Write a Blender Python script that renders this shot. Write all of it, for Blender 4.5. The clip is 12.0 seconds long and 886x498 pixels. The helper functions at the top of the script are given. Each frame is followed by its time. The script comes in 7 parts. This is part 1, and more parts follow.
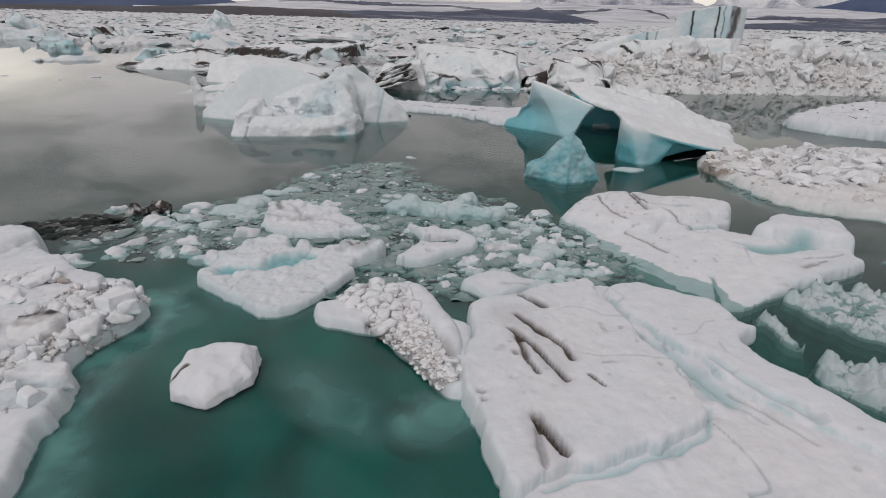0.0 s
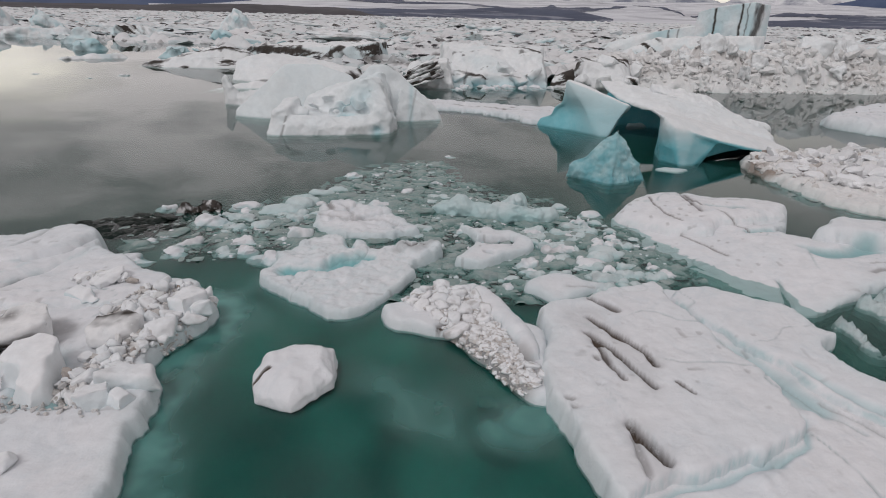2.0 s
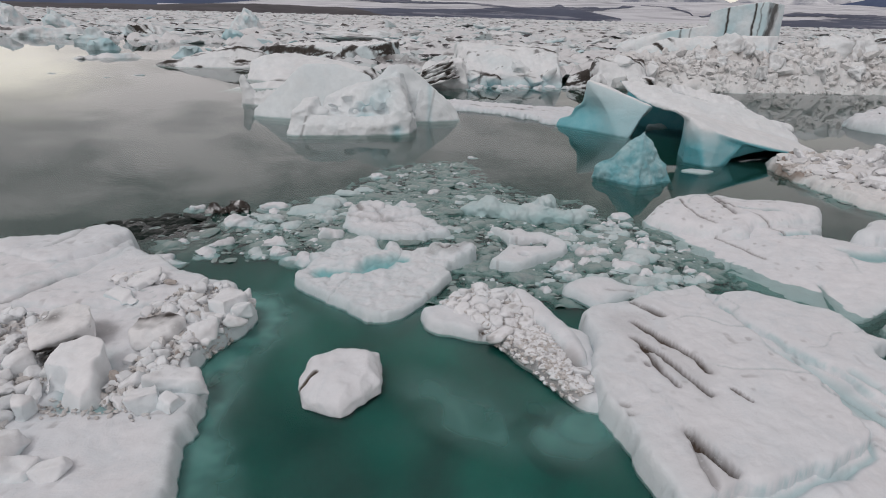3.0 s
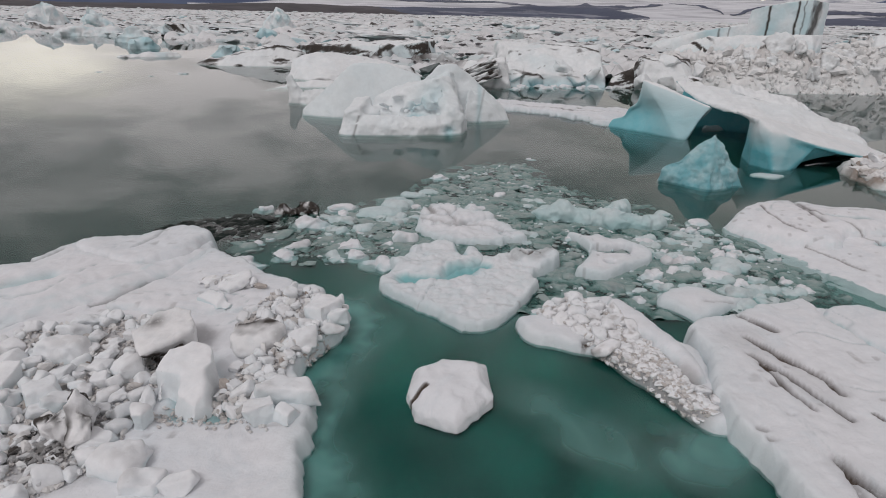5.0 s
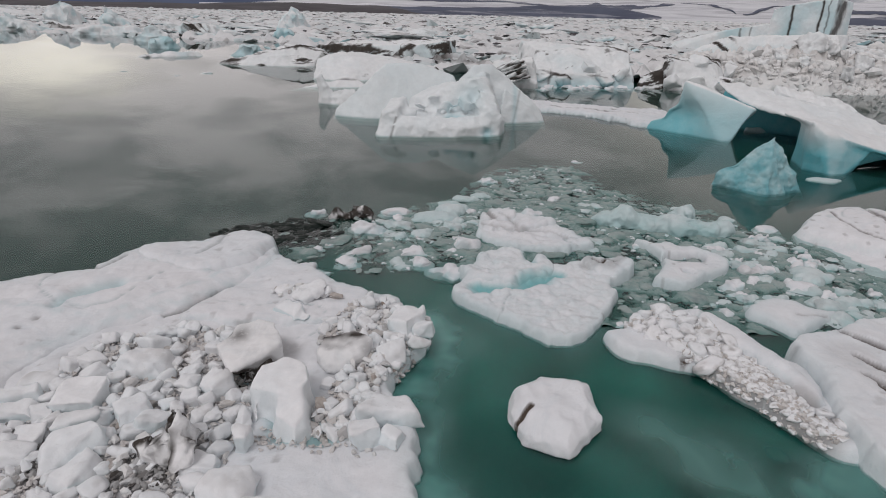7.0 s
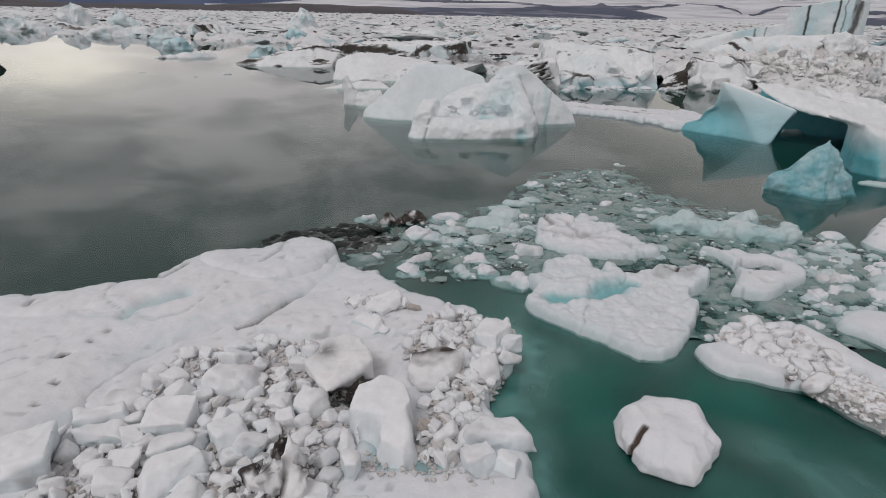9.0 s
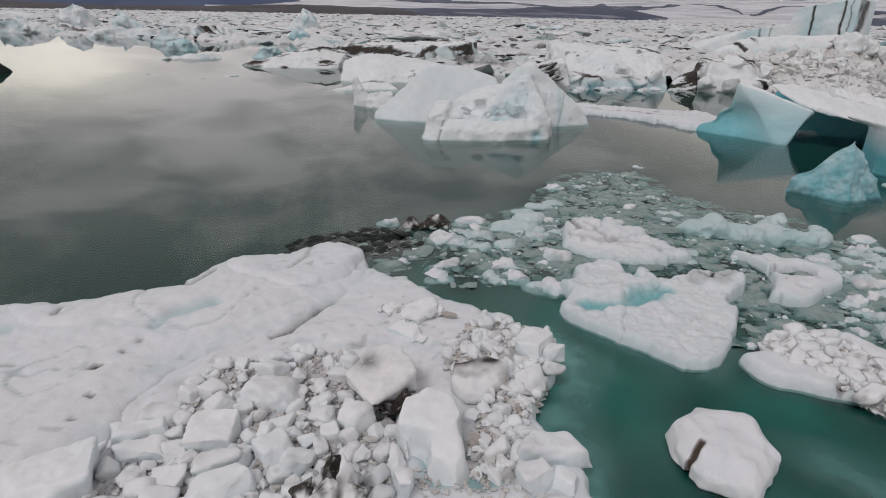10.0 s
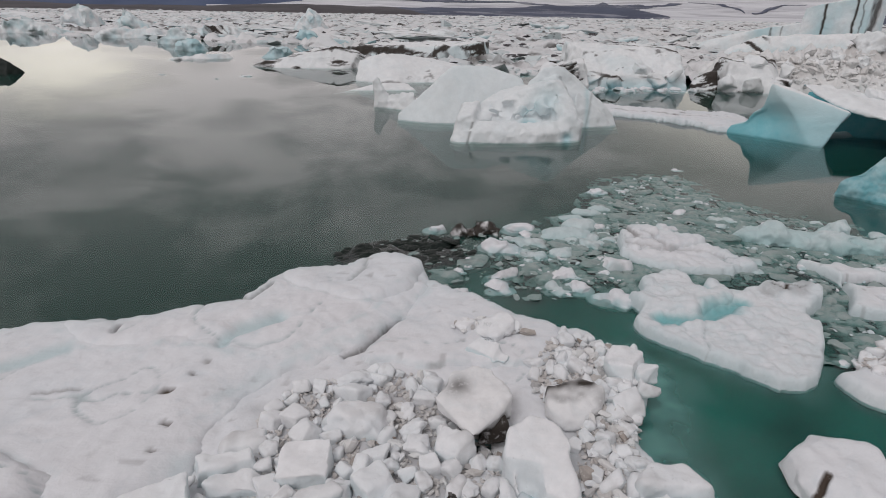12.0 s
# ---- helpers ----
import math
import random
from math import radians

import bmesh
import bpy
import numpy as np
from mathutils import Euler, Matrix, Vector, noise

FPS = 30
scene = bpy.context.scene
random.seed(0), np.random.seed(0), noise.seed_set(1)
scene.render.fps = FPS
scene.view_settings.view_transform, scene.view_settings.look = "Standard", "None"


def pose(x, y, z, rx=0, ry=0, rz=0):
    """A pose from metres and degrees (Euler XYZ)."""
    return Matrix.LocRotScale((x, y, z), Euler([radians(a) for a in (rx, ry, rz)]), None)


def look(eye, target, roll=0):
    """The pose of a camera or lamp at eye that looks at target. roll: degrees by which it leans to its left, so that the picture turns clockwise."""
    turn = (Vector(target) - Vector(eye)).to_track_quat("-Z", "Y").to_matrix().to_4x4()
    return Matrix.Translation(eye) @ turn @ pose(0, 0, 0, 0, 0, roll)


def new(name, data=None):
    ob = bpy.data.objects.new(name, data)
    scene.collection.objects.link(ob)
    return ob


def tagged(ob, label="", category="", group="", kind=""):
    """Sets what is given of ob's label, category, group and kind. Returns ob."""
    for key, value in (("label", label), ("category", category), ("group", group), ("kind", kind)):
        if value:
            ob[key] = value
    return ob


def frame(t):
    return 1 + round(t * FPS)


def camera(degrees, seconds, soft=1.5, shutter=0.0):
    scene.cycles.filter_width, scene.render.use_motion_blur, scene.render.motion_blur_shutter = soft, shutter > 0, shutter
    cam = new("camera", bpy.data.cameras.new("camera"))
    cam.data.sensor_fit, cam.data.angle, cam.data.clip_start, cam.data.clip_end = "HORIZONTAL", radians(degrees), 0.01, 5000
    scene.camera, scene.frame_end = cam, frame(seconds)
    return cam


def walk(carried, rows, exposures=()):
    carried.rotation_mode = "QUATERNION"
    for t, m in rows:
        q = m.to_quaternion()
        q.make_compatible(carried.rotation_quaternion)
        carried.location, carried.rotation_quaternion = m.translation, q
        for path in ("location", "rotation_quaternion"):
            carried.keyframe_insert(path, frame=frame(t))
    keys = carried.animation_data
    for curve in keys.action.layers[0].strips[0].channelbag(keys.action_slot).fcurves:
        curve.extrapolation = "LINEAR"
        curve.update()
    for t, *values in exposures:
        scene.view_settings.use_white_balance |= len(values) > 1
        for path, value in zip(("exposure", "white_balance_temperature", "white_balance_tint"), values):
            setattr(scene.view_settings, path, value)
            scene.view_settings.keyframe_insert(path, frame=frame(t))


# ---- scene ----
# ---- camera and walk ----
cam = camera(77.6, 12.0, 0.95)
PATH = [
    (0, (-0.253, -0.119, 5.872), (-0.192, 1.722, 5.095), 1.6),
    (0.5, (-0.499, -0.083, 5.885), (-0.451, 1.757, 5.104), 1.6),
    (1, (-0.8, -0.047, 5.882), (-0.763, 1.793, 5.099), 1.5),
    (1.5, (-1.12, -0.01, 5.884), (-1.091, 1.829, 5.099), 1.5),
    (2, (-1.469, 0.048, 5.873), (-1.448, 1.888, 5.088), 1.5),
    (2.5, (-1.82, 0.116, 5.862), (-1.808, 1.956, 5.076), 1.5),
    (3, (-2.192, 0.202, 5.852), (-2.192, 2.041, 5.066), 1.5),
    (5, (-3.724, 0.557, 5.819), (-3.801, 2.392, 5.028), 1.4),
    (5.5, (-4.108, 0.652, 5.816), (-4.192, 2.486, 5.024), 1.4),
    (6, (-4.487, 0.761, 5.791), (-4.577, 2.596, 5.0), 1.4),
    (6.5, (-4.863, 0.867, 5.781), (-4.961, 2.701, 4.989), 1.4),
    (7, (-5.236, 0.983, 5.773), (-5.342, 2.816, 4.98), 1.4),
    (9, (-6.745, 1.377, 5.702), (-6.865, 3.21, 4.911), 1.3),
    (9.5, (-7.095, 1.486, 5.694), (-7.218, 3.319, 4.904), 1.2),
    (10, (-7.435, 1.602, 5.687), (-7.557, 3.436, 4.898), 1.2),
    (10.5, (-7.79, 1.728, 5.692), (-7.913, 3.56, 4.902), 1.2),
    (11, (-8.143, 1.847, 5.691), (-8.267, 3.68, 4.9), 1.2),
    (11.5, (-8.485, 1.968, 5.687), (-8.609, 3.8, 4.894), 1.2),
    (12, (-8.817, 2.072, 5.686), (-8.943, 3.904, 4.895), 1.1),
]
walk(cam, [(t, look(eye, target, roll)) for t, eye, target, roll in PATH], [(0.0, -0.66), (12.0, -0.66)])

# ---- world and sun ----
SUN_AZ, SUN_EL = 212.0, 37.0        # degrees from +y towards +x, and above the horizon
sun_dir = Vector((math.sin(radians(SUN_AZ)) * math.cos(radians(SUN_EL)),
                  math.cos(radians(SUN_AZ)) * math.cos(radians(SUN_EL)), math.sin(radians(SUN_EL))))


class Tree:
    """A short way to write node trees."""

    def __init__(self, owner):
        owner.use_nodes = True
        self.nodes, self.links = owner.node_tree.nodes, owner.node_tree.links
        self.nodes.clear()

    def add(self, kind, inputs=()):
        node = self.nodes.new(kind)
        for key, value in dict(inputs).items():
            if isinstance(value, bpy.types.NodeSocket):
                self.links.new(value, node.inputs[key])
            else:
                node.inputs[key].default_value = value
        return node

    def math(self, op, a, b=0.0, c=0.0):
        node = self.add("ShaderNodeMath", {0: a, 1: b, 2: c})
        node.operation = op
        return node.outputs[0]

    def attribute(self, name):
        node = self.add("ShaderNodeAttribute")
        node.attribute_name = name
        return node.outputs["Fac"]

    def mix(self, fac, a, b):
        node = self.add("ShaderNodeMix")
        node.data_type = "RGBA"
        for key, value in ((0, fac), (6, a), (7, b)):
            if isinstance(value, bpy.types.NodeSocket):
                self.links.new(value, node.inputs[key])
            else:
                node.inputs[key].default_value = value
        return node.outputs[2]

    def span(self, value, lo, hi, to_lo=0.0, to_hi=1.0):
        return self.add("ShaderNodeMapRange", {0: value, 1: lo, 2: hi, 3: to_lo, 4: to_hi}).outputs[0]

    def noise(self, vector, scale, detail=4.0, rough=0.55, warp=0.0):
        node = self.add("ShaderNodeTexNoise", {"Vector": vector, "Scale": scale, "Detail": detail, "Roughness": rough, "Distortion": warp})
        return node.outputs["Fac"]


def build_world():
    world = bpy.data.worlds.new("overcast_sky")
    scene.world = world
    tr = Tree(world)
    way = tr.add("ShaderNodeTexCoord").outputs["Generated"]
    sky = tr.add("ShaderNodeTexSky")
    sky.sky_type, sky.sun_disc, sky.sun_elevation, sky.sun_rotation = "NISHITA", False, radians(SUN_EL), radians(SUN_AZ)
    sky.dust_density = 2.0
    clear = tr.add("ShaderNodeBackground", {"Color": sky.outputs[0], "Strength": 0.06})
    # cloud deck, drawn out towards the horizon
    xyz = tr.add("ShaderNodeSeparateXYZ", {0: way})
    up = tr.math("ADD", tr.math("MAXIMUM", xyz.outputs[2], 0.0), 0.16)
    deck = tr.add("ShaderNodeCombineXYZ", {0: tr.math("DIVIDE", xyz.outputs[0], up), 1: tr.math("DIVIDE", xyz.outputs[1], up), 2: 0.0}).outputs[0]
    big = tr.noise(deck, 1.1, 7.0, 0.58, 0.4)
    fine = tr.noise(deck, 3.7, 6.0, 0.6, 0.6)
    lump = tr.math("ADD", tr.math("MULTIPLY", big, 0.75), tr.math("MULTIPLY", fine, 0.25))
    cloud = tr.mix(tr.span(lump, 0.445, 0.555), (0.51, 0.485, 0.50, 1), (1.28, 1.19, 1.20, 1))
    # the deck thins out and brightens towards the horizon
    rim = tr.math("POWER", tr.math("SUBTRACT", 1.0, tr.math("MAXIMUM", xyz.outputs[2], 0.0)), 3.2)
    cloud = tr.mix(tr.math("MULTIPLY", rim, 0.64), cloud, (1.43, 1.335, 1.32, 1))
    # a thin place in the clouds low over the bay
    off = tr.add("ShaderNodeVectorMath", {0: way, 1: (-0.62, 0.78, 0.085)})
    off.operation = "SUBTRACT"
    wide_low = tr.add("ShaderNodeVectorMath", {0: off.outputs[0], 1: (9.0, 9.0, 21.0)})
    wide_low.operation = "MULTIPLY"
    reach = tr.add("ShaderNodeVectorMath", {0: wide_low.outputs[0]})
    reach.operation = "LENGTH"
    ragged = tr.math("ADD", reach.outputs["Value"], tr.math("MULTIPLY", tr.math("SUBTRACT", fine, 0.5), 1.6))
    glow = tr.math("POWER", 2.718, tr.math("MULTIPLY", tr.math("MULTIPLY", ragged, ragged), -1.0))
    cloud = tr.mix(tr.math("MULTIPLY", glow, 0.85), cloud, (2.3, 2.17, 1.92, 1))
    # the whole western sky is brighter
    west = tr.add("ShaderNodeVectorMath", {0: way, 1: (-0.44, 0.88, 0.18)})
    west.operation = "DOT_PRODUCT"
    wide = tr.math("POWER", tr.math("MAXIMUM", west.outputs["Value"], 0.0), 9.0)
    lit = tr.add("ShaderNodeVectorMath", {0: cloud, 3: tr.math("ADD", tr.math("MULTIPLY", wide, 0.34), 0.96)})
    lit.operation = "SCALE"
    cloud = lit.outputs[0]
    # bright low cloud behind the peaks
    low = tr.add("ShaderNodeVectorMath", {0: way, 1: (0.40, 0.915, 0.05)})
    low.operation = "DOT_PRODUCT"
    cloud = tr.mix(tr.math("POWER", tr.math("MAXIMUM", low.outputs["Value"], 0.0), 60.0), cloud, (1.9, 1.78, 1.6, 1))
    overcast = tr.add("ShaderNodeBackground", {"Color": cloud, "Strength": 0.80})
    out = tr.add("ShaderNodeMixShader", {0: 0.9, 1: clear.outputs[0], 2: overcast.outputs[0]})
    tr.add("ShaderNodeOutputWorld", {"Surface": out.outputs[0]})


build_world()
lamp = bpy.data.lights.new("sun", "SUN")
lamp.energy, lamp.angle, lamp.color = 1.6, radians(24), (1.0, 0.968, 0.975)
new("sun", lamp).matrix_world = look(sun_dir * 300 + Vector((0, 0, 150)), (0, 0, 0))

# ---- materials ----
def finish(tr, **inputs):
    bsdf = tr.add("ShaderNodeBsdfPrincipled", {k.replace("_", " "): v for k, v in inputs.items()})
    tr.add("ShaderNodeOutputMaterial", {"Surface": bsdf.outputs[0]})
    return bsdf


def ice_material(name, snow, blue, dirt_shade, grain=1.0, gloss=0.5, soil=0.0, dark=(0.045, 0.038, 0.033, 1), shine=0.5, mottle=1.0, seam_cut=0.2, relief=0.85):
    """Weathered ice: white crust, clear blue ice where the mesh says so, ash and painted shade where the mesh says so.
    """
    mat = bpy.data.materials.new(name)
    tr = Tree(mat)
    place = tr.add("ShaderNodeNewGeometry").outputs["Position"]
    wide = tr.noise(place, 0.55 * grain, 5.0, 0.6)
    mid = tr.noise(place, 3.1 * grain, 6.0, 0.65)
    fine = tr.noise(place, 22.0 * grain, 4.0, 0.7)
    blue_mask = tr.attribute("blue")
    dirt_shade_mask = tr.attribute("dirt_shade")
    one = tr.add("ShaderNodeObjectInfo").outputs["Random"]
    base = tr.mix(tr.span(mid, 0.35, 0.68), [c * 0.90 for c in snow[:3]] + [1], snow)
    base = tr.mix(tr.span(wide, 0.45, 0.75, 0.0, 0.35), base, (snow[0] * 0.84, snow[1] * 0.92, snow[2] * 0.95, 1))
    base = tr.mix(tr.math("MULTIPLY", one, 0.14), base, (snow[0] * 0.78, snow[1] * 0.86, snow[2] * 0.88, 1))
    pits = tr.noise(place, 1.3 * grain, 7.0, 0.72, 0.9)
    base = tr.mix(tr.span(pits, 0.50, 0.68, 0.0, 0.7 * mottle), base, (snow[0] * 0.66, snow[1] * 0.75, snow[2] * 0.79, 1))
    base = tr.mix(tr.span(tr.noise(place, 0.9 * grain, 6.0, 0.65, 0.4), 0.55, 0.75, 0.0, 0.4 * mottle), base, (snow[0] * 0.86, snow[1] * 0.80, snow[2] * 0.77, 1))
    wet = tr.math("MULTIPLY", blue_mask, tr.span(mid, 0.25, 0.6, 0.88, 1.0))
    base = tr.mix(wet, base, blue)
    # scattered specks of ash everywhere, and the marked seams and painted shade
    speck = tr.math("MULTIPLY", tr.span(tr.noise(place, 9.0 * grain, 5.0, 0.75, 0.6), 0.60, 0.70), tr.span(wide, 0.44, 0.64))
    seam = tr.math("MULTIPLY", dirt_shade_mask, tr.span(tr.noise(place, 6.0 * grain, 5.0, 0.7), seam_cut, seam_cut + 0.25))
    grit = tr.math("MINIMUM", tr.math("ADD", tr.math("MULTIPLY", speck, soil), seam), 1.0)
    base = tr.mix(grit, base, dark)
    rough = tr.math("SUBTRACT", tr.span(fine, 0.3, 0.7, gloss, gloss + 0.2), tr.math("MULTIPLY", blue_mask, 0.22))
    tall = tr.math("ADD", tr.math("MULTIPLY", fine, 0.35), tr.math("ADD", mid, pits))
    bump = tr.add("ShaderNodeBump", {"Strength": relief, "Distance": min(0.055 / grain, 0.5), "Height": tall})
    bsdf = finish(tr, Base_Color=base, Roughness=rough, Normal=bump.outputs[0], IOR=1.31)
    bsdf.inputs["Specular IOR Level"].default_value = shine
    return mat


SNOW, BLUE = (0.815, 0.82, 0.845, 1), (0.13, 0.47, 0.54, 1)
ICE = ice_material("weathered_ice", SNOW, (0.21, 0.47, 0.49, 1), 1, soil=0.12, relief=0.4, mottle=0.4, dark=(0.075, 0.056, 0.044, 1))
RUBBLE = ice_material("rubble_ice", (0.86, 0.866, 0.882, 1), (0.35, 0.62, 0.66, 1), 1, grain=1.6, soil=0.24, mottle=0.26, relief=0.3, dark=(0.17, 0.14, 0.12, 1))
SOOTY = ice_material("sooty_ice", (0.86, 0.855, 0.86, 1), (0.35, 0.62, 0.66, 1), 1, grain=1.6, soil=0.2, mottle=0.3, relief=0.4)
DIRTY = ice_material("dirty_ice", (0.84, 0.83, 0.825, 1), (0.25, 0.45, 0.45, 1), 1, grain=1.8, soil=0.25, dark=(0.29, 0.24, 0.205, 1), mottle=0.5)
BERG = ice_material("berg_ice", (0.86, 0.875, 0.885, 1), BLUE, 1, grain=0.8, gloss=0.42, mottle=0.25, soil=0.06, seam_cut=0.12, relief=0.5)
GLASSY = ice_material("glassy_ice", (0.52, 0.69, 0.71, 1), (0.15, 0.39, 0.44, 1), 1, grain=2.5, gloss=0.25, soil=0.05, mottle=0.5)
SLUSH = ice_material("slush_ice", (0.37, 0.43, 0.42, 1), (0.10, 0.24, 0.22, 1), 1, grain=2.0, gloss=0.3, soil=0.3)
WASH = ice_material("washed_ice", (0.66, 0.72, 0.73, 1), (0.16, 0.34, 0.33, 1), 1, grain=1.5, gloss=0.3, soil=0.1)
PALE = ice_material("pale_wet_ice", (0.64, 0.71, 0.72, 1), (0.31, 0.51, 0.52, 1), 1, grain=1.5, gloss=0.32, soil=0.08, mottle=0.6, relief=0.5)
FAR = ice_material("far_ice", (0.80, 0.80, 0.81, 1), (0.35, 0.52, 0.55, 1), 1, grain=0.07, soil=0.35, dark=(0.08, 0.075, 0.07, 1), mottle=0.4)
ASH = ice_material("ash_ice", (0.017, 0.024, 0.021, 1), (0.012, 0.04, 0.034, 1), 1, grain=2.5, gloss=0.3, shine=0.3, dark=(0.02, 0.022, 0.02, 1))


def water_material():
    """A still surface: it mirrors by its Fresnel, and lets the milky water below show through."""
    mat = bpy.data.materials.new("lagoon_surface")
    tr = Tree(mat)
    place = tr.add("ShaderNodeNewGeometry").outputs["Position"]
    breath = tr.span(tr.noise(place, 0.12, 4.0, 0.6, 0.6), 0.45, 0.7, 0.004, 0.016)
    gloss = tr.add("ShaderNodeBsdfGlossy", {"Color": (0.95, 0.95, 0.96, 1), "Roughness": breath})
    clear = tr.add("ShaderNodeBsdfTransparent", {"Color": (0.80, 0.93, 0.91, 1)})
    fres = tr.add("ShaderNodeFresnel", {"IOR": 1.47})
    out = tr.add("ShaderNodeMixShader", {0: fres.outputs[0], 1: clear.outputs[0], 2: gloss.outputs[0]})
    tr.add("ShaderNodeOutputMaterial", {"Surface": out.outputs[0]})
    return mat


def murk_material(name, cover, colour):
    """One flat sheet of the stack that stands in for the milky meltwater's haze."""
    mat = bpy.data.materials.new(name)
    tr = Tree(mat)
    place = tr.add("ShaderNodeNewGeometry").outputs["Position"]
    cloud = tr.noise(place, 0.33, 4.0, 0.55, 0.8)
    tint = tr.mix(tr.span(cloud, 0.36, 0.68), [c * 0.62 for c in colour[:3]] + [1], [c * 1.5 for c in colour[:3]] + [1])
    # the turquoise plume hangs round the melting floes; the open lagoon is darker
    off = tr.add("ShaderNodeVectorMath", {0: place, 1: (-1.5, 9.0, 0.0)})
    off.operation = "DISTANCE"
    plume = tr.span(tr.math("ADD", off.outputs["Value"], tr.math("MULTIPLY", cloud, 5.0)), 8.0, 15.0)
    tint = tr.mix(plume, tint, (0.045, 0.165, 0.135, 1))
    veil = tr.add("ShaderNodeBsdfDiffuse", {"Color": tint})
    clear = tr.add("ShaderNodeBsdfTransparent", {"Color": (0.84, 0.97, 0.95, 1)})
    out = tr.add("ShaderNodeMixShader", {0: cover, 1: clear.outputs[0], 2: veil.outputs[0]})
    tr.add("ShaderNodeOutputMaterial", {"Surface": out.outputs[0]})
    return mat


def glimmer_material():
    """Pale sheet for sunken ice; its fade towards the rim paints the blur of milky water."""
    mat = bpy.data.materials.new("sunken_glimmer")
    tr = Tree(mat)
    place = tr.add("ShaderNodeNewGeometry").outputs["Position"]
    fade = tr.attribute("fade")
    streak = tr.noise(place, 0.9, 3.0, 0.5, 0.5)
    pale = tr.add("ShaderNodeBsdfDiffuse", {"Color": tr.mix(streak, (0.16, 0.42, 0.40, 1), (0.42, 0.66, 0.64, 1))})
    clear = tr.add("ShaderNodeBsdfTransparent", {"Color": (1, 1, 1, 1)})
    cover = tr.math("MULTIPLY", fade, tr.span(streak, 0.3, 0.65, 0.7, 1.0))
    out = tr.add("ShaderNodeMixShader", {0: cover, 1: clear.outputs[0], 2: pale.outputs[0]})
    tr.add("ShaderNodeOutputMaterial", {"Surface": out.outputs[0]})
    return mat


GLIMMER = glimmer_material()
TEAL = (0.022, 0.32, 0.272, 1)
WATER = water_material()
VEIL = murk_material("meltwater_haze", 0.33, TEAL)
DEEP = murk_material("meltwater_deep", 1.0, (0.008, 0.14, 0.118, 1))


def land_material(name, low, high, scale, stripe=0.0, snow=(0.75, 0.77, 0.80, 1)):
    mat = bpy.data.materials.new(name)
    tr = Tree(mat)
    place = tr.add("ShaderNodeNewGeometry").outputs["Position"]
    soft = tr.noise(place, scale, 6.0, 0.6, 0.5)
    base = tr.mix(tr.span(soft, 0.35, 0.65), low, high)
    if stripe:
        long = tr.add("ShaderNodeMapping", {"Vector": place, "Scale": (0.15, 0.15, 4.0)}).outputs[0]
        base = tr.mix(tr.span(tr.noise(long, scale * 3, 6.0, 0.7, 1.0), 0.52, 0.60, 0.0, stripe), base, snow)
    bump = tr.add("ShaderNodeBump", {"Strength": 0.4, "Distance": 4.0, "Height": soft})
    finish(tr, Base_Color=base, Roughness=0.9, Normal=bump.outputs[0])
    return mat


MORAINE = land_material("moraine_gravel", (0.050, 0.046, 0.052, 1), (0.085, 0.078, 0.085, 1), 0.02)
# the scree's blue-grey base holds the haze of distance
SCREE = land_material("hazed_scree", (0.05, 0.06, 0.10, 1), (0.085, 0.10, 0.15, 1), 0.012, 0.35, (0.55, 0.56, 0.60, 1))
GLACIER = land_material("glacier_snow", (0.52, 0.53, 0.57, 1), (0.74, 0.75, 0.78, 1), 0.006, 0.5, (0.22, 0.22, 0.26, 1))
SLATE = land_material("slate_mountain", (0.045, 0.072, 0.15, 1), (0.075, 0.105, 0.19, 1), 0.004)
PEAKS = land_material("snowy_peaks", (0.20, 0.22, 0.28, 1), (0.80, 0.80, 0.82, 1), 0.006, 0.5)

# ---- tools ----
def lattice(cells):
    """A repeatable value in 0..1 for each whole-numbered cell."""
    c = cells.astype(np.int64)
    n = (c[..., 0] * 73856093) ^ (c[..., 1] * 19349663) ^ (c[..., 2] * 83492791)
    n = (n ^ (n >> 13)) * 1274126177
    n = n ^ (n >> 16)
    return (n & 0xFFFF) / 65535.0


def value_noise(p):
    base = np.floor(p)
    f = p - base
    f = f * f * f * (f * (f * 6 - 15) + 10)
    total = 0.0
    for dx in (0, 1):
        for dy in (0, 1):
            for dz in (0, 1):
                w = (f[..., 0] if dx else 1 - f[..., 0]) * (f[..., 1] if dy else 1 - f[..., 1]) * (f[..., 2] if dz else 1 - f[..., 2])
                total = total + w * lattice(base + np.array((dx, dy, dz)))
    return total * 2 - 1


def fbm(p, scale=1.0, octaves=4, gain=0.5, seed=0.0):
    p = np.asarray(p, dtype=float) * scale + np.array((seed * 17.3, seed * 5.7, seed * 9.1))
    total, amp = 0.0, 1.0
    for _ in range(octaves):
        total = total + amp * value_noise(p)
        p, amp = p * 2.03 + 11.7, amp * gain
    return total


def flat(x, y):
    return np.stack((x, y, np.zeros_like(x)), -1)


def rounded(points, steps=4):
    """A closed Catmull-Rom curve through the points."""
    p = np.array(points, dtype=float)
    out = []
    for i in range(len(p)):
        a, b, c, d = p[i - 1], p[i], p[(i + 1) % len(p)], p[(i + 2) % len(p)]
        for k in range(steps):
            t = k / steps
            out.append(0.5 * (2 * b + (c - a) * t + (2 * a - 5 * b + 4 * c - d) * t * t + (3 * b - 3 * c + d - a) * t ** 3))
    return np.array(out)


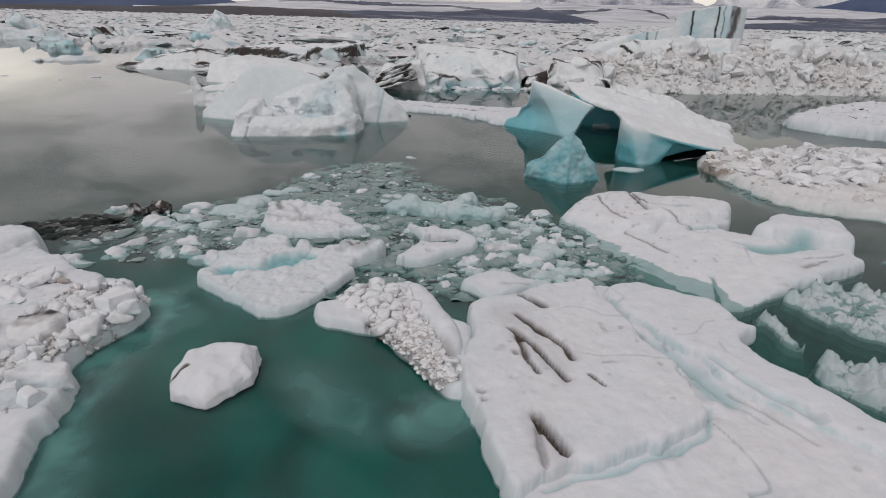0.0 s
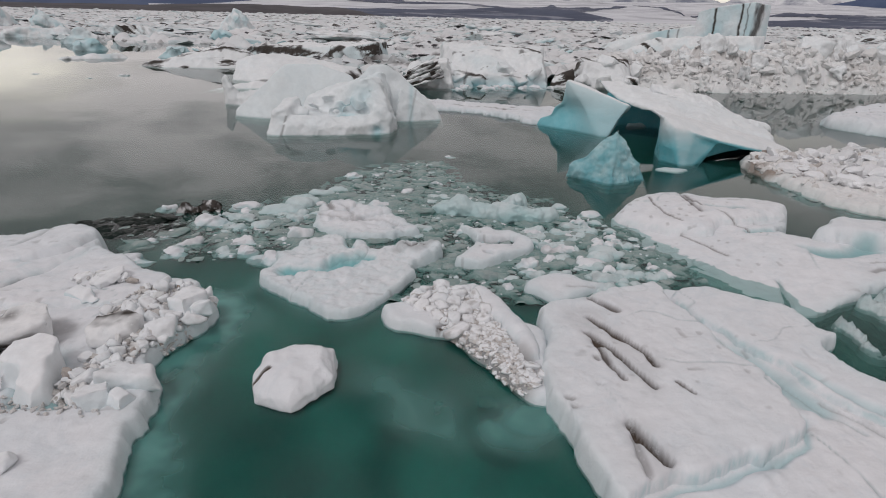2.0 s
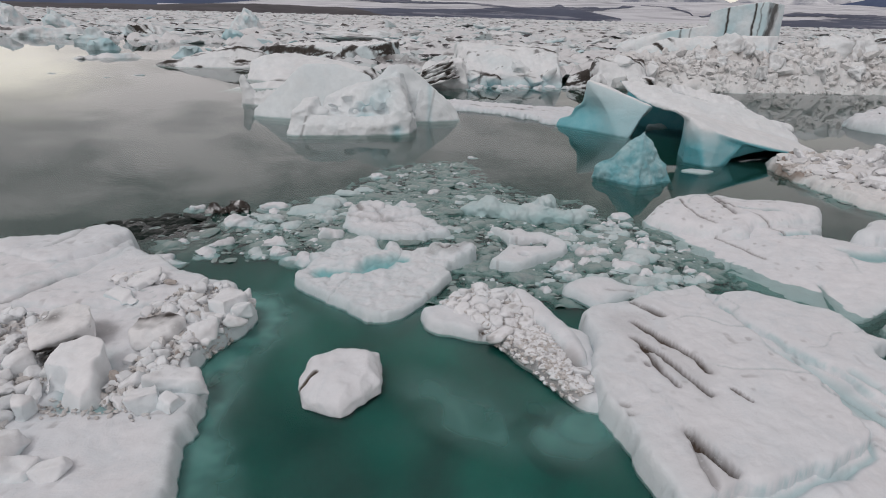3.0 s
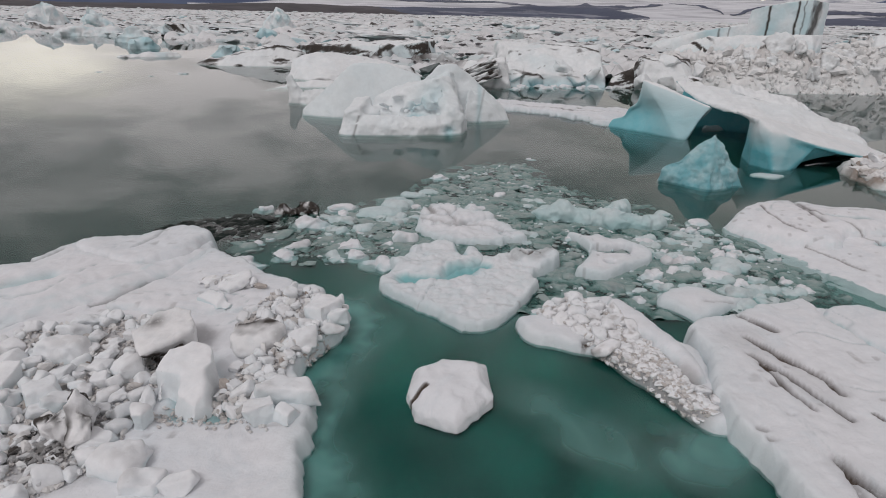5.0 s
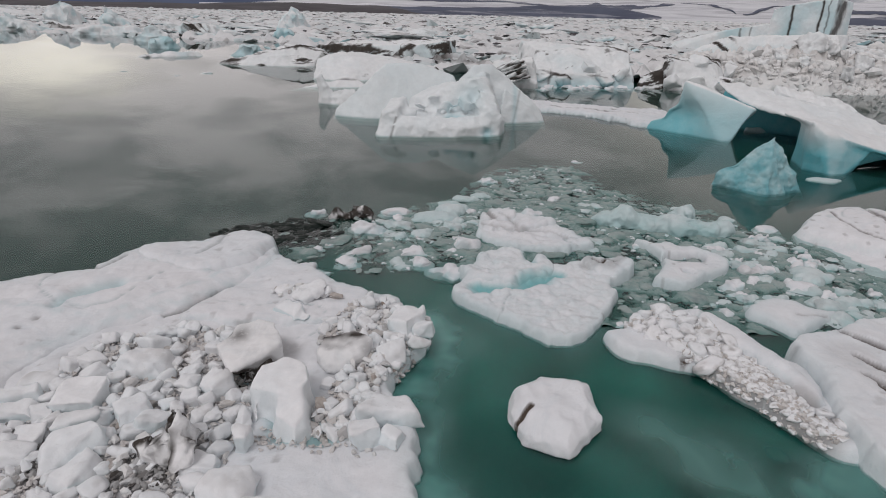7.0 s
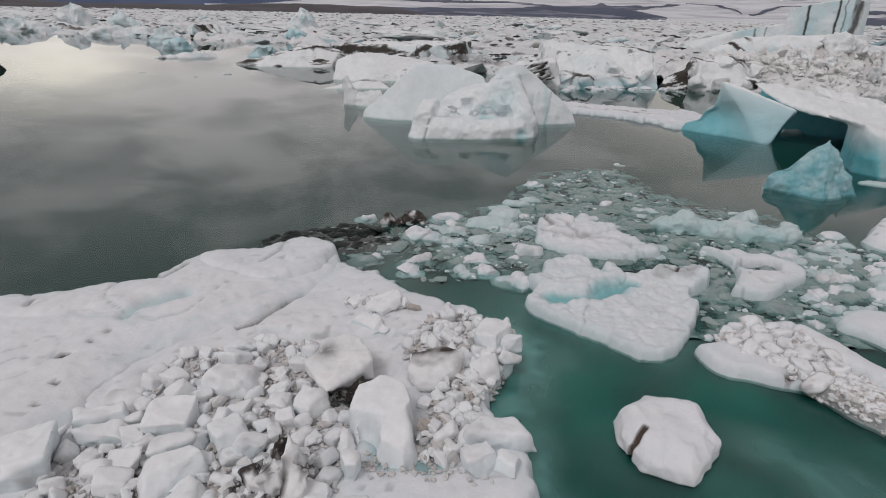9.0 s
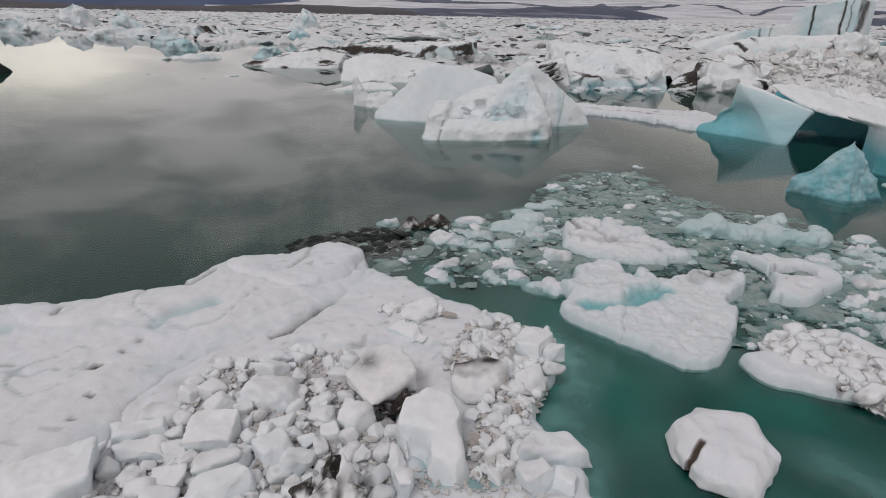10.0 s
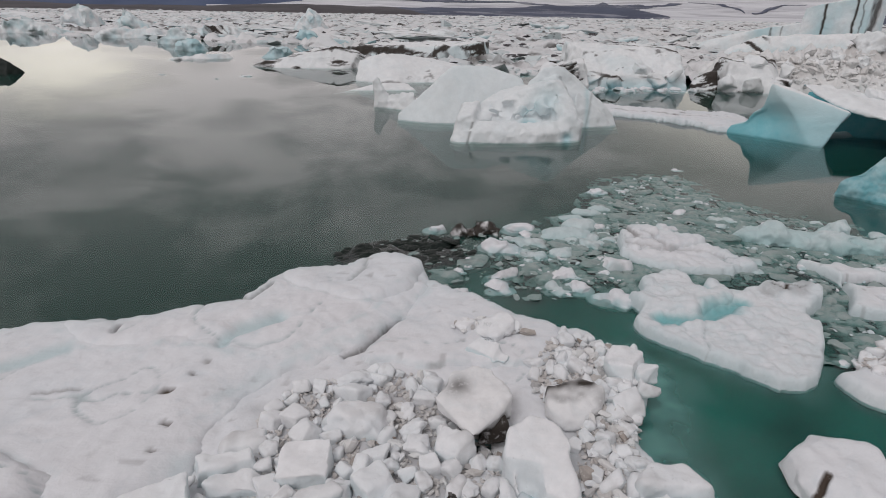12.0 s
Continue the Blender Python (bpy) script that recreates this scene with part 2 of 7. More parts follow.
def inside_by(x, y, ring):
    """Metres by which places lie inside a closed ring (minus: outside)."""
    best, inside = np.full(x.shape, 1e18), np.zeros(x.shape, bool)
    for (ax, ay), (bx, by) in zip(ring, np.roll(ring, -1, 0)):
        ex, ey = bx - ax, by - ay
        k = np.clip(((x - ax) * ex + (y - ay) * ey) / (ex * ex + ey * ey + 1e-12), 0, 1)
        best = np.minimum(best, (x - ax - k * ex) ** 2 + (y - ay - k * ey) ** 2)
        cross = (ay > y) != (by > y)
        inside ^= cross & (x < ex * (y - ay) / (ey if abs(ey) > 1e-9 else 1e-9) + ax)
    return np.where(inside, 1, -1) * np.sqrt(best)


def from_line(x, y, line):
    best = np.full(x.shape, 1e18)
    for (ax, ay), (bx, by) in zip(line[:-1], line[1:]):
        ex, ey = bx - ax, by - ay
        k = np.clip(((x - ax) * ex + (y - ay) * ey) / (ex * ex + ey * ey), 0, 1)
        best = np.minimum(best, (x - ax - k * ex) ** 2 + (y - ay - k * ey) ** 2)
    return np.sqrt(best)


def put_masks(mesh, blue, dirt_shade):
    for name, values in (("blue", blue), ("dirt_shade", dirt_shade)):
        layer = mesh.attributes.new(name, "FLOAT", "POINT")
        layer.data.foreach_set("value", np.clip(np.broadcast_to(values, (len(mesh.vertices),)), 0, 1).astype(np.float32))


def mesh_of(name, verts, faces, material, smooth=True):
    mesh = bpy.data.meshes.new(name)
    verts, faces = np.asarray(verts, np.float32), np.asarray(faces, np.int32)
    n, k = faces.shape
    mesh.vertices.add(len(verts))
    mesh.vertices.foreach_set("co", verts.ravel())
    mesh.loops.add(n * k)
    mesh.loops.foreach_set("vertex_index", faces.ravel())
    mesh.polygons.add(n)
    mesh.polygons.foreach_set("loop_start", np.arange(0, n * k, k, dtype=np.int32))
    mesh.polygons.foreach_set("use_smooth", np.full(n, smooth))
    mesh.update(calc_edges=True)
    mesh.materials.append(material)
    return mesh


def grid_mesh(name, x, y, z, material, floor_z=None, rank=None):
    """A sheet over a grid of places; cells whose height (or rank) lies wholly below floor_z are left out."""
    rows, cols = x.shape
    index = np.arange(rows * cols).reshape(rows, cols)
    quads = np.stack((index[:-1, :-1], index[:-1, 1:], index[1:, 1:], index[1:, :-1]), -1).reshape(-1, 4)
    verts = np.stack((x, y, z), -1).reshape(-1, 3)
    keep = np.arange(len(verts))
    if floor_z is not None:
        rank = verts[:, 2] if rank is None else rank.ravel()
        quads = quads[(rank[quads].max(1) > floor_z) & (verts[quads, 2].min(1) > -5)]
        keep = np.unique(quads)
        back = np.zeros(len(verts), int)
        back[keep] = np.arange(len(keep))
        verts, quads = verts[keep], back[quads]
    return mesh_of(name, verts, quads, material), keep


def thing(name, mesh, label, category, group="", kind="", parent=None):
    ob = new(name, mesh)
    if parent:
        ob.parent = parent
        return tagged(ob, label)
    return tagged(ob, label, category, group, kind)


class Floe:
    """A floating sheet of ice: an outline, a thickness above the water, raised plates, grooves and humps."""

    def __init__(self, outline, h, edge=0.25, res=0.08, rough=0.05, plates=(), grooves=(), humps=(), lean=(0, 0), seed=0, wet=0.1, fray=0.16, scale=1.0, lump=0.0, tone=0.0, rim_blue=0.16):
        self.ring = rounded(outline)
        self.middle = self.ring.mean(0)
        self.h, self.edge, self.res, self.rough, self.lean, self.seed, self.wet, self.fray, self.scale, self.lump, self.tone, self.rim_blue = h, edge, res, rough, lean, seed, wet, fray, scale, lump, tone, rim_blue
        self.plates = [(rounded(p), up, w) for p, up, w in plates]
        self.grooves, self.humps = grooves, humps

    def parts(self, x, y):
        """The height of the bare sheet, what each plate adds, how far inside each plate lies, and the masks."""
        x, y = np.asarray(x, float), np.asarray(y, float)
        p = flat(x, y)
        wx = x + self.fray * fbm(p, 0.9 / self.scale, 5, 0.6, self.seed + 1) * self.scale
        wy = y + self.fray * fbm(p, 0.9 / self.scale, 5, 0.6, self.seed + 2) * self.scale
        d = inside_by(wx, wy, self.ring)
        fine = fbm(p, 4.0 / self.scale, 4, 0.6, self.seed + 4)
        top = self.h + np.minimum(self.lean[0] * (x - self.middle[0]) + self.lean[1] * (y - self.middle[1]), 0)
        top = top + self.rough * (fbm(p, 0.7 / self.scale, 5, 0.5, self.seed + 3) + 0.35 * fine - 0.3 * np.clip(fine - 0.25, 0, 1))
        if self.lump:
            top = top + self.lump * (np.abs(fbm(p, 1.6 / self.scale, 4, 0.6, self.seed + 6)) + 0.45 * np.abs(fbm(p, 5.0 / self.scale, 3, 0.6, self.seed + 7)))
        blue, dirt_shade = np.maximum(self.wet * np.exp(-np.maximum(d, 0) / (0.18 * self.scale)), self.tone * (1 + 0.8 * fine)), np.zeros_like(x)
        # hairline cracks, and pits where grains of ash have melted in
        for j, (freq, cut) in enumerate(((0.22, 0.008), (0.45, 0.010))):
            line = np.abs(fbm(p, freq / self.scale, 3, 0.45, self.seed + 30 + j))
            crack = np.exp(-(line / cut) ** 2) * np.clip(0.4 + 1.8 * fbm(p, 0.5 / self.scale, 2, 0.5, self.seed + 40 + j), 0, 1)
            top = top - 0.05 * self.scale * crack
            blue, dirt_shade = np.maximum(blue, 0.30 * crack), np.maximum(dirt_shade, 0.22 * crack)
        pit = np.clip((value_noise(p * 6.0 + self.seed) - 0.74) * 8, 0, 1) * np.clip(0.2 + 1.5 * fbm(p, 0.4, 2, 0.5, self.seed + 50), 0, 1)
        top, dirt_shade = top - 0.012 * pit, np.maximum(dirt_shade, 0.3 * pit)
        adds, insides = [], []
        for ring, up, w in self.plates:
            din = inside_by(wx, wy, ring)
            s = np.clip(din / w, 0, 1)
            adds.append(up * (1 - (1 - s) ** 3))
            insides.append(din)
            blue = np.maximum(blue, self.rim_blue * np.exp(-((s - 0.15) / 0.14) ** 2) * (s > 0) * np.clip(0.6 + fine, 0, 1))
        for hx, hy, r, up in self.humps:
            top = top + up * np.exp(-((x - hx) ** 2 + (y - hy) ** 2) / (r * r))
        for line, w, deep, soil, clear in self.grooves:
            off = from_line(x + 0.35 * (wx - x), y + 0.35 * (wy - y), line) * (1 + 0.34 * fbm(p, 2.2 / self.scale, 2, 0.5, self.seed + 8))
            g = np.exp(-(off / max(w, 0.9 * self.res)) ** 2.6)
            halo = np.exp(-(off / (2.2 * w + 0.03)) ** 2) * np.clip(0.5 + 1.2 * fbm(p, 2.5 / self.scale, 3, 0.6, self.seed + 9), 0, 1) if w < 0.12 else 0
            if deep >= 1.0:                       # a hole right through
                d = np.minimum(d, off - w)
            else:
                top = top - deep * g
            dirt_shade, blue = np.maximum(dirt_shade, soil * np.maximum(np.clip(g * 1.5 - 0.25, 0, 1), 0.22 * halo)), np.maximum(blue, clear * g)
        return d, top, adds, insides, blue, dirt_shade

    def shape(self, d, top):
        s = np.clip(d / self.edge, 0, 1)
        if self.h < 0:                            # awash: only its crests break the surface
            return np.where(d > 0, top * np.minimum(s * 3, 1) - 0.3 * (1 - np.minimum(s * 3, 1)), -0.5)
        if self.lean[0]:                          # its low side slides under the surface
            return np.where(d > 0, np.where(top > 0, top * (1 - (1 - s) ** 4), np.maximum(top, -0.5)), -0.5)
        return np.where(d > 0, np.maximum(top, 0.02) * (1 - (1 - s) ** 4), -0.05)

    def heights(self, x, y):
        d, top, adds, _, _, _ = self.parts(np.array(x), np.array(y))
        return self.shape(d, top + (np.max(adds, 0) if adds else 0))

    def rim(self, gx, gy, d):
        """Pull the first places outside a border onto it, so that the border runs smoothly."""
        sy, sx = np.gradient(d, self.res)
        size = np.maximum(np.hypot(sx, sy), 0.3)
        step = np.where(d < 0, np.clip(-d, 0, 1.6 * self.res), 0) / size
        return gx + step * sx / size, gy + step * sy / size

    def build(self, name, material, label, category="ice floe", group="", plate="raised_sheet"):
        lo, hi = self.ring.min(0) - 0.6 * self.scale, self.ring.max(0) + 0.6 * self.scale
        gx, gy = np.meshgrid(np.arange(lo[0], hi[0], self.res), np.arange(lo[1], hi[1], self.res))
        d, top, adds, insides, blue, dirt_shade = self.parts(gx, gy)
        bare = self.shape(d, top)
        rx, ry = self.rim(gx, gy, d)
        mesh, keep = grid_mesh(name, rx, ry, bare, material, -0.045, d - 0.04 if self.lean[0] or self.h < 0 else None)
        put_masks(mesh, blue.ravel()[keep], dirt_shade.ravel()[keep])
        ob = thing(name, mesh, label, category, group)
        for add, din in zip(adds, insides):
            both = np.minimum(din, d)
            z = np.where(both > 0, self.shape(d, top + add), np.where(d > 0, bare - 0.04, -0.05))
            rx, ry = self.rim(gx, gy, both)
            shown = np.where(both > 0, 1.0, -1.0)
            mesh, keep = grid_mesh(plate, rx, ry, z, material, 0.0, shown)
            put_masks(mesh, blue.ravel()[keep], dirt_shade.ravel()[keep])
            thing(plate, mesh, "", "", parent=ob)
        return ob


def solid(name, hulls, material, voxel=0.15, ease=4, bumps=0.10, scale=0.7, seed=0, octaves=4, blue=None, dirt_shade=None, carve=None):
    """A body of ice: the union of convex hulls, its edges melted and its faces uneven. blue, dirt, carve (metres inwards): functions of places and normals."""
    bm = bmesh.new()
    for points in hulls:
        verts = [bm.verts.new(p) for p in points]
        made = bmesh.ops.convex_hull(bm, input=verts)
        bmesh.ops.delete(bm, geom=[v for v in made["geom_interior"] if isinstance(v, bmesh.types.BMVert)], context="VERTS")
    bmesh.ops.recalc_face_normals(bm, faces=bm.faces)
    rough = bpy.data.meshes.new("rough")
    bm.to_mesh(rough)
    bm.free()
    ob = new("rough", rough)
    mod = ob.modifiers.new("remesh", "REMESH")
    mod.mode, mod.voxel_size = "VOXEL", voxel
    soft = ob.modifiers.new("soften", "SMOOTH")
    soft.factor, soft.iterations = 0.5, ease
    mesh = bpy.data.meshes.new_from_object(ob.evaluated_get(bpy.context.evaluated_depsgraph_get()))
    bpy.data.objects.remove(ob)
    bpy.data.meshes.remove(rough)
    mesh.name = name
    n = len(mesh.vertices)
    co, no = np.zeros(n * 3, np.float32), np.zeros(n * 3, np.float32)
    mesh.vertices.foreach_get("co", co)
    mesh.vertices.foreach_get("normal", no)
    co, no = co.reshape(-1, 3).astype(float), no.reshape(-1, 3).astype(float)
    ridge = fbm(co, scale, octaves, 0.47, seed)
    dents = np.abs(fbm(co, scale * 1.7, octaves - 1, 0.45, seed + 3))
    co = co + no * (bumps * (ridge - 0.6 * dents))[:, None]
    if carve:
        co = co - no * carve(co, no)[:, None]
    mesh.vertices.foreach_set("co", co.astype(np.float32).ravel())
    mesh.polygons.foreach_set("use_smooth", np.full(len(mesh.polygons), True))
    mesh.materials.clear()
    mesh.materials.append(material)
    mesh.update()
    put_masks(mesh, blue(co, no) if blue else 0.0, dirt_shade(co, no) if dirt_shade else 0.0)
    return mesh


def egg(x, y, z, rx, ry, rz, n=40):
    """Places on an ellipsoid, for a hull."""
    k = np.arange(n) + 0.5
    phi, theta = np.arccos(1 - 2 * k / n), math.pi * (1 + 5 ** 0.5) * k
    return [(x + rx * math.cos(b) * math.sin(a), y + ry * math.sin(b) * math.sin(a), z + rz * math.cos(a)) for a, b in zip(phi, theta)]


def crag(seed, spots, corners=12):
    """Broken lumps for a hull: one for each x, y, z, radius, height."""
    r = np.random.default_rng(seed)
    out = []
    for x, y, z, size, tall in spots:
        p = r.normal(size=(corners, 3))
        p = p / np.linalg.norm(p, axis=1)[:, None] * r.uniform(0.7, 1.1, (corners, 1)) * np.array((size, size * 0.85, tall))
        out.append([(x + a, y + b, z + c) for a, b, c in p])
    return out


def sphere(level):
    bm = bmesh.new()
    bmesh.ops.create_icosphere(bm, subdivisions=level, radius=1.0)
    verts = np.array([v.co[:] for v in bm.verts])
    faces = np.array([[v.index for v in f.verts] for f in bm.faces])
    bm.free()
    return verts, faces


SPHERE = {level: sphere(level) for level in (1, 2, 3, 4)}


def lump(rng, level=3, planes=11, sharp=12, squash=(1, 1, 1), rough=0.05, boxy=False):
    """A broken block: flat faces with melted edges, about 1 across."""
    way, faces = SPHERE[level]
    n = rng.normal(size=(planes, 3))
    dist = rng.uniform(0.55, 1.0, planes)
    if boxy:
        n[:6] = np.concatenate((np.eye(3), -np.eye(3))) + 0.22 * rng.normal(size=(6, 3))
        dist = np.concatenate((rng.uniform(0.62, 0.9, 6), rng.uniform(0.8, 1.0, planes - 6)))
    n /= np.linalg.norm(n, axis=1)[:, None]
    pull = np.maximum(way @ n.T, 0) / dist
    r = 1 / np.maximum((pull ** sharp).sum(1) ** (1 / sharp), 0.55)
    co = way * r[:, None]
    co = co * (1 + rough * fbm(co, 2.2, 4, 0.55, rng.uniform(0, 50)))[:, None]
    return co * 0.5 * np.array(squash), faces


def lump_mesh(name, rng, material, dirt_shade=0.0, blue=0.0, **shape):
    co, faces = lump(rng, **shape)
    mesh = mesh_of(name, co, faces, material)
    stain = np.clip(fbm(co, 3.0, 3, 0.5, rng.uniform(0, 50)) * 1.5 - 0.2, 0, 1) * dirt_shade
    put_masks(mesh, blue * np.clip(0.5 - co[:, 2] * 2, 0, 1), stain)
    return mesh


def scatter_mesh(name, rng, places, material, level=1, squash=0.4, tilt=0.5, kinds=10, blue=0.0, dirt_shade=0.0, planes=9, even=False):
    """Many small pieces in one mesh: rows of x, y, z, size."""
    shapes = [lump(rng, level, planes, 14, rough=0.02) for _ in range(kinds)]
    verts, faces, tint, soil, start = [], [], [], [], 0
    for x, y, z, size in places:
        co, fc = shapes[rng.integers(kinds)]
        turn = np.array((Matrix.Rotation(rng.uniform(0, 6.28), 3, "Z") @ Matrix.Rotation(rng.normal() * tilt * 0.5, 3, "X")))
        co = (co * np.array((size * rng.uniform(0.8, 1.5), size * rng.uniform(0.6, 1.0), size * squash * rng.uniform(0.6, 1.4)))) @ turn.T + (x, y, z)
        verts.append(co)
        faces.append(fc + start)
        start += len(co)
        tint.append(np.full(len(co), blue * rng.uniform(0, 1)))
        soil.append(np.full(len(co), dirt_shade * (0.35 + 0.65 * rng.uniform(0, 1) if even else rng.uniform(0, 1) ** 3)))
    mesh = mesh_of(name, np.concatenate(verts), np.concatenate(faces), material, smooth=False)
    put_masks(mesh, np.concatenate(tint), np.concatenate(soil))
    return mesh


def bands(direction, period, width, seed=0, wave=0.25, where=None, patchy=1.0):
    """Seams of ash that run through the ice in slanting layers."""
    way = np.array(direction, float)
    way /= np.linalg.norm(way)

    side = np.cross(way, (0.31, 0.95, 0.05))
    side /= np.linalg.norm(side)
    ahead = np.cross(way, side)

    def mask(co, no):
        height = co @ way + wave * fbm(co, 0.5, 3, 0.5, seed)
        layer = np.stack((co @ side / (6 * period), co @ ahead / (6 * period), height / (0.55 * period)), -1)
        dark = fbm(layer, 1.0, 4, 0.55, seed) + 0.35 * patchy * fbm(co, 0.3 / max(period, 0.5), 2, 0.5, seed + 20)
        m = np.clip((dark - (0.72 - 1.55 * width / period)) * 5, 0, 1)
        return m * where(co) if where else m
    return mask


def pose_at(x, y, z, size, rng, lean=14):
    return pose(x, y, z, rng.normal() * lean, rng.normal() * lean, rng.uniform(0, 360)) @ Matrix.Diagonal((size, size, size, 1))


def clone(ob, m):
    """A copy of a one-mesh thing at a pose that also scales."""
    made = ob.copy()
    scene.collection.objects.link(made)
    made.matrix_basis = m
    return made

# ---- the setting: water, shore, glacier, mountains ----
def sheet(name, z, material, label, reach=4600.0):
    bm = bmesh.new()
    for x, y in ((-reach, -reach), (reach, -reach), (reach, reach), (-reach, reach)):
        bm.verts.new((x, y, z))
    bm.faces.new(bm.verts)
    mesh = bpy.data.meshes.new(name)
    bm.to_mesh(mesh)
    bm.free()
    mesh.materials.append(material)
    return thing(name, mesh, label, "water", kind="structure")


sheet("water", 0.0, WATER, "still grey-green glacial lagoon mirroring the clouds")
# see-through sheets, one above another, paint the haze that thickens with depth
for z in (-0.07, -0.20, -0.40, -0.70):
    sheet("water_haze", z, VEIL, "sheet standing in for the haze of milky turquoise meltwater")
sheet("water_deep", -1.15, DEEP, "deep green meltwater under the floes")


def range_mesh(name, az0, az1, r0, r1, profile, material, label, steps=220, rows=14):
    """Land seen across the lagoon: height along the bearing, rising from r0 to r1."""
    az, k = np.meshgrid(np.linspace(az0, az1, steps), np.linspace(0, 1, rows))
    r = r0 + (r1 - r0) * k
    x, y = r * np.sin(np.radians(az)), r * np.cos(np.radians(az))
    p = np.stack((x, y, 0 * x), -1)
    z = profile(az, k, p)
    mesh, _ = grid_mesh(name, x, y, z, material)
    put_masks(mesh, 0.0, 0.0)
    return thing(name, mesh, label, "backdrop", kind="structure")


def rise(v, lo, hi):
    t = np.clip((v - lo) / (hi - lo), 0, 1)
    return t * t * (3 - 2 * t)


range_mesh("backdrop_moraine_west", -75, -4, 905, 1060,
           lambda az, k, p: (8 + 5 * rise(az, -30, -14) + 2.0 * fbm(p, 0.01, 4)) * np.sin(k * 1.6) * (1 - 0.9 * rise(az, -11, -4)) - 0.5,
           MORAINE, "dark brown moraine shore under the mountain")
range_mesh("backdrop_moraine", -17, 19, 930, 1090,
           lambda az, k, p: (12 + 7 * rise(az, -5, 10) + 2.5 * fbm(p, 0.008, 4)) * np.sin(k * 1.6) * rise(az, -17, -9) * (1 - rise(az, 10, 19)) - 0.5,
           SCREE, "slate-grey moraine hill under the glacier")
range_mesh("backdrop_moraine_east", 24, 80, 915, 1100,
           lambda az, k, p: (10 + 11 * rise(az, 29, 40) + 3 * fbm(p, 0.008, 4)) * np.sin(k * 1.6) * rise(az, 24, 30) - 0.5,
           SCREE, "slate-grey moraine streaked with snow along the shore")
range_mesh("backdrop_shore", 12, 80, 905, 1200,
           lambda az, k, p: (9 + 3 * fbm(p, 0.008, 4)) * k - 0.5,
           GLACIER, "grey dirty ice foot of the glacier along the shore")


def glacier_height(az, k, p):
    return (6 + 88 * k ** 0.9 + 4 * fbm(p, 0.004, 4)) * (0.3 + 0.7 * rise(az, -25, -8)) * (1 - 0.28 * rise(az, 31, 42)) - 1


range_mesh("backdrop_glacier", -26, 80, 1100, 3600, glacier_height, GLACIER, "broad white glacier tongue streaked with grey moraine", rows=60)


def ribbon(a0, a1, k0, k1, wide, seed):
    """A band of bare rock debris that the glacier carries along, frayed at its hem."""
    s, t = np.meshgrid(np.linspace(0, 1, 120), np.linspace(-0.5, 0.5, 9))
    az = a0 + (a1 - a0) * s
    fray = 1 + 0.8 * fbm(np.stack((s * 9, t * 1.5, 0 * s + seed), -1), 1.0, 4, 0.6, seed)
    k = k0 + (k1 - k0) * s ** 1.3 + wide * np.sin(np.pi * s) ** 0.7 * t * fray + 0.02 * fbm(np.stack((s * 5, 0 * s, 0 * s), -1), 1.0, 3, 0.5, seed)
    k = np.clip(k, 0.0, 1.0)
    r = 1100 + 2500 * k
    x, y = r * np.sin(np.radians(az)), r * np.cos(np.radians(az))
    z = glacier_height(az, k, np.stack((x, y, 0 * x), -1)) + 1.5 * (1 - np.abs(2 * t)) + 0.6
    mesh, _ = grid_mesh("backdrop_moraine_band", x, y, z, SCREE)
    put_masks(mesh, 0.0, 0.0)
    thing("backdrop_moraine_band", mesh, "slate-grey moraine band lying along the glacier", "backdrop", kind="structure")


for row in ((-14, 4, 0.45, 0.24, 0.13, 3), (-9, 10, 0.33, 0.17, 0.08, 5), (3, 17, 0.09, 0.33, 0.20, 8), (17.5, 22, 0.5, 0.10, 0.05, 11), (22.5, 26.5, 0.08, 0.42, 0.06, 14), (28, 44, 0.12, 0.30, 0.16, 17)):
    ribbon(*row)
range_mesh("backdrop_mountain_west", -85, -11, 2300, 2900,
           lambda az, k, p: (105 + 18 * fbm(p, 0.0016, 5)) * k * (1 - rise(az, -25, -12)) - 1,
           SLATE, "slate-blue mountain in shade beyond the moraine")
range_mesh("backdrop_mountain_east", 31, 85, 3650, 4000,
           lambda az, k, p: (95 + 230 * rise(az, 31, 44) + 10 * fbm(p, 0.0016, 5)) * k * rise(az, 29, 32.5) - 1,
           SLATE, "blue-grey mountain flank rising beside the glacier")
range_mesh("backdrop_peaks", -12, 60, 4100, 4550,
           lambda az, k, p: (140 + 70 * fbm(p, 0.004, 6, 0.6)) * k * rise(az, -12, 8) - 1,
           PEAKS, "distant snow-covered peaks behind the glacier", rows=24)

# ---- the near floes ----
rng = np.random.default_rng(7)

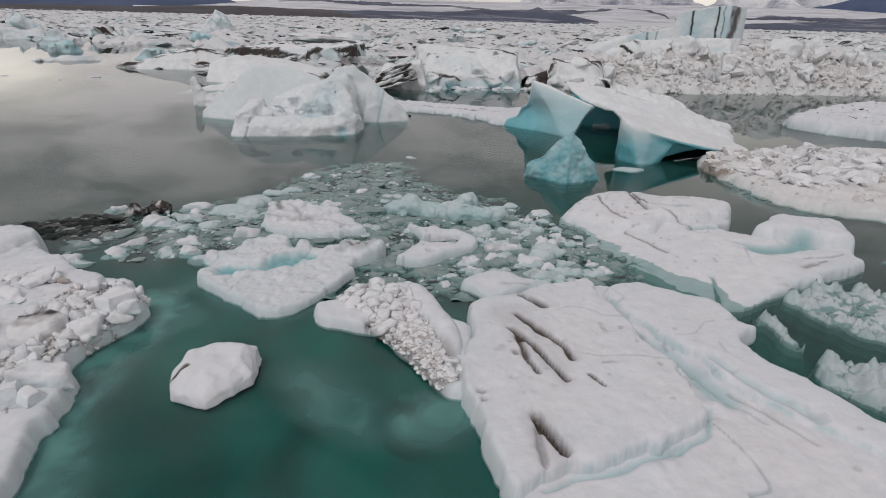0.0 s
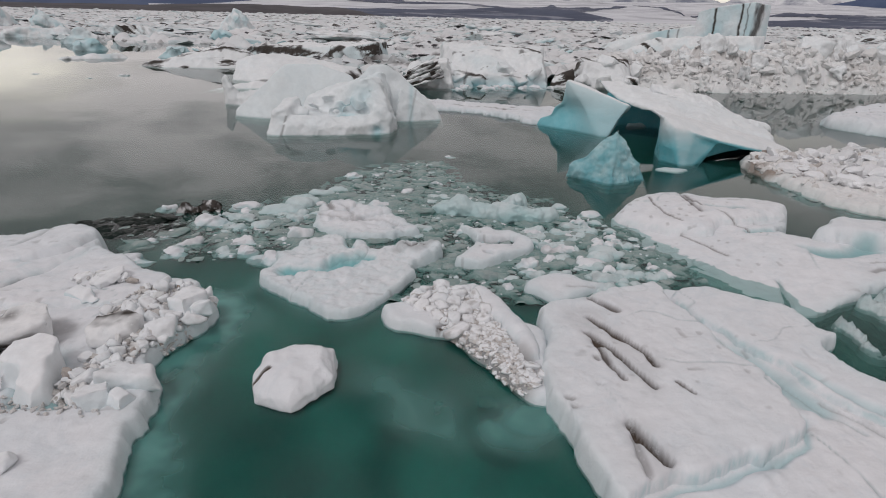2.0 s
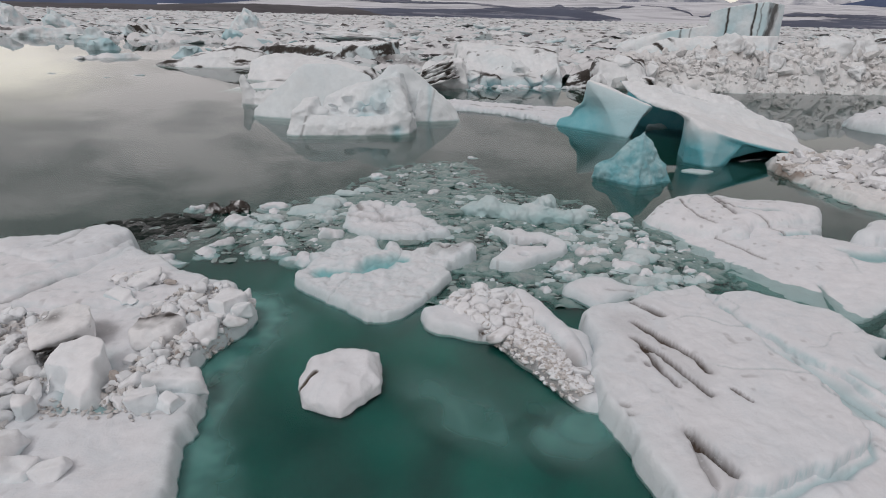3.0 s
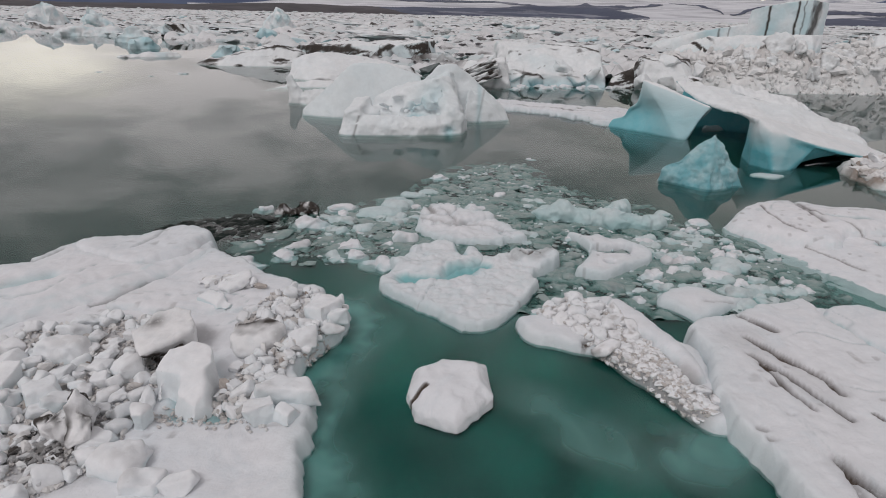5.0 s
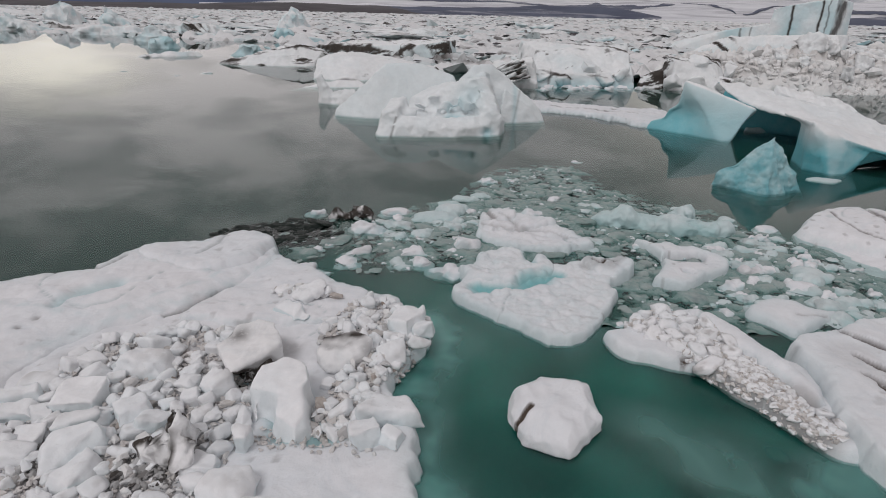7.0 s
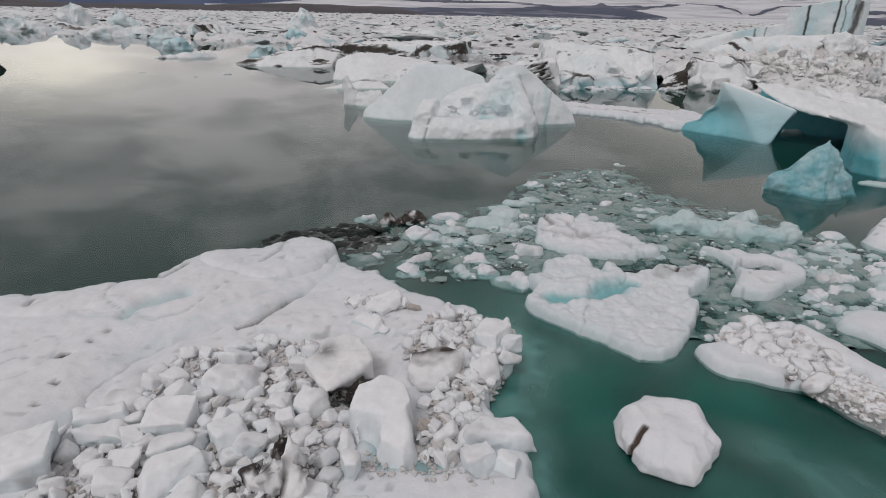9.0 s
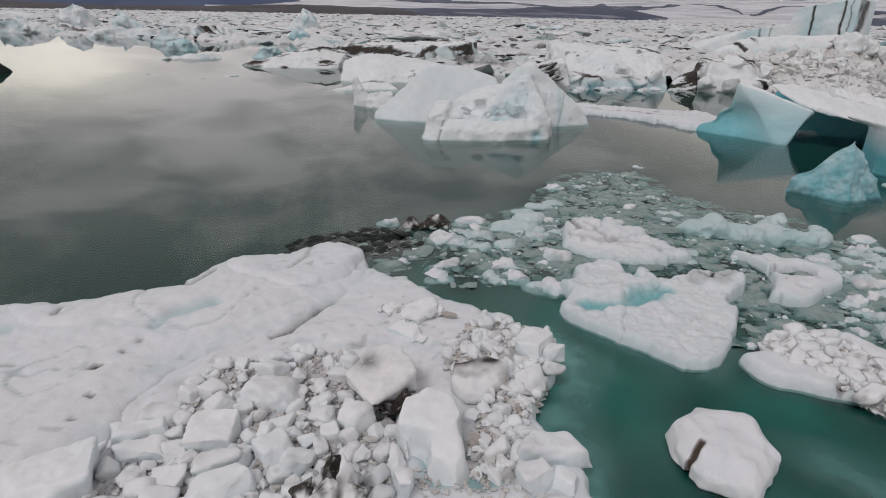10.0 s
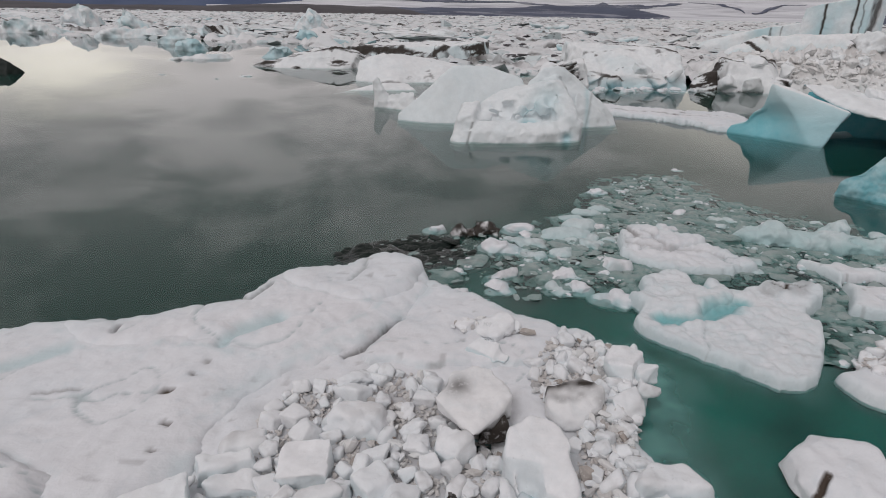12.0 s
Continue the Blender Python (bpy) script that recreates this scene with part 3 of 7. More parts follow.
left_floe = Floe(
    [(-19.5, 3.0), (-19.0, 8.6), (-16.8, 9.8), (-15.1, 10.3), (-13.5, 11.0), (-12.9, 12.1), (-11.8, 12.7), (-10.95, 13.45),
     (-9.9, 12.95), (-9.6, 12.4), (-8.5, 11.8), (-7.8, 11.15), (-6.9, 11.1), (-6.25, 10.4), (-5.82, 10.0), (-6.28, 9.0), (-6.55, 8.1),
     (-6.05, 7.6), (-6.0, 7.15), (-5.82, 6.4), (-5.5, 5.2), (-5.5, 3.0)],
    0.34, edge=0.16, res=0.05, rough=0.065, seed=3, fray=0.14, wet=0.25,
    plates=[([(-22, 2.5), (-21, 10.5), (-16.6, 10.8), (-13.8, 11.8), (-12.9, 13.2), (-11.0, 14.2), (-9.6, 13.6), (-9.9, 11.4), (-10.7, 9.9),
              (-11.7, 9.1), (-12.3, 8.1), (-12.3, 6.6), (-12.8, 4.0), (-13, 2.5)], 0.22, 0.95),
            ([(-10.2, 11.0), (-9.7, 12.9), (-8.2, 12.2), (-7.2, 10.8), (-7.6, 9.9), (-9.2, 9.6), (-10.6, 9.6)], 0.13, 0.25),
            ([(-15.5, 9.3), (-13.4, 9.4), (-12.2, 9.2), (-11.3, 9.9), (-10.5, 11.4), (-10.0, 13.6), (-13.5, 14.0), (-17.0, 11.5)], 0.28, 0.6),
            ([(-12.9, 12.0), (-11.0, 14.0), (-9.9, 13.2), (-10.4, 11.6), (-11.6, 11.2)], 0.38, 0.32),
            ([(-16.5, 2), (-16.0, 6.6), (-14.1, 6.9), (-13.6, 6.0), (-13.7, 2)], 0.46, 0.5)],
    grooves=[([(-10.93, 9.65), (-10.54, 10.07), (-10.35, 10.67), (-10.16, 10.9)], 0.055, 0.2, 1.0, 0.1),
             ([(-12.95, 9.6), (-12.58, 10.15), (-12.3, 10.45)], 0.16, 0.12, 0.0, 0.4),
             ([(-16.2, 8.6), (-15.76, 8.94), (-15.5, 9.2)], 0.2, 0.05, 0.0, 0.35),
             ([(-13.32, 8.32), (-13.22, 8.32)], 0.035, 0.10, 1.0, 0.0), ([(-13.0, 7.72), (-12.9, 7.68)], 0.04, 0.10, 1.0, 0.0),
             ([(-12.88, 7.2), (-12.84, 7.18)], 0.03, 0.07, 0.8, 0.0), ([(-13.1, 8.75), (-13.05, 8.7)], 0.025, 0.06, 0.7, 0.0), ([(-13.0, 9.1), (-12.98, 9.05)], 0.025, 0.05, 0.5, 0.0), ([(-14.98, 9.95), (-14.95, 9.7)], 0.05, 0.12, 0.7, 0.1), ([(-13.4, 11.1), (-13.1, 11.0), (-12.9, 11.6)], 0.03, 0.08, 0.5, 0.2), ([(-11.3, 13.2), (-11.2, 12.5), (-11.4, 11.9)], 0.025, 0.05, 0.3, 0.15), ([(-8.9, 9.0), (-8.3, 8.9)], 0.2, 0.02, 0.3, 0.0),
             ([(-15.1, 8.1), (-14.8, 8.2), (-14.6, 8.25)], 0.02, 0.04, 0.4, 0.0),
             # the ground under the tilted slab is darkened to paint its shade
             ([(-8.75, 7.92), (-8.3, 8.02)], 0.16, 0.12, 1.0, 0.0),
             ([(-8.6, 8.2), (-8.3, 8.05), (-8.0, 7.7), (-7.7, 6.95), (-7.2, 6.9)], 0.28, 0.16, 0.0, 0.75),
             # the third groove here darkens more ground under that slab
             ([(-9.5, 6.75), (-9.1, 6.5), (-8.9, 6.3)], 0.26, 0.06, 1.0, 0.0), ([(-10.75, 6.25), (-10.6, 6.1)], 0.15, 0.05, 0.9, 0.0), ([(-9.3, 8.35), (-8.8, 8.25), (-8.55, 8.35)], 0.09, 0.06, 1.0, 0.0),
             ([(-10.6, 5.9), (-10.2, 5.7)], 0.2, 0.05, 0.6, 0.0), ([(-9.9, 8.3), (-9.4, 8.5), (-9.1, 8.4)], 0.2, 0.03, 0.35, 0.0),
             ([(-11.2, 7.9), (-10.2, 8.3), (-9.4, 7.6), (-9.6, 6.6), (-9.1, 5.8)], 0.8, 0.0, 0.32, 0.0), ([(-6.9, 9.9), (-6.9, 9.0), (-7.0, 8.0), (-7.2, 7.2)], 0.4, 0.0, 0.25, 0.0)])
left_floe.build("ice_floe", ICE, "broad white ice floe carrying a field of broken ice blocks")

big_floe = Floe(
    [(0.62, 10.0), (1.8, 10.6), (2.9, 11.0), (3.7, 11.4), (4.9, 11.3), (5.6, 10.85), (6.2, 10.5), (6.1, 9.6), (6.4, 9.3), (5.9, 8.9),
     (6.0, 8.3), (6.3, 7.6), (6.6, 6.9), (7.2, 6.0), (8.0, 4.6), (8.0, 2.6), (1.6, 2.6), (0.85, 5.0), (0.62, 6.0), (0.5, 7.0), (0.44, 8.0), (0.62, 8.8)],
    # rim_blue tints the step's wall and paints in its teal shade as well
    0.18, edge=0.18, res=0.034, rough=0.04, seed=11, fray=0.11, wet=0.2, rim_blue=0.45,
    plates=[([(0.4, 4.9), (1.31, 5.33), (1.74, 5.58), (2.39, 5.67), (2.97, 5.96), (4.0, 6.41), (4.16, 6.84), (4.3, 7.8), (3.95, 8.9), (3.65, 10.3),
              (3.3, 11.3), (0.6, 11.0), (0.2, 8.0), (0.2, 6.0)], 0.26, 0.09),
            ([(3.8, 10.8), (4.2, 9.2), (4.7, 8.2), (5.2, 7.2), (5.9, 6.4), (7, 5.5), (7.5, 7), (6.5, 9.5), (6.4, 11), (4.9, 11.6)], 0.15, 0.35)],
    grooves=[([(1.60, 9.54), (1.99, 8.9), (2.29, 8.33), (2.36, 7.97)], 0.07, 0.14, 1.0, 0.0),
             ([(1.41, 8.99), (1.71, 8.5), (1.91, 7.97), (2.13, 7.4)], 0.075, 0.15, 1.0, 0.0),
             ([(1.47, 8.69), (1.56, 7.96), (1.64, 7.55)], 0.06, 0.12, 0.9, 0.0),
             ([(1.78, 10.39), (1.99, 10.14), (2.17, 9.83)], 0.08, 0.14, 0.9, 0.0),
             ([(1.55, 9.5), (1.75, 8.7), (2.0, 8.0)], 0.45, 0.03, 0.16, 0.0), ([(1.45, 6.4), (1.5, 5.6)], 0.3, 0.02, 0.15, 0.0),
             ([(2.53, 7.48), (2.68, 7.18)], 0.04, 0.06, 0.9, 0.0),
             ([(1.45, 6.49), (1.59, 6.13), (1.72, 5.74)], 0.08, 0.24, 1.0, 0.0),
             ([(1.42, 6.2), (1.40, 5.9), (1.39, 5.53)], 0.06, 0.10, 0.5, 0.0),
             ([(1.35, 8.21), (1.36, 8.15)], 0.06, 0.08, 0.6, 0.0), ([(0.68, 7.01), (0.70, 7.0)], 0.05, 0.08, 0.5, 0.0),
             ([(0.69, 6.80), (0.71, 6.8)], 0.05, 0.08, 0.5, 0.0), ([(1.19, 7.38), (1.22, 7.38)], 0.05, 0.06, 0.2, 0.0),
             ([(3.55, 10.7), (3.85, 9.6), (4.15, 8.7), (4.5, 7.9)], 0.07, 0.12, 0.3, 0.45),
             ([(4.1, 8.7), (4.45, 7.9), (4.75, 7.2)], 0.28, 0.08, 0.0, 0.5),
             ([(3.55, 10.7), (3.8, 9.75), (4.0, 9.1), (4.2, 8.55)], 0.03, 0.10, 0.7, 0.0),
             # two lines here, along the step's front, paint its teal contact shadow
             ([(5.0, 8.2), (5.4, 7.3), (5.9, 6.6)], 0.10, 0.08, 0.0, 0.35), ([(1.4, 5.28), (1.8, 5.5), (2.42, 5.59), (3.0, 5.88), (3.6, 6.12)], 0.05, 0.06, 0.0, 0.45), ([(3.4, 6.0), (4.05, 6.33), (4.24, 6.84)], 0.06, 0.06, 0.0, 0.5), ([(4.9, 7.4), (5.3, 6.7), (5.6, 6.2)], 0.03, 0.05, 0.3, 0.1), ([(4.3, 8.4), (4.75, 7.3), (5.1, 6.6)], 0.03, 0.05, 0.2, 0.2)],
    humps=[(4.45, 6.95, 0.16, 0.10), (2.95, 5.62, 0.14, 0.10), (3.2, 5.7, 0.10, 0.06)])
big_floe.build("ice_floe", ICE, "large flat white floe with dark melt grooves and a stepped edge")

slab_floe = Floe(
    [(4.1, 16.5), (4.5, 17.0), (5.4, 17.8), (6.4, 18.0), (7.6, 17.5), (8.9, 17.3), (9.5, 16.6), (9.2, 15.8), (8.4, 15.1), (8.9, 14.6),
     (9.4, 14.7), (10.5, 15.3), (11.5, 15.0), (11.7, 14.3), (11.3, 13.3), (11.2, 12.7), (10.6, 12.3), (9.4, 11.7), (8.5, 11.4), (7.1, 10.7),
     (6.6, 10.5), (5.9, 10.9), (4.9, 11.6), (4.2, 12.4), (3.8, 13.6), (3.65, 15.0)],
    0.30, edge=0.24, res=0.042, rough=0.05, seed=21, fray=0.13, wet=0.25, lean=(0.115, 0.064),
    plates=[([(4.2, 16.6), (5.2, 18.6), (6.4, 18.8), (9.2, 18.0), (9.9, 16.4), (8.6, 15.7), (7.0, 15.3), (6.2, 14.6), (5.0, 15.3)], 0.30, 0.5),
            ([(9.2, 14.2), (9.3, 15.2), (10.5, 16.0), (12.2, 15.4), (12.2, 13.6), (11.0, 13.5), (10.3, 13.9)], 0.42, 0.35)],
    grooves=[([(6.62, 17.7), (6.56, 17.0), (6.5, 16.4), (6.55, 15.9)], 0.055, 0.16, 1.0, 0.0), ([(6.70, 17.6), (6.68, 16.9), (6.72, 16.3)], 0.03, 0.08, 0.9, 0.0), ([(5.47, 17.4), (5.48, 16.6), (5.55, 15.9), (5.75, 15.3)], 0.036, 0.06, 0.75, 0.0),
             ([(5.62, 14.9), (5.95, 14.3), (6.3, 13.6)], 0.032, 0.05, 0.7, 0.0), ([(7.0, 15.9), (7.4, 15.4), (7.8, 14.8)], 0.032, 0.05, 0.7, 0.0), ([(7.0, 16.35), (7.5, 16.25), (8.0, 16.3)], 0.10, 0.16, 0.35, 0.6),
             ([(7.9, 17.0), (8.3, 16.95)], 0.03, 0.05, 0.6, 0.0), ([(8.6, 13.5), (9.4, 13.5), (10.3, 13.8)], 0.26, 0.14, 0.1, 0.8), ([(7.6, 14.95), (8.3, 15.1)], 0.14, 0.12, 0.0, 0.6),
             ([(6.5, 10.9), (6.9, 12.2)], 0.03, 0.08, 0.2, 0.2), ([(9.3, 12.3), (9.7, 12.5)], 0.10, 0.06, 0.5, 0.0), ([(9.9, 12.6), (10.1, 12.7)], 0.05, 0.05, 0.6, 0.0), ([(9.6, 12.9), (10.4, 13.0), (10.9, 13.2)], 0.02, 0.03, 0.4, 0.0)])
slab_floe.build("ice_floe", ICE, "white two-humped floe with a cracked crest and a blue melt hollow")

melt_floe = Floe(
    [(-5.36, 12.95), (-5.06, 13.71), (-4.38, 14.05), (-4.03, 13.95), (-3.75, 13.55), (-3.47, 13.75), (-3.13, 13.4), (-2.6, 13.6), (-1.96, 13.6), (-1.3, 13.45),
     (-1.4, 12.9), (-2.0, 12.4), (-1.98, 11.94), (-2.26, 11.3), (-2.9, 10.3), (-3.23, 10.02), (-3.66, 10.07), (-4.26, 10.4), (-5.03, 11.03),
     (-5.5, 11.4), (-5.66, 11.76), (-5.43, 12.3), (-5.65, 12.8)],
    0.17, edge=0.12, res=0.038, rough=0.05, seed=31, fray=0.09, wet=0.3, tone=0.10,
    plates=[([(-2.6, 14.0), (-1.0, 14.2), (-1.0, 12.8), (-2.1, 12.8)], 0.18, 0.4), ([(-5.9, 12.1), (-5.2, 12.2), (-4.2, 12.35), (-3.6, 12.7), (-3.3, 13.2), (-3.7, 14.6), (-5.6, 14.6)], 0.07, 0.2)],
    grooves=[([(-5.05, 11.95), (-4.6, 11.97), (-4.17, 12.1), (-3.7, 12.4), (-3.2, 12.85)], 0.20, 0.15, 0.0, 1.0), ([(-3.9, 12.35), (-3.5, 12.62)], 0.26, 0.05, 0.0, 1.0),
             ([(-2.3, 13.45), (-2.1, 13.2), (-1.95, 13.5), (-1.7, 13.3)], 0.05, 0.10, 1.0, 0.0), ([(-2.4, 13.3), (-1.9, 13.1), (-1.6, 13.5)], 0.22, 0.0, 0.3, 0.0),
             ([(-3.85, 13.7), (-3.75, 13.3)], 0.12, 0.2, 0.0, 0.7)], lump=0.07)
melt_floe.build("ice_floe", ICE, "pale floe with a curved turquoise melt channel and a pitted surface")

rubble_floe = Floe(
    [(-2.63, 10.37), (-2.27, 10.5), (-1.95, 10.93), (-1.6, 11.26), (-1.1, 11.28), (-0.5, 11.3), (-0.1, 10.75), (0.24, 9.9), (0.68, 9.45), (0.74, 8.8),
     (0.68, 8.1), (0.7, 7.7), (0.81, 7.5), (0.31, 7.3), (0.03, 7.55), (-0.22, 7.9), (-0.47, 8.33), (-0.76, 8.75), (-1.1, 9.2), (-1.7, 9.48), (-2.45, 9.79)],
    0.24, edge=0.22, res=0.045, rough=0.05, seed=41, fray=0.07, wet=0.15,
    plates=[([(-0.8, 11.2), (-0.2, 10.7), (0.4, 9.4), (0.5, 8.4), (0.15, 8.3), (-0.1, 9.3), (-0.7, 10.5)], 0.16, 0.3)],
    grooves=[([(-1.8, 10.7), (-1.25, 10.2), (-0.8, 9.5), (-0.35, 8.6), (0.1, 7.8)], 0.40, 0.02, 0.6, 0.0),
             ([(-1.38, 9.45), (-1.25, 9.5)], 0.08, 0.12, 1.0, 0.0)])
rubble_floe.build("ice_floe", ICE, "narrow white floe heaped with small dirty ice rubble")

small_floe = Floe([(0.6, 11.5), (1.1, 12.0), (1.8, 12.2), (2.4, 11.8), (2.95, 12.1), (2.6, 11.7), (1.9, 11.1), (1.25, 10.65), (0.9, 11.1)],
                  0.17, edge=0.2, res=0.05, rough=0.05, seed=51, fray=0.07, wet=0.3, grooves=[([(1.6, 11.4), (2.2, 11.5)], 0.05, 0.06, 0.4, 0.0)])
small_floe.build("ice_floe", ICE, "small white floe wedged between larger floes")

ring_floe = Floe([(-1.05, 12.7), (-0.86, 13.08), (-0.55, 13.6), (-0.42, 14.0), (-0.45, 14.45), (-0.85, 15.15), (-0.62, 15.25), (-0.35, 14.95), (0.0, 15.1), (0.25, 14.85), (0.6, 14.9),
                  (0.88, 14.57), (1.2, 14.15), (1.05, 13.65), (0.62, 13.2), (0.32, 13.0), (0.04, 12.72), (-0.33, 12.5), (-0.7, 12.55)],
                 0.22, edge=0.13, res=0.035, rough=0.05, seed=61, fray=0.05, wet=0.3,
                 grooves=[([(-0.02, 14.06), (0.34, 14.08)], 0.30, 1.0, 0.0, 0.0), ([(-0.17, 13.13), (-0.11, 13.13)], 0.08, 1.0, 0.0, 0.7)])
ring_floe.build("ice_chunk", ICE, "white melted ice chunk with a hole through it", "ice chunk")

wet_ridge = solid("ice_chunk", [egg(-1.1, 17.0, 0.0, 0.55, 0.4, 0.34), egg(-0.7, 16.8, 0.05, 0.6, 0.42, 0.56), egg(-0.1, 16.75, 0.0, 0.6, 0.45, 0.46), egg(0.5, 16.6, 0.02, 0.6, 0.4, 0.52), egg(0.95, 16.3, 0.02, 0.7, 0.4, 0.55),
                                egg(1.45, 16.25, 0.0, 0.5, 0.36, 0.42), egg(1.95, 16.4, 0.0, 0.5, 0.34, 0.36), egg(0.9, 17.0, 0.1, 0.4, 0.3, 0.52), egg(1.15, 17.15, 0.1, 0.3, 0.3, 0.56)]
                  + crag(21, [(-0.5, 16.9, 0.2, 0.4, 0.4), (0.6, 16.6, 0.2, 0.45, 0.38), (1.1, 16.9, 0.25, 0.4, 0.35)], 10),
                  PALE, voxel=0.04, ease=3, bumps=0.12, scale=1.5, seed=71, blue=lambda co, no: np.clip(0.75 - 1.1 * co[:, 2] + 0.3 * fbm(co, 1.5, 3), 0, 0.8))
thing("ice_chunk", wet_ridge, "pale turquoise ridge of wet clear ice", "ice chunk")

plate_floe = Floe([(-5.2, 15.6), (-4.95, 16.5), (-4.3, 16.75), (-3.7, 16.45), (-2.9, 15.9), (-2.2, 15.3), (-1.95, 14.7), (-2.6, 14.4), (-3.4, 14.35), (-4.4, 14.65), (-4.9, 15.1)],
                  0.16, edge=0.14, res=0.05, rough=0.07, seed=81, fray=0.16, wet=0.3, lump=0.06,
                  plates=[([(-5.4, 15.7), (-5.0, 16.8), (-3.8, 16.8), (-2.9, 16.2), (-3.2, 15.6), (-4.2, 15.5)], 0.14, 0.12), ([(-5.3, 15.9), (-5.0, 16.8), (-4.2, 16.8), (-4.0, 16.2), (-4.6, 15.8)], 0.26, 0.12)],
                  grooves=[([(-5.0, 15.6), (-4.3, 15.5), (-3.4, 15.5), (-2.7, 15.2)], 0.05, 0.10, 0.35, 0.0), ([(-4.5, 16.2), (-4.1, 15.9), (-3.9, 15.3)], 0.04, 0.08, 0.4, 0.0), ([(-4.9, 16.3), (-4.7, 15.9)], 0.1, 0.08, 0.6, 0.0)])
plate_floe.build("ice_chunk", ICE, "layered white ice plate among brash ice", "ice chunk")

white_edge = Floe([(11.6, 23.4), (12.8, 25.0), (14.6, 25.6), (18.0, 26.8), (22.5, 26.5), (24, 20), (18, 15.5), (15.0, 16.5), (13.2, 17.4), (12.3, 18.8), (11.9, 20.6), (11.7, 22.2)],
                  0.26, edge=0.5, res=0.12, rough=0.10, seed=91, fray=0.25, wet=0.2, lump=0.12,
                  grooves=[([(12.2, 22.6), (13.3, 22.7), (14.4, 22.9)], 1.0, 0.0, 1.0, 0.0), ([(16, 20), (18, 19)], 0.4, 0.05, 0.25, 0.0)])
white_edge.build("ice_floe", DIRTY, "flat rubble floe stained brown along its edge")

east_floe = Floe([(22.4, 33.5), (22.8, 35.2), (25.0, 37.5), (29.6, 40.4), (36, 42.5), (38, 36), (34, 31), (28.5, 29.8), (25.0, 30.8)],
                 0.75, edge=0.8, res=0.16, rough=0.15, seed=95, fray=0.3, wet=0.3,
                 grooves=[([(23.5, 34.0), (23.9, 34.9)], 0.15, 0.2, 0.9, 0.0), ([(26, 36), (29, 36.5)], 0.12, 0.1, 0.3, 0.0)])
east_floe.build("ice_floe", ICE, "thick white floe with a flat speckled top")

spit = Floe([(-3.5, 40.0), (-1.5, 40.5), (2.0, 39.0), (6.2, 38.5), (6.5, 35.5), (4.4, 33.2), (2.8, 34.2), (1.3, 36.0), (-0.9, 36.9), (-3.0, 37.5)],
            0.24, edge=0.3, res=0.08, rough=0.08, seed=99, fray=0.3, wet=0.2, lump=0.05,
            grooves=[([(0.5, 38.0), (2.5, 37.0), (4.5, 36.0)], 0.10, 0.06, 0.7, 0.0), ([(-2.0, 38.6), (1.0, 37.8)], 0.07, 0.05, 0.6, 0.0), ([(3.0, 37.8), (5.5, 36.6)], 0.08, 0.05, 0.6, 0.0)])
spit.build("ice_floe", ICE, "low white tongue of ice beside the iceberg")

ghosts = [
    ([(7.9, 10.6), (8.9, 11.4), (10.5, 11.6), (12.4, 10.4), (12.6, 9.0), (10.6, 8.8), (9.0, 9.2)], -0.13, 0.30, "half-sunk pale floe awash with water"),
    ([(6.9, 7.9), (7.4, 8.7), (8.4, 8.6), (9.6, 8.0), (9.4, 6.6), (8.2, 6.6), (7.4, 7.1)], -0.13, 0.34, "half-sunk translucent floe with white crust"),
    ([(6.85, 9.9), (7.1, 10.4), (7.4, 9.9), (7.25, 9.1), (6.95, 9.2)], -0.08, 0.24, "thin half-sunk sliver of ice"),
    ([(12.2, 12.2), (12.6, 13.4), (14.0, 14.0), (15.5, 13.0), (14.4, 11.8), (13.0, 11.6)], 0.12, 0.2, "low wet white floe with a ragged edge"),
]
for i, (ring, h, lump_up, label) in enumerate(ghosts):
    Floe(ring, h, edge=0.3, res=0.05, rough=0.06, seed=110 + i, fray=0.3, wet=0.7, lump=lump_up).build("ice_floe", WASH, label)


def sunken(x, y, rx, ry, strength, label, z=-0.12, turn=0.0):
    """A flat sheet painted as the lit upper side of sunken ice, blurred by milky water."""
    u, v = np.meshgrid(np.linspace(-1, 1, 60), np.linspace(-1, 1, 60))
    c, s = math.cos(radians(turn)), math.sin(radians(turn))
    gx, gy = x + rx * u * c - ry * v * s, y + rx * u * s + ry * v * c
    wob = fbm(flat(gx, gy), 1.1, 4, 0.55, x)
    away = np.hypot(u, v)
    fade = np.clip(1.0 - away ** 1.4, 0, 1) * np.clip(0.75 + 0.7 * wob + 0.3 * (1 - away), 0, 1)
    mesh, _ = grid_mesh("sunken_ice", gx, gy, z + 0.006 * wob, GLIMMER)
    layer = mesh.attributes.new("fade", "FLOAT", "POINT")
    layer.data.foreach_set("value", (np.clip(fade * 1.6, 0, 1) * strength).astype(np.float32).ravel())
    return thing("sunken_ice", mesh, label, "sunken ice")


sunken(0.02, 6.95, 1.05, 0.8, 1.0, "pale underwater foot of a floe seen through the water", z=-0.05, turn=25)
sunken(0.12, 7.05, 0.75, 0.6, 0.75, "pale ice foot hanging close under the surface", z=-0.03, turn=25)
sunken(-1.75, 7.35, 1.9, 0.8, 0.58, "blurred underwater ice deep in the green water", z=-0.05, turn=-40)
sunken(-2.4, 6.6, 1.8, 1.4, 0.34, "faint underwater ice deep in the green water", z=-0.37, turn=15)
sunken(-1.0, 7.7, 1.7, 1.1, 0.45, "pale turquoise cloud of rock flour under the surface", z=-0.16, turn=-30)
sunken(-5.9, 12.0, 2.6, 1.2, 0.22, "faint turquoise cloud of meltwater beside the floes", z=-0.15)
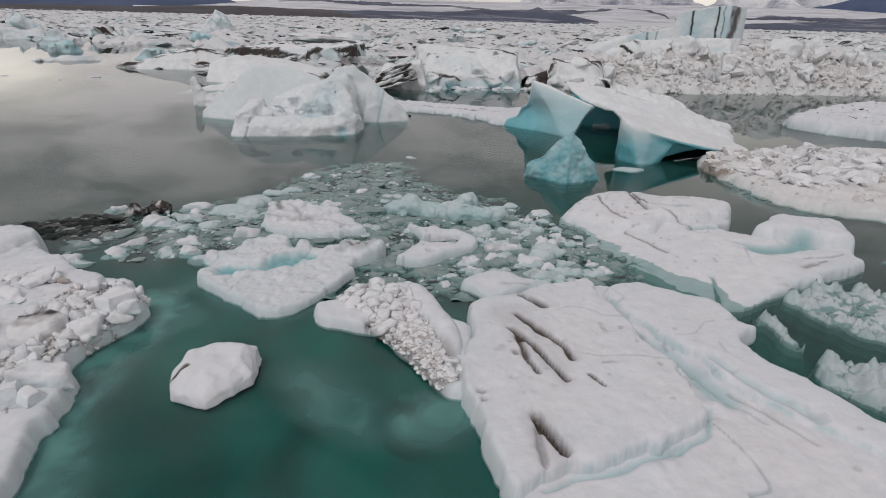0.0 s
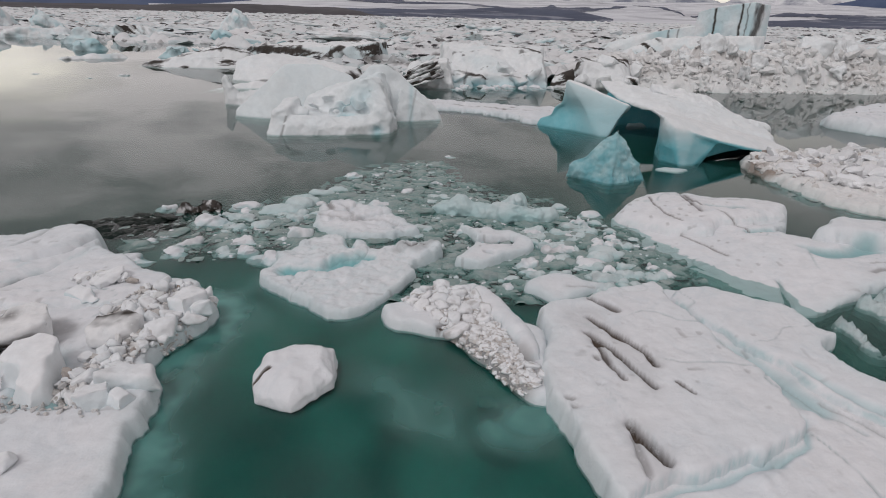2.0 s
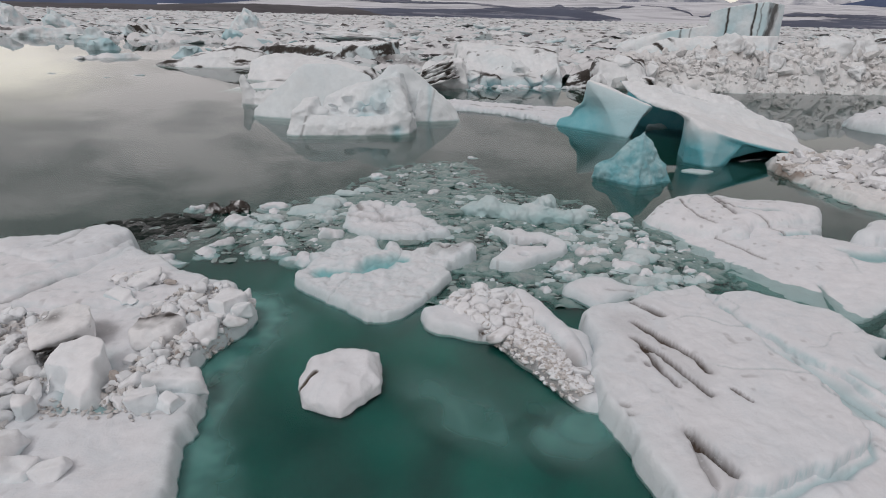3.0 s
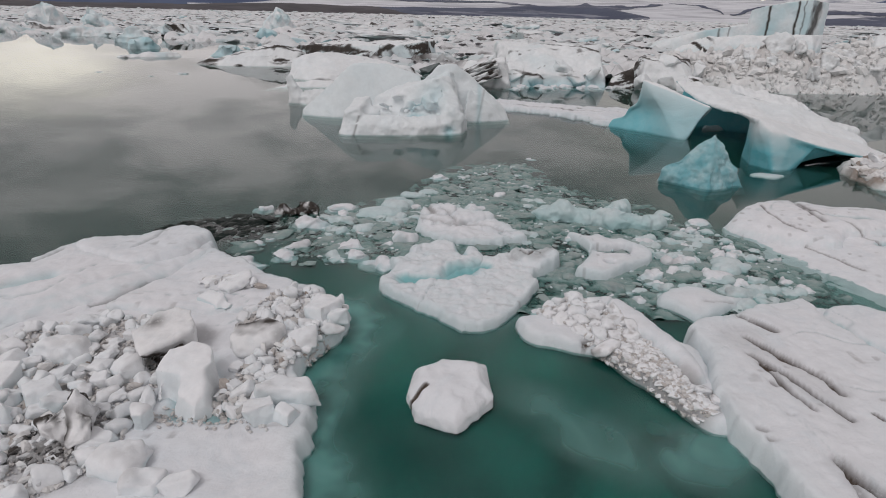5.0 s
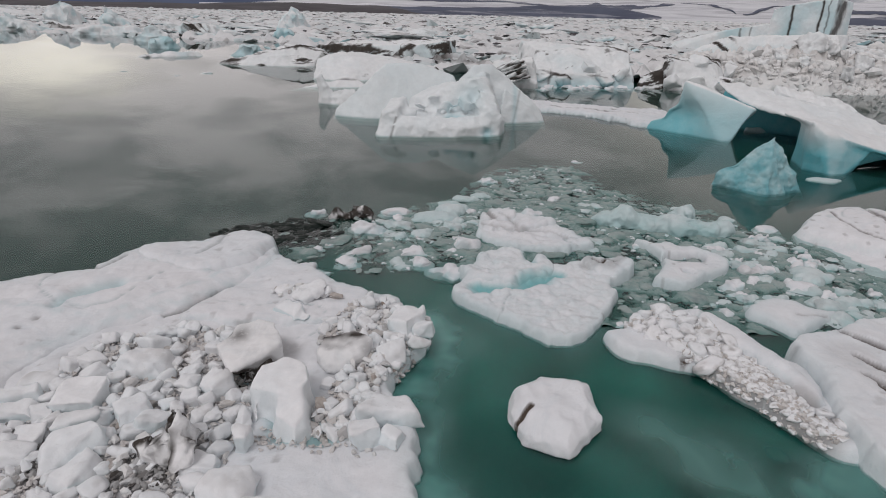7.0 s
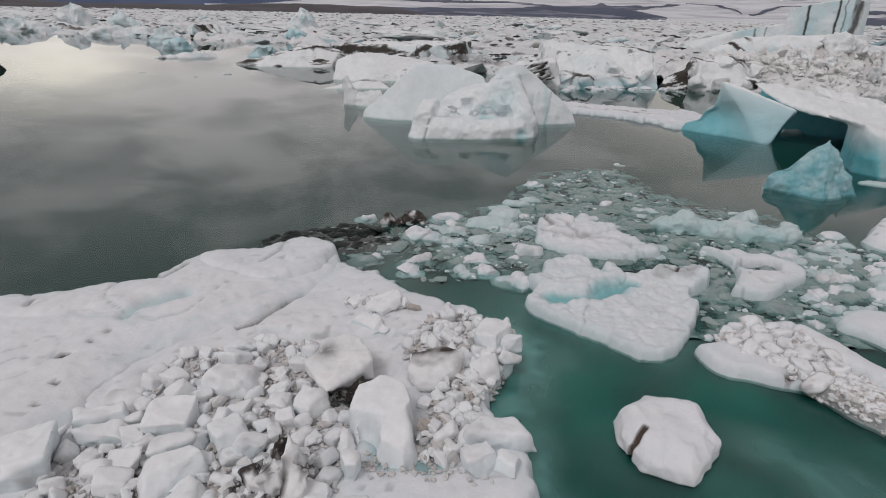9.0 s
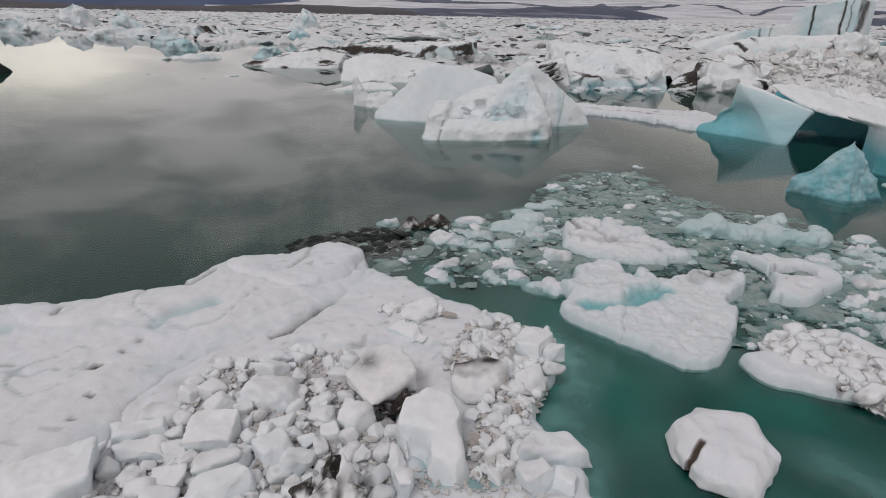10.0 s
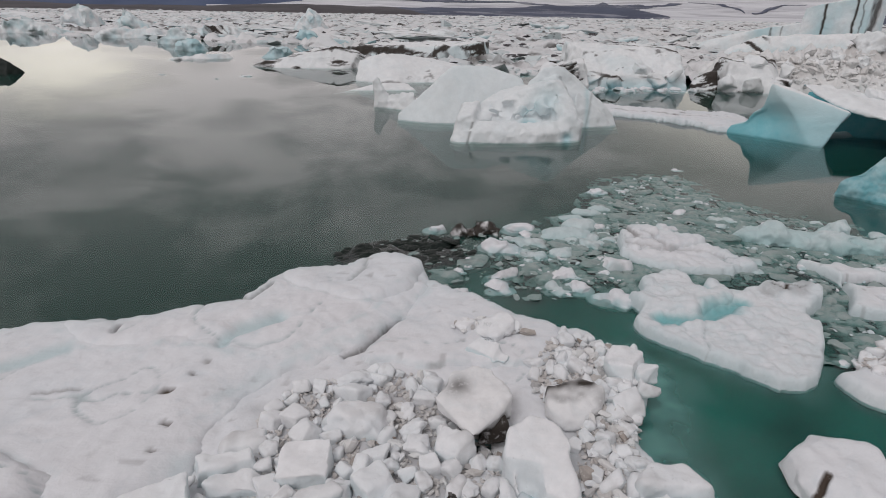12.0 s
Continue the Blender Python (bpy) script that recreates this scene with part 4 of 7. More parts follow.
sunken(12.4, 19.4, 1.4, 3.6, 0.7, "sunken pale rim of the stained floe", z=-0.04, turn=10)
sunken(10.2, 10.3, 2.8, 1.4, 0.6, "pale sunken body of a waterlogged floe", z=-0.10, turn=-10)
sunken(8.2, 7.6, 1.6, 1.1, 0.6, "pale sunken body of a small waterlogged floe", z=-0.10)
sunken(-8.6, 13.4, 2.4, 1.2, 0.3, "pale slush hanging under the surface", z=-0.10)


def skirt(line, width, strength, label, z=-0.045):
    """A flat sheet for a floe's foot under water; its fading stands in for the fall from the edge."""
    line = np.array(line)
    lo, hi = line.min(0) - width * 1.1, line.max(0) + width * 1.1
    gx, gy = np.meshgrid(np.arange(lo[0], hi[0], 0.06), np.arange(lo[1], hi[1], 0.06))
    wob = fbm(flat(gx, gy), 1.3, 4, 0.55, lo[0])
    off = from_line(gx, gy, line) / (width * (1 + 0.35 * wob))
    fade = np.clip(1 - off, 0, 1) ** 1.3 * np.clip(0.9 + 0.4 * wob, 0, 1.2)
    mesh, keep = grid_mesh("sunken_ice", gx, gy, z - 0.008 * np.minimum(off, 1.2), GLIMMER, 0.01, fade)
    layer = mesh.attributes.new("fade", "FLOAT", "POINT")
    layer.data.foreach_set("value", (np.clip(fade * 1.3, 0, 1) * strength).astype(np.float32).ravel()[keep])
    return thing("sunken_ice", mesh, label, "sunken ice")


skirt([(4.1, 16.3), (3.9, 15.0), (4.1, 13.7), (4.5, 12.6), (5.1, 11.8), (6.1, 11.0)], 1.0, 0.5, "sunken turquoise rim of a sloping floe", z=-0.12)
skirt([(-6.1, 10.6), (-5.8, 10.0), (-6.1, 9.2), (-6.4, 8.3), (-6.05, 7.4), (-5.8, 6.4), (-5.5, 5.2)], 0.9, 1.0, "pale underwater edge of the rubble floe")
skirt([(-5.6, 11.8), (-5.1, 11.0), (-4.3, 10.4), (-3.3, 10.0), (-2.5, 11.0)], 0.40, 0.45, "turquoise underwater edge of the pitted floe")
skirt([(-5.1, 15.2), (-4.4, 14.6), (-3.4, 14.3), (-2.2, 14.5)], 0.5, 0.7, "turquoise underwater edge of the layered plate")
skirt([(-1.0, 12.75), (-0.4, 12.6), (0.2, 12.5), (0.8, 12.8)], 0.5, 0.6, "turquoise underwater foot of the holed chunk")

# the lone block: two lobes with a cleft between them, its shade painted dark
CLEFT = [(-4.56, 7.46), (-4.40, 7.54), (-4.33, 7.64), (-4.24, 7.73)]
block = solid("ice_block", [
    [(-4.62, 7.75, -0.05), (-4.42, 7.25, -0.05), (-3.70, 7.0, -0.05), (-3.10, 7.66, -0.05), (-3.18, 8.52, -0.05), (-4.1, 8.68, -0.05), (-4.6, 8.3, -0.05),
     (-4.58, 7.78, 0.22), (-4.36, 7.28, 0.20), (-3.72, 7.06, 0.18), (-3.13, 7.68, 0.24), (-3.22, 8.46, 0.32), (-4.05, 8.6, 0.32), (-4.5, 8.25, 0.30),
     (-4.36, 7.85, 0.40), (-4.10, 7.48, 0.42), (-3.66, 7.40, 0.40), (-3.38, 7.86, 0.47), (-3.48, 8.3, 0.50), (-4.04, 8.36, 0.48), (-4.34, 8.1, 0.46)]],
    ICE, voxel=0.028, ease=36, bumps=0.05, scale=1.5, seed=8, octaves=4,
    carve=lambda co, no: 0.055 * np.clip(1.3 - from_line(co[:, 0], co[:, 1], CLEFT) / 0.035, 0, 1),
    # shade of the cleft, painted through the mask and weaker towards the top
    dirt_shade=lambda co, no: np.clip(1.5 - from_line(co[:, 0], co[:, 1], CLEFT) / 0.04, 0, 1) * np.clip((0.46 - co[:, 2]) * 12, 0.15, 1) * 1.6)
thing("ice_block", block, "rounded white ice block floating alone with a dark cleft", "ice block")


# ---- rubble carried by the floes ----
def block_kinds(name, count, material, label, category, group, seed, dirt_shade=0.0, blue=0.0, squash=(1.1, 0.95, 0.85), worn=0.055, melted=0, level=3):
    r = np.random.default_rng(seed)
    kinds = []
    for i in range(count):
        boxy = i >= melted
        mesh = lump_mesh(name, r, material, dirt_shade=dirt_shade, blue=blue, level=level, planes=int(r.integers(9, 13)), sharp=26 if boxy else 9,
                         rough=worn if boxy else min(0.3, 3.5 * worn), squash=np.array(squash) * r.uniform(0.85, 1.2, 3), boxy=boxy)
        kinds.append(thing(name, mesh, label, category, group))
    return kinds


def ground(rows, floe):
    """Heights under rows that begin with x, y."""
    return np.maximum(floe.heights([r[0] for r in rows], [r[1] for r in rows]), 0.0) if floe else np.zeros(len(rows))


def strewn(rows, floe, lift=0.02, share=0.0):
    """Rows of x, y, size turned into x, y, z, size on a floe."""
    return [(x, y, z + lift + share * s, s) for (x, y, s), z in zip(rows, ground(rows, floe))]


def drop_unused(kinds):
    for ob in kinds:
        if "used" in ob:
            del ob["used"]
        else:
            bpy.data.objects.remove(ob)


def lay(kinds, rng, rows, floe, sink=0.22, lean=12):
    """Lay copies of the kinds on a floe: rows of x, y, size. The first of each kind is used up before it is copied."""
    for (x, y, size), z in zip(rows, ground(rows, floe)):
        m = pose_at(x, y, z + size * (0.36 - sink), size, rng, lean)
        ob = kinds[rng.integers(len(kinds))]
        if "used" in ob:
            del clone(ob, m)["used"]
        else:
            ob["used"] = 1
            ob.matrix_basis = m


big_kinds = block_kinds("ice_block", 14, RUBBLE, "broken white ice block lying on the rubble floe", "ice block", "blocks on the rubble floe", 71, dirt_shade=0.05, level=4, worn=0.045, squash=(1.2, 0.95, 0.72), melted=4)
def hewn(x, y, broad, deep, tall, turn, seed, floe=left_floe, ease=8):
    """One block with its own proportions: eight uneven corners, worn round."""
    r = np.random.default_rng(seed)
    base, tall = float(floe.heights([x], [y])[0]) - 0.04, 0.82 * tall
    c, n = math.cos(radians(turn)), math.sin(radians(turn))
    points = []
    for u in (-0.5, 0.5):
        for v in (-0.5, 0.5):
            for w in (0, 1):
                k = 0.84 if w else 1.0
                a, b = (u * k + 0.13 * r.normal()) * broad, (v * k + 0.13 * r.normal()) * deep
                points.append((x + a * c - b * n, y + a * n + b * c, base + tall * (w + 0.16 * r.normal() * w)))
    for _ in range(3):
        t = r.uniform(0, 6.28)
        a, b = 0.56 * math.cos(t) * broad, 0.56 * math.sin(t) * deep
        points.append((x + a * c - b * n, y + a * n + b * c, base + tall * r.uniform(0.3, 0.6)))
    # steep faces come out a little bluer
    mesh = solid("ice_block", [points], RUBBLE, voxel=0.028, ease=ease, bumps=0.05, scale=2.0, seed=seed, blue=lambda co, no: np.clip(0.22 - 0.5 * no[:, 2], 0, 0.2), dirt_shade=lambda co, no: 0.3 * np.clip(fbm(co, 2.0, 3, 0.6, seed) - 0.3, 0, 1))
    thing("ice_block", mesh, "large worn white ice block lying on the rubble floe", "ice block", "blocks on the rubble floe")
    return (x, y, 0.8 * max(broad, deep))


large = [hewn(*row) for row in (
    (-10.82, 7.1, 0.66, 0.52, 0.52, 8, 401), (-11.84, 7.12, 0.70, 0.30, 0.34, 14, 402), (-11.64, 6.8, 0.72, 0.34, 0.36, 8, 403), (-11.8, 7.52, 0.66, 0.34, 0.24, 18, 404),
    (-6.38, 7.36, 0.80, 0.46, 0.42, 2, 435), (-6.62, 6.82, 0.42, 0.36, 0.38, 30, 406), (-6.22, 6.84, 0.36, 0.34, 0.30, -20, 407), (-10.34, 6.25, 0.70, 0.38, 0.44, 35, 408),
    (-12.35, 6.15, 0.90, 0.7, 0.52, 20, 409), (-8.04, 5.78, 0.62, 0.46, 0.34, 0, 410), (-6.38, 9.7, 0.62, 0.56, 0.46, 60, 411), (-6.04, 9.62, 0.34, 0.34, 0.36, 10, 412),
    (-6.55, 8.85, 0.50, 0.44, 0.34, 20, 413), (-10.38, 8.05, 0.72, 0.5, 0.34, -5, 414), (-9.05, 7.6, 0.46, 0.40, 0.36, -30, 415), (-9.94, 6.95, 0.42, 0.50, 0.40, 40, 416), (-9.55, 6.85, 0.46, 0.40, 0.36, 15, 417),
    (-10.0, 5.85, 0.40, 0.56, 0.36, -25, 418), (-7.57, 5.5, 0.5, 0.34, 0.24, 5, 419), (-8.55, 6.08, 0.48, 0.36, 0.30, 0, 420), (-8.18, 6.5, 0.26, 0.30, 0.40, 5, 421), (-10.55, 6.66, 0.50, 0.26, 0.30, 35, 422))]
# x, y and breadth of the smaller blocks that stand out
blocks = [(-11.1, 8.72, 0.27), (-10.65, 8.95, 0.41), (-10.55, 8.57, 0.46), (-11.58, 7.98, 0.37), (-11.25, 8.01, 0.34), (-10.99, 7.71, 0.40), (-10.02, 7.41, 0.33), (-9.59, 8.01, 0.34), (-9.49, 8.66, 0.34),
          (-9.72, 8.48, 0.24), (-9.3, 7.35, 0.31), (-11.21, 6.82, 0.33), (-11.53, 6.42, 0.32), (-11.04, 6.42, 0.37), (-12.29, 6.8, 0.28), (-9.49, 7.65, 0.38), (-8.32, 8.0, 0.36), (-7.40, 7.97, 0.24),
          (-7.22, 8.13, 0.22), (-7.20, 7.41, 0.24), (-8.3, 6.85, 0.32), (-7.05, 6.97, 0.20), (-8.98, 10.64, 0.29), (-8.44, 10.68, 0.42), (-8.8, 7.0, 0.26),
          (-10.98, 6.05, 0.42), (-7.1, 5.55, 0.34), (-8.84, 5.52, 0.37), (-10.09, 5.37, 0.34)]
lay(big_kinds, rng, [(x, y, s * 0.98) for x, y, s in blocks], left_floe, sink=0.16, lean=14)
# a pale angular sheet lying on the smooth ice
sheet_block = solid("ice_slab", [[(-9.0, 9.85, 0.40), (-8.75, 10.15, 0.40), (-8.3, 9.95, 0.40), (-8.45, 9.62, 0.40), (-8.95, 9.88, 0.60), (-8.72, 10.1, 0.72), (-8.36, 9.93, 0.66), (-8.5, 9.68, 0.52)],
                                 [(-8.6, 9.9, 0.40), (-8.15, 9.86, 0.40), (-8.3, 9.6, 0.40), (-8.5, 9.88, 0.58), (-8.2, 9.82, 0.52)]],
                    # bluer on the sheet's steep sides
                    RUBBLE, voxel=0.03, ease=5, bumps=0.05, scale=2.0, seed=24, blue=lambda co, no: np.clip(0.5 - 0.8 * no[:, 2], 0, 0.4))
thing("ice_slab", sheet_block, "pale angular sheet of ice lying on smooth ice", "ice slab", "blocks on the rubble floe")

# the largest block: a broad smooth head that falls off in two tongues
tall_block = solid("ice_block", [
    [(-8.45, 7.25, 0.1), (-8.42, 7.75, 0.1), (-7.9, 8.15, 0.1), (-7.45, 7.6, 0.1), (-7.6, 7.1, 0.1), (-8.2, 7.1, 0.1), (-8.40, 7.30, 0.74), (-8.36, 7.68, 0.84), (-8.0, 7.98, 0.88), (-7.7, 7.9, 0.86), (-7.52, 7.5, 0.84), (-7.7, 7.15, 0.76)],
    [(-8.0, 7.6, 0.1), (-7.5, 7.6, 0.1), (-7.3, 6.9, 0.1), (-7.5, 6.6, 0.1), (-8.02, 6.8, 0.1), (-7.9, 7.5, 0.84), (-7.6, 7.45, 0.82), (-7.46, 6.98, 0.56), (-7.55, 6.8, 0.50), (-7.95, 6.98, 0.58)],
    [(-8.42, 7.4, 0.1), (-8.1, 7.2, 0.1), (-8.1, 6.85, 0.1), (-8.4, 6.9, 0.1), (-8.3, 7.3, 0.66), (-8.15, 7.0, 0.46)]],
                   # slightly bluer on the steep faces
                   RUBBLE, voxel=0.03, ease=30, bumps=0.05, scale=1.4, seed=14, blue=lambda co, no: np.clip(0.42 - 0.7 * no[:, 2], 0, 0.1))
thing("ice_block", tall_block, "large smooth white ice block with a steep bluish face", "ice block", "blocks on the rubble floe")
# two soiled slabs, a black lump added for cavity shade, and the dark-hollowed lump
soiled = solid("ice_slab", [[(-9.3, 8.3, 0.52), (-9.05, 8.78, 0.42), (-8.52, 8.9, 0.40), (-8.27, 8.36, 0.42), (-8.4, 8.15, 0.5), (-8.76, 7.66, 0.66), (-9.05, 8.02, 0.56),
                             (-9.37, 8.35, 0.72), (-9.12, 8.82, 0.86), (-8.52, 8.94, 0.88), (-8.24, 8.36, 0.82), (-8.36, 8.12, 0.76), (-8.76, 7.60, 0.74), (-9.02, 8.05, 0.78)]], SOOTY, voxel=0.03, ease=2, bumps=0.05, scale=1.8, seed=4,
               # an ash patch on top; faces that look down are painted dark as shade
               dirt_shade=lambda co, no: np.maximum(0.75 * np.exp(-((co[:, 0] + 9.0) ** 2 + (co[:, 1] - 8.52) ** 2) / 0.03), 1.8 * np.clip((-0.1 - no[:, 2]) * 3, 0, 1) * (co[:, 0] > -8.8)))
# black lump added in the gap under the slab, in place of its shade
under = solid("ash_lump", [[(-8.72, 7.82, 0.34), (-8.2, 7.95, 0.34), (-8.25, 8.2, 0.34), (-8.7, 8.1, 0.34), (-8.66, 7.9, 0.58), (-8.3, 8.0, 0.6), (-8.35, 8.15, 0.66)]], SOOTY, voxel=0.03, ease=2, bumps=0.03, scale=3.0, seed=44, dirt_shade=lambda co, no: 1.0 + 0 * co[:, 0])
thing("ash_lump", under, "black lump added for the shade under the tilted slab", "ice block", "blocks on the rubble floe")
thing("ice_slab", soiled, "angular white ice slab with a dark ash patch and an underside painted in shade", "ice slab", "blocks on the rubble floe")
soiled = solid("ice_slab", [[(-7.75, 8.92, 0.3), (-7.23, 9.1, 0.3), (-6.83, 8.98, 0.3), (-6.88, 8.66, 0.3), (-7.24, 8.3, 0.34), (-7.5, 8.24, 0.36), (-7.74, 8.5, 0.34),
                             (-7.72, 8.88, 0.64), (-7.23, 9.04, 0.70), (-6.87, 8.92, 0.66), (-6.9, 8.68, 0.58), (-7.24, 8.34, 0.50), (-7.48, 8.28, 0.50), (-7.7, 8.5, 0.54)]], SOOTY, voxel=0.035, ease=4, bumps=0.05, scale=2.0, seed=6,
               dirt_shade=lambda co, no: 0.7 * np.exp(-(from_line(co[:, 0], co[:, 1], [(-7.7, 8.85), (-7.35, 8.95), (-7.05, 8.92)]) / 0.07) ** 2) + 0.45 * np.clip(fbm(co, 2.5, 3, 0.6, 3) + 0.1, 0, 1))
thing("ice_slab", soiled, "grey-stained ice slab lying among white rubble", "ice slab", "blocks on the rubble floe")
ashy = solid("ash_lump", crag(33, [(-8.86, 6.3, 0.72, 0.32, 0.46), (-8.76, 6.1, 0.62, 0.30, 0.36), (-9.02, 6.2, 0.6, 0.32, 0.34), (-9.1, 6.5, 0.68, 0.24, 0.42), (-9.28, 6.22, 0.5, 0.24, 0.24)], 14), SOOTY, voxel=0.025, ease=2, bumps=0.06, scale=3.0, seed=9,
             dirt_shade=lambda co, no: np.clip(1.4 * np.exp(-((co[:, 0] + 9.08) ** 2 + (co[:, 1] - 6.42) ** 2) / 0.02) + 1.5 * fbm(co * np.array((1, 1, 0.35)), 3.4, 3, 0.6, 4) + 0.42, 0, 1))
thing("ash_lump", ashy, "ice lump blackened with volcanic ash", "ice block", "blocks on the rubble floe")


def fill(ring, count, rng, lo, hi, power=2.2, apart=0.0, taken=()):
    """Places inside a ring, with sizes that are mostly small. apart: how far pieces keep from each other, in their own sizes."""
    ring = rounded(ring)
    a, b = ring.min(0), ring.max(0)
    x, y = rng.uniform(a[0], b[0], count * 30), rng.uniform(a[1], b[1], count * 30)
    good = inside_by(x, y, ring) > 0
    out, near = [], list(taken)
    sizes = lo + (hi - lo) * rng.uniform(0, 1, count) ** power
    if apart:
        sizes = np.sort(sizes)[::-1]
    for px, py in zip(x[good], y[good]):
        if len(out) == count:
            break
        size = float(sizes[len(out)])
        if apart and any((px - qx) ** 2 + (py - qy) ** 2 < (apart * 0.5 * (size + qs)) ** 2 for qx, qy, qs in near):
            continue
        out.append((float(px), float(py), size))
        if apart:
            near.append(out[-1])
    return out


specks = [(x, y, z + 0.02, s) for (x, y, s), z in ((r, float(east_floe.heights([r[0]], [r[1]])[0])) for r in fill([(24.5, 34.5), (26, 37), (30, 39.5), (36, 41), (36, 36), (30, 32.5), (26, 32.5)], 90, rng, 0.06, 0.22, 2.0))]
thing("ash_specks", scatter_mesh("ash_specks", rng, specks, MORAINE, level=1, squash=0.35, tilt=0.4), "small dark ash lumps dotted over a white floe", "ash lumps", kind="stuff")
stained = fill([(11.9, 22.6), (12.8, 24.4), (14.6, 24.2), (15.0, 22.6), (14.0, 21.4), (12.4, 21.6)], 620, rng, 0.10, 0.5, 2.0) + fill([(12.4, 19.5), (13, 24), (16, 25.4), (21, 26), (22, 20), (17, 17)], 300, rng, 0.06, 0.40, 2.4)
thing("ice_rubble", scatter_mesh("ice_rubble", rng, strewn(stained, white_edge), DIRTY, level=2, squash=0.7, tilt=0.8, dirt_shade=1.0, kinds=12), "brown and white ice rubble strewn over the stained floe", "ice rubble", kind="stuff")

pale = fill([(12.3, 21.5), (13, 24.4), (16, 25.6), (20, 26), (20, 22), (15, 19.5)], 240, rng, 0.15, 0.75, 2.2)
thing("ice_rubble", scatter_mesh("ice_rubble", rng, strewn(pale, white_edge, 0.02, 0.12), RUBBLE, level=3, squash=0.6, tilt=0.8, dirt_shade=0.3, kinds=14), "white ice blocks strewn over the stained floe", "ice rubble", kind="stuff")
small_kinds = block_kinds("ice_block", 12, RUBBLE, "small broken ice block in the rubble field", "ice block", "blocks on the rubble floe", 72, dirt_shade=0.24, blue=0.1, worn=0.04)
FIELD = [(-12.0, 6.6), (-11.8, 7.9), (-11.4, 8.7), (-10.0, 9.3), (-9.0, 8.9), (-8.2, 8.2), (-8.4, 7.0), (-8.3, 5.9), (-9.4, 4.8), (-11.6, 4.8)]
EDGE = [(-7.9, 9.4), (-7.2, 10.6), (-6.6, 10.6), (-6.0, 10.1), (-6.1, 9.2), (-6.6, 8.0), (-6.3, 7.3), (-7.1, 6.9), (-7.5, 7.2), (-7.3, 8.2)]
taken = blocks + large + [(-8.8, 8.4, 1.0), (-7.3, 8.7, 1.0), (-8.95, 6.35, 0.8), (-9.3, 6.0, 0.8), (-7.9, 7.5, 1.1), (-7.2, 7.6, 0.5)]
lay(small_kinds, rng, fill(FIELD, 115, rng, 0.16, 0.32, 1.3, 0.7, taken), left_floe, sink=0.10, lean=30)
lay(small_kinds, rng, fill(EDGE, 70, rng, 0.15, 0.32, 1.3, 0.62, taken), left_floe, sink=0.06, lean=30)
crumbs = strewn(fill(FIELD, 300, rng, 0.07, 0.18, 1.6) + fill(EDGE, 220, rng, 0.08, 0.20, 1.6) + fill([(-9.2, 10.5), (-8.9, 10.8), (-8.3, 10.75), (-7.9, 10.5), (-8.3, 10.5)], 40, rng, 0.08, 0.2, 1.5), left_floe, 0.05)
thing("ice_rubble", scatter_mesh("ice_rubble", rng, crumbs[::2], RUBBLE, level=3, squash=0.75, tilt=1.0, dirt_shade=0.7, kinds=14), "small broken ice pieces between the blocks", "ice rubble", kind="stuff")
thing("ice_rubble", scatter_mesh("ice_rubble", rng, crumbs[1::2], DIRTY, level=2, squash=0.75, tilt=1.0, dirt_shade=1.0, kinds=14), "dirty brown-stained ice pieces between the blocks", "ice rubble", kind="stuff")
grit = strewn(fill(FIELD, 3600, rng, 0.03, 0.11, 2) + fill(EDGE, 1500, rng, 0.03, 0.11, 2) + fill([(-8.2, 6.9), (-7.2, 6.95), (-6.4, 6.6), (-6.8, 6.5), (-8.2, 6.5)], 90, rng, 0.03, 0.10, 2), left_floe)
thing("ice_grit", scatter_mesh("ice_grit", rng, grit, DIRTY, level=1, squash=0.8, tilt=1.0, dirt_shade=0.5, even=True), "fine crushed ice between the blocks", "crushed ice", kind="stuff")

ash_grit = strewn(fill([(-9.7, 6.1), (-9.4, 6.6), (-9.0, 6.7), (-8.6, 6.3), (-8.9, 5.8), (-9.4, 5.7)], 260, rng, 0.03, 0.14, 2) + fill([(-10.9, 6.1), (-10.5, 6.3), (-10.4, 5.9), (-10.8, 5.7)], 90, rng, 0.03, 0.12, 2), left_floe, 0.05)
thing("ash_grit", scatter_mesh("ash_grit", rng, ash_grit, SOOTY, level=1, squash=0.8, tilt=1.0, dirt_shade=1.0, even=True), "crushed ice blackened with ash round the sooty lump", "dark ice", kind="stuff")

bit_kinds = block_kinds("ice_lump", 10, RUBBLE, "small dirty lump of ice rubble on the narrow floe", "ice lump", "lumps on the narrow floe", 73, dirt_shade=0.5, worn=0.05, squash=(1.15, 0.95, 0.52))
HEAP = [(-2.1, 10.5), (-1.75, 10.95), (-1.1, 11.1), (-0.6, 10.6), (-0.35, 9.8), (-0.05, 8.9), (0.16, 8.2), (0.3, 7.75), (0.1, 7.5), (-0.2, 7.85), (-0.48, 8.3), (-0.78, 8.72), (-1.12, 9.2), (-1.5, 9.8)]
HEAD = [(-2.1, 10.5), (-1.75, 10.95), (-1.1, 11.1), (-0.6, 10.6), (-0.4, 9.9), (-0.8, 9.2), (-1.15, 9.35), (-1.5, 9.85)]
tiles = fill(HEAD, 46, rng, 0.20, 0.38, 1.2, 0.80)
lay(bit_kinds, rng, tiles, rubble_floe, sink=0.22, lean=14)
lay(bit_kinds, rng, fill(HEAP, 210, rng, 0.08, 0.20, 1.3, 0.60, tiles), rubble_floe, sink=0.30, lean=12)
lay(bit_kinds, rng, [(0.25, 8.1, 0.3), (0.42, 7.85, 0.26), (0.2, 7.8, 0.2)], rubble_floe, sink=0.25, lean=8)
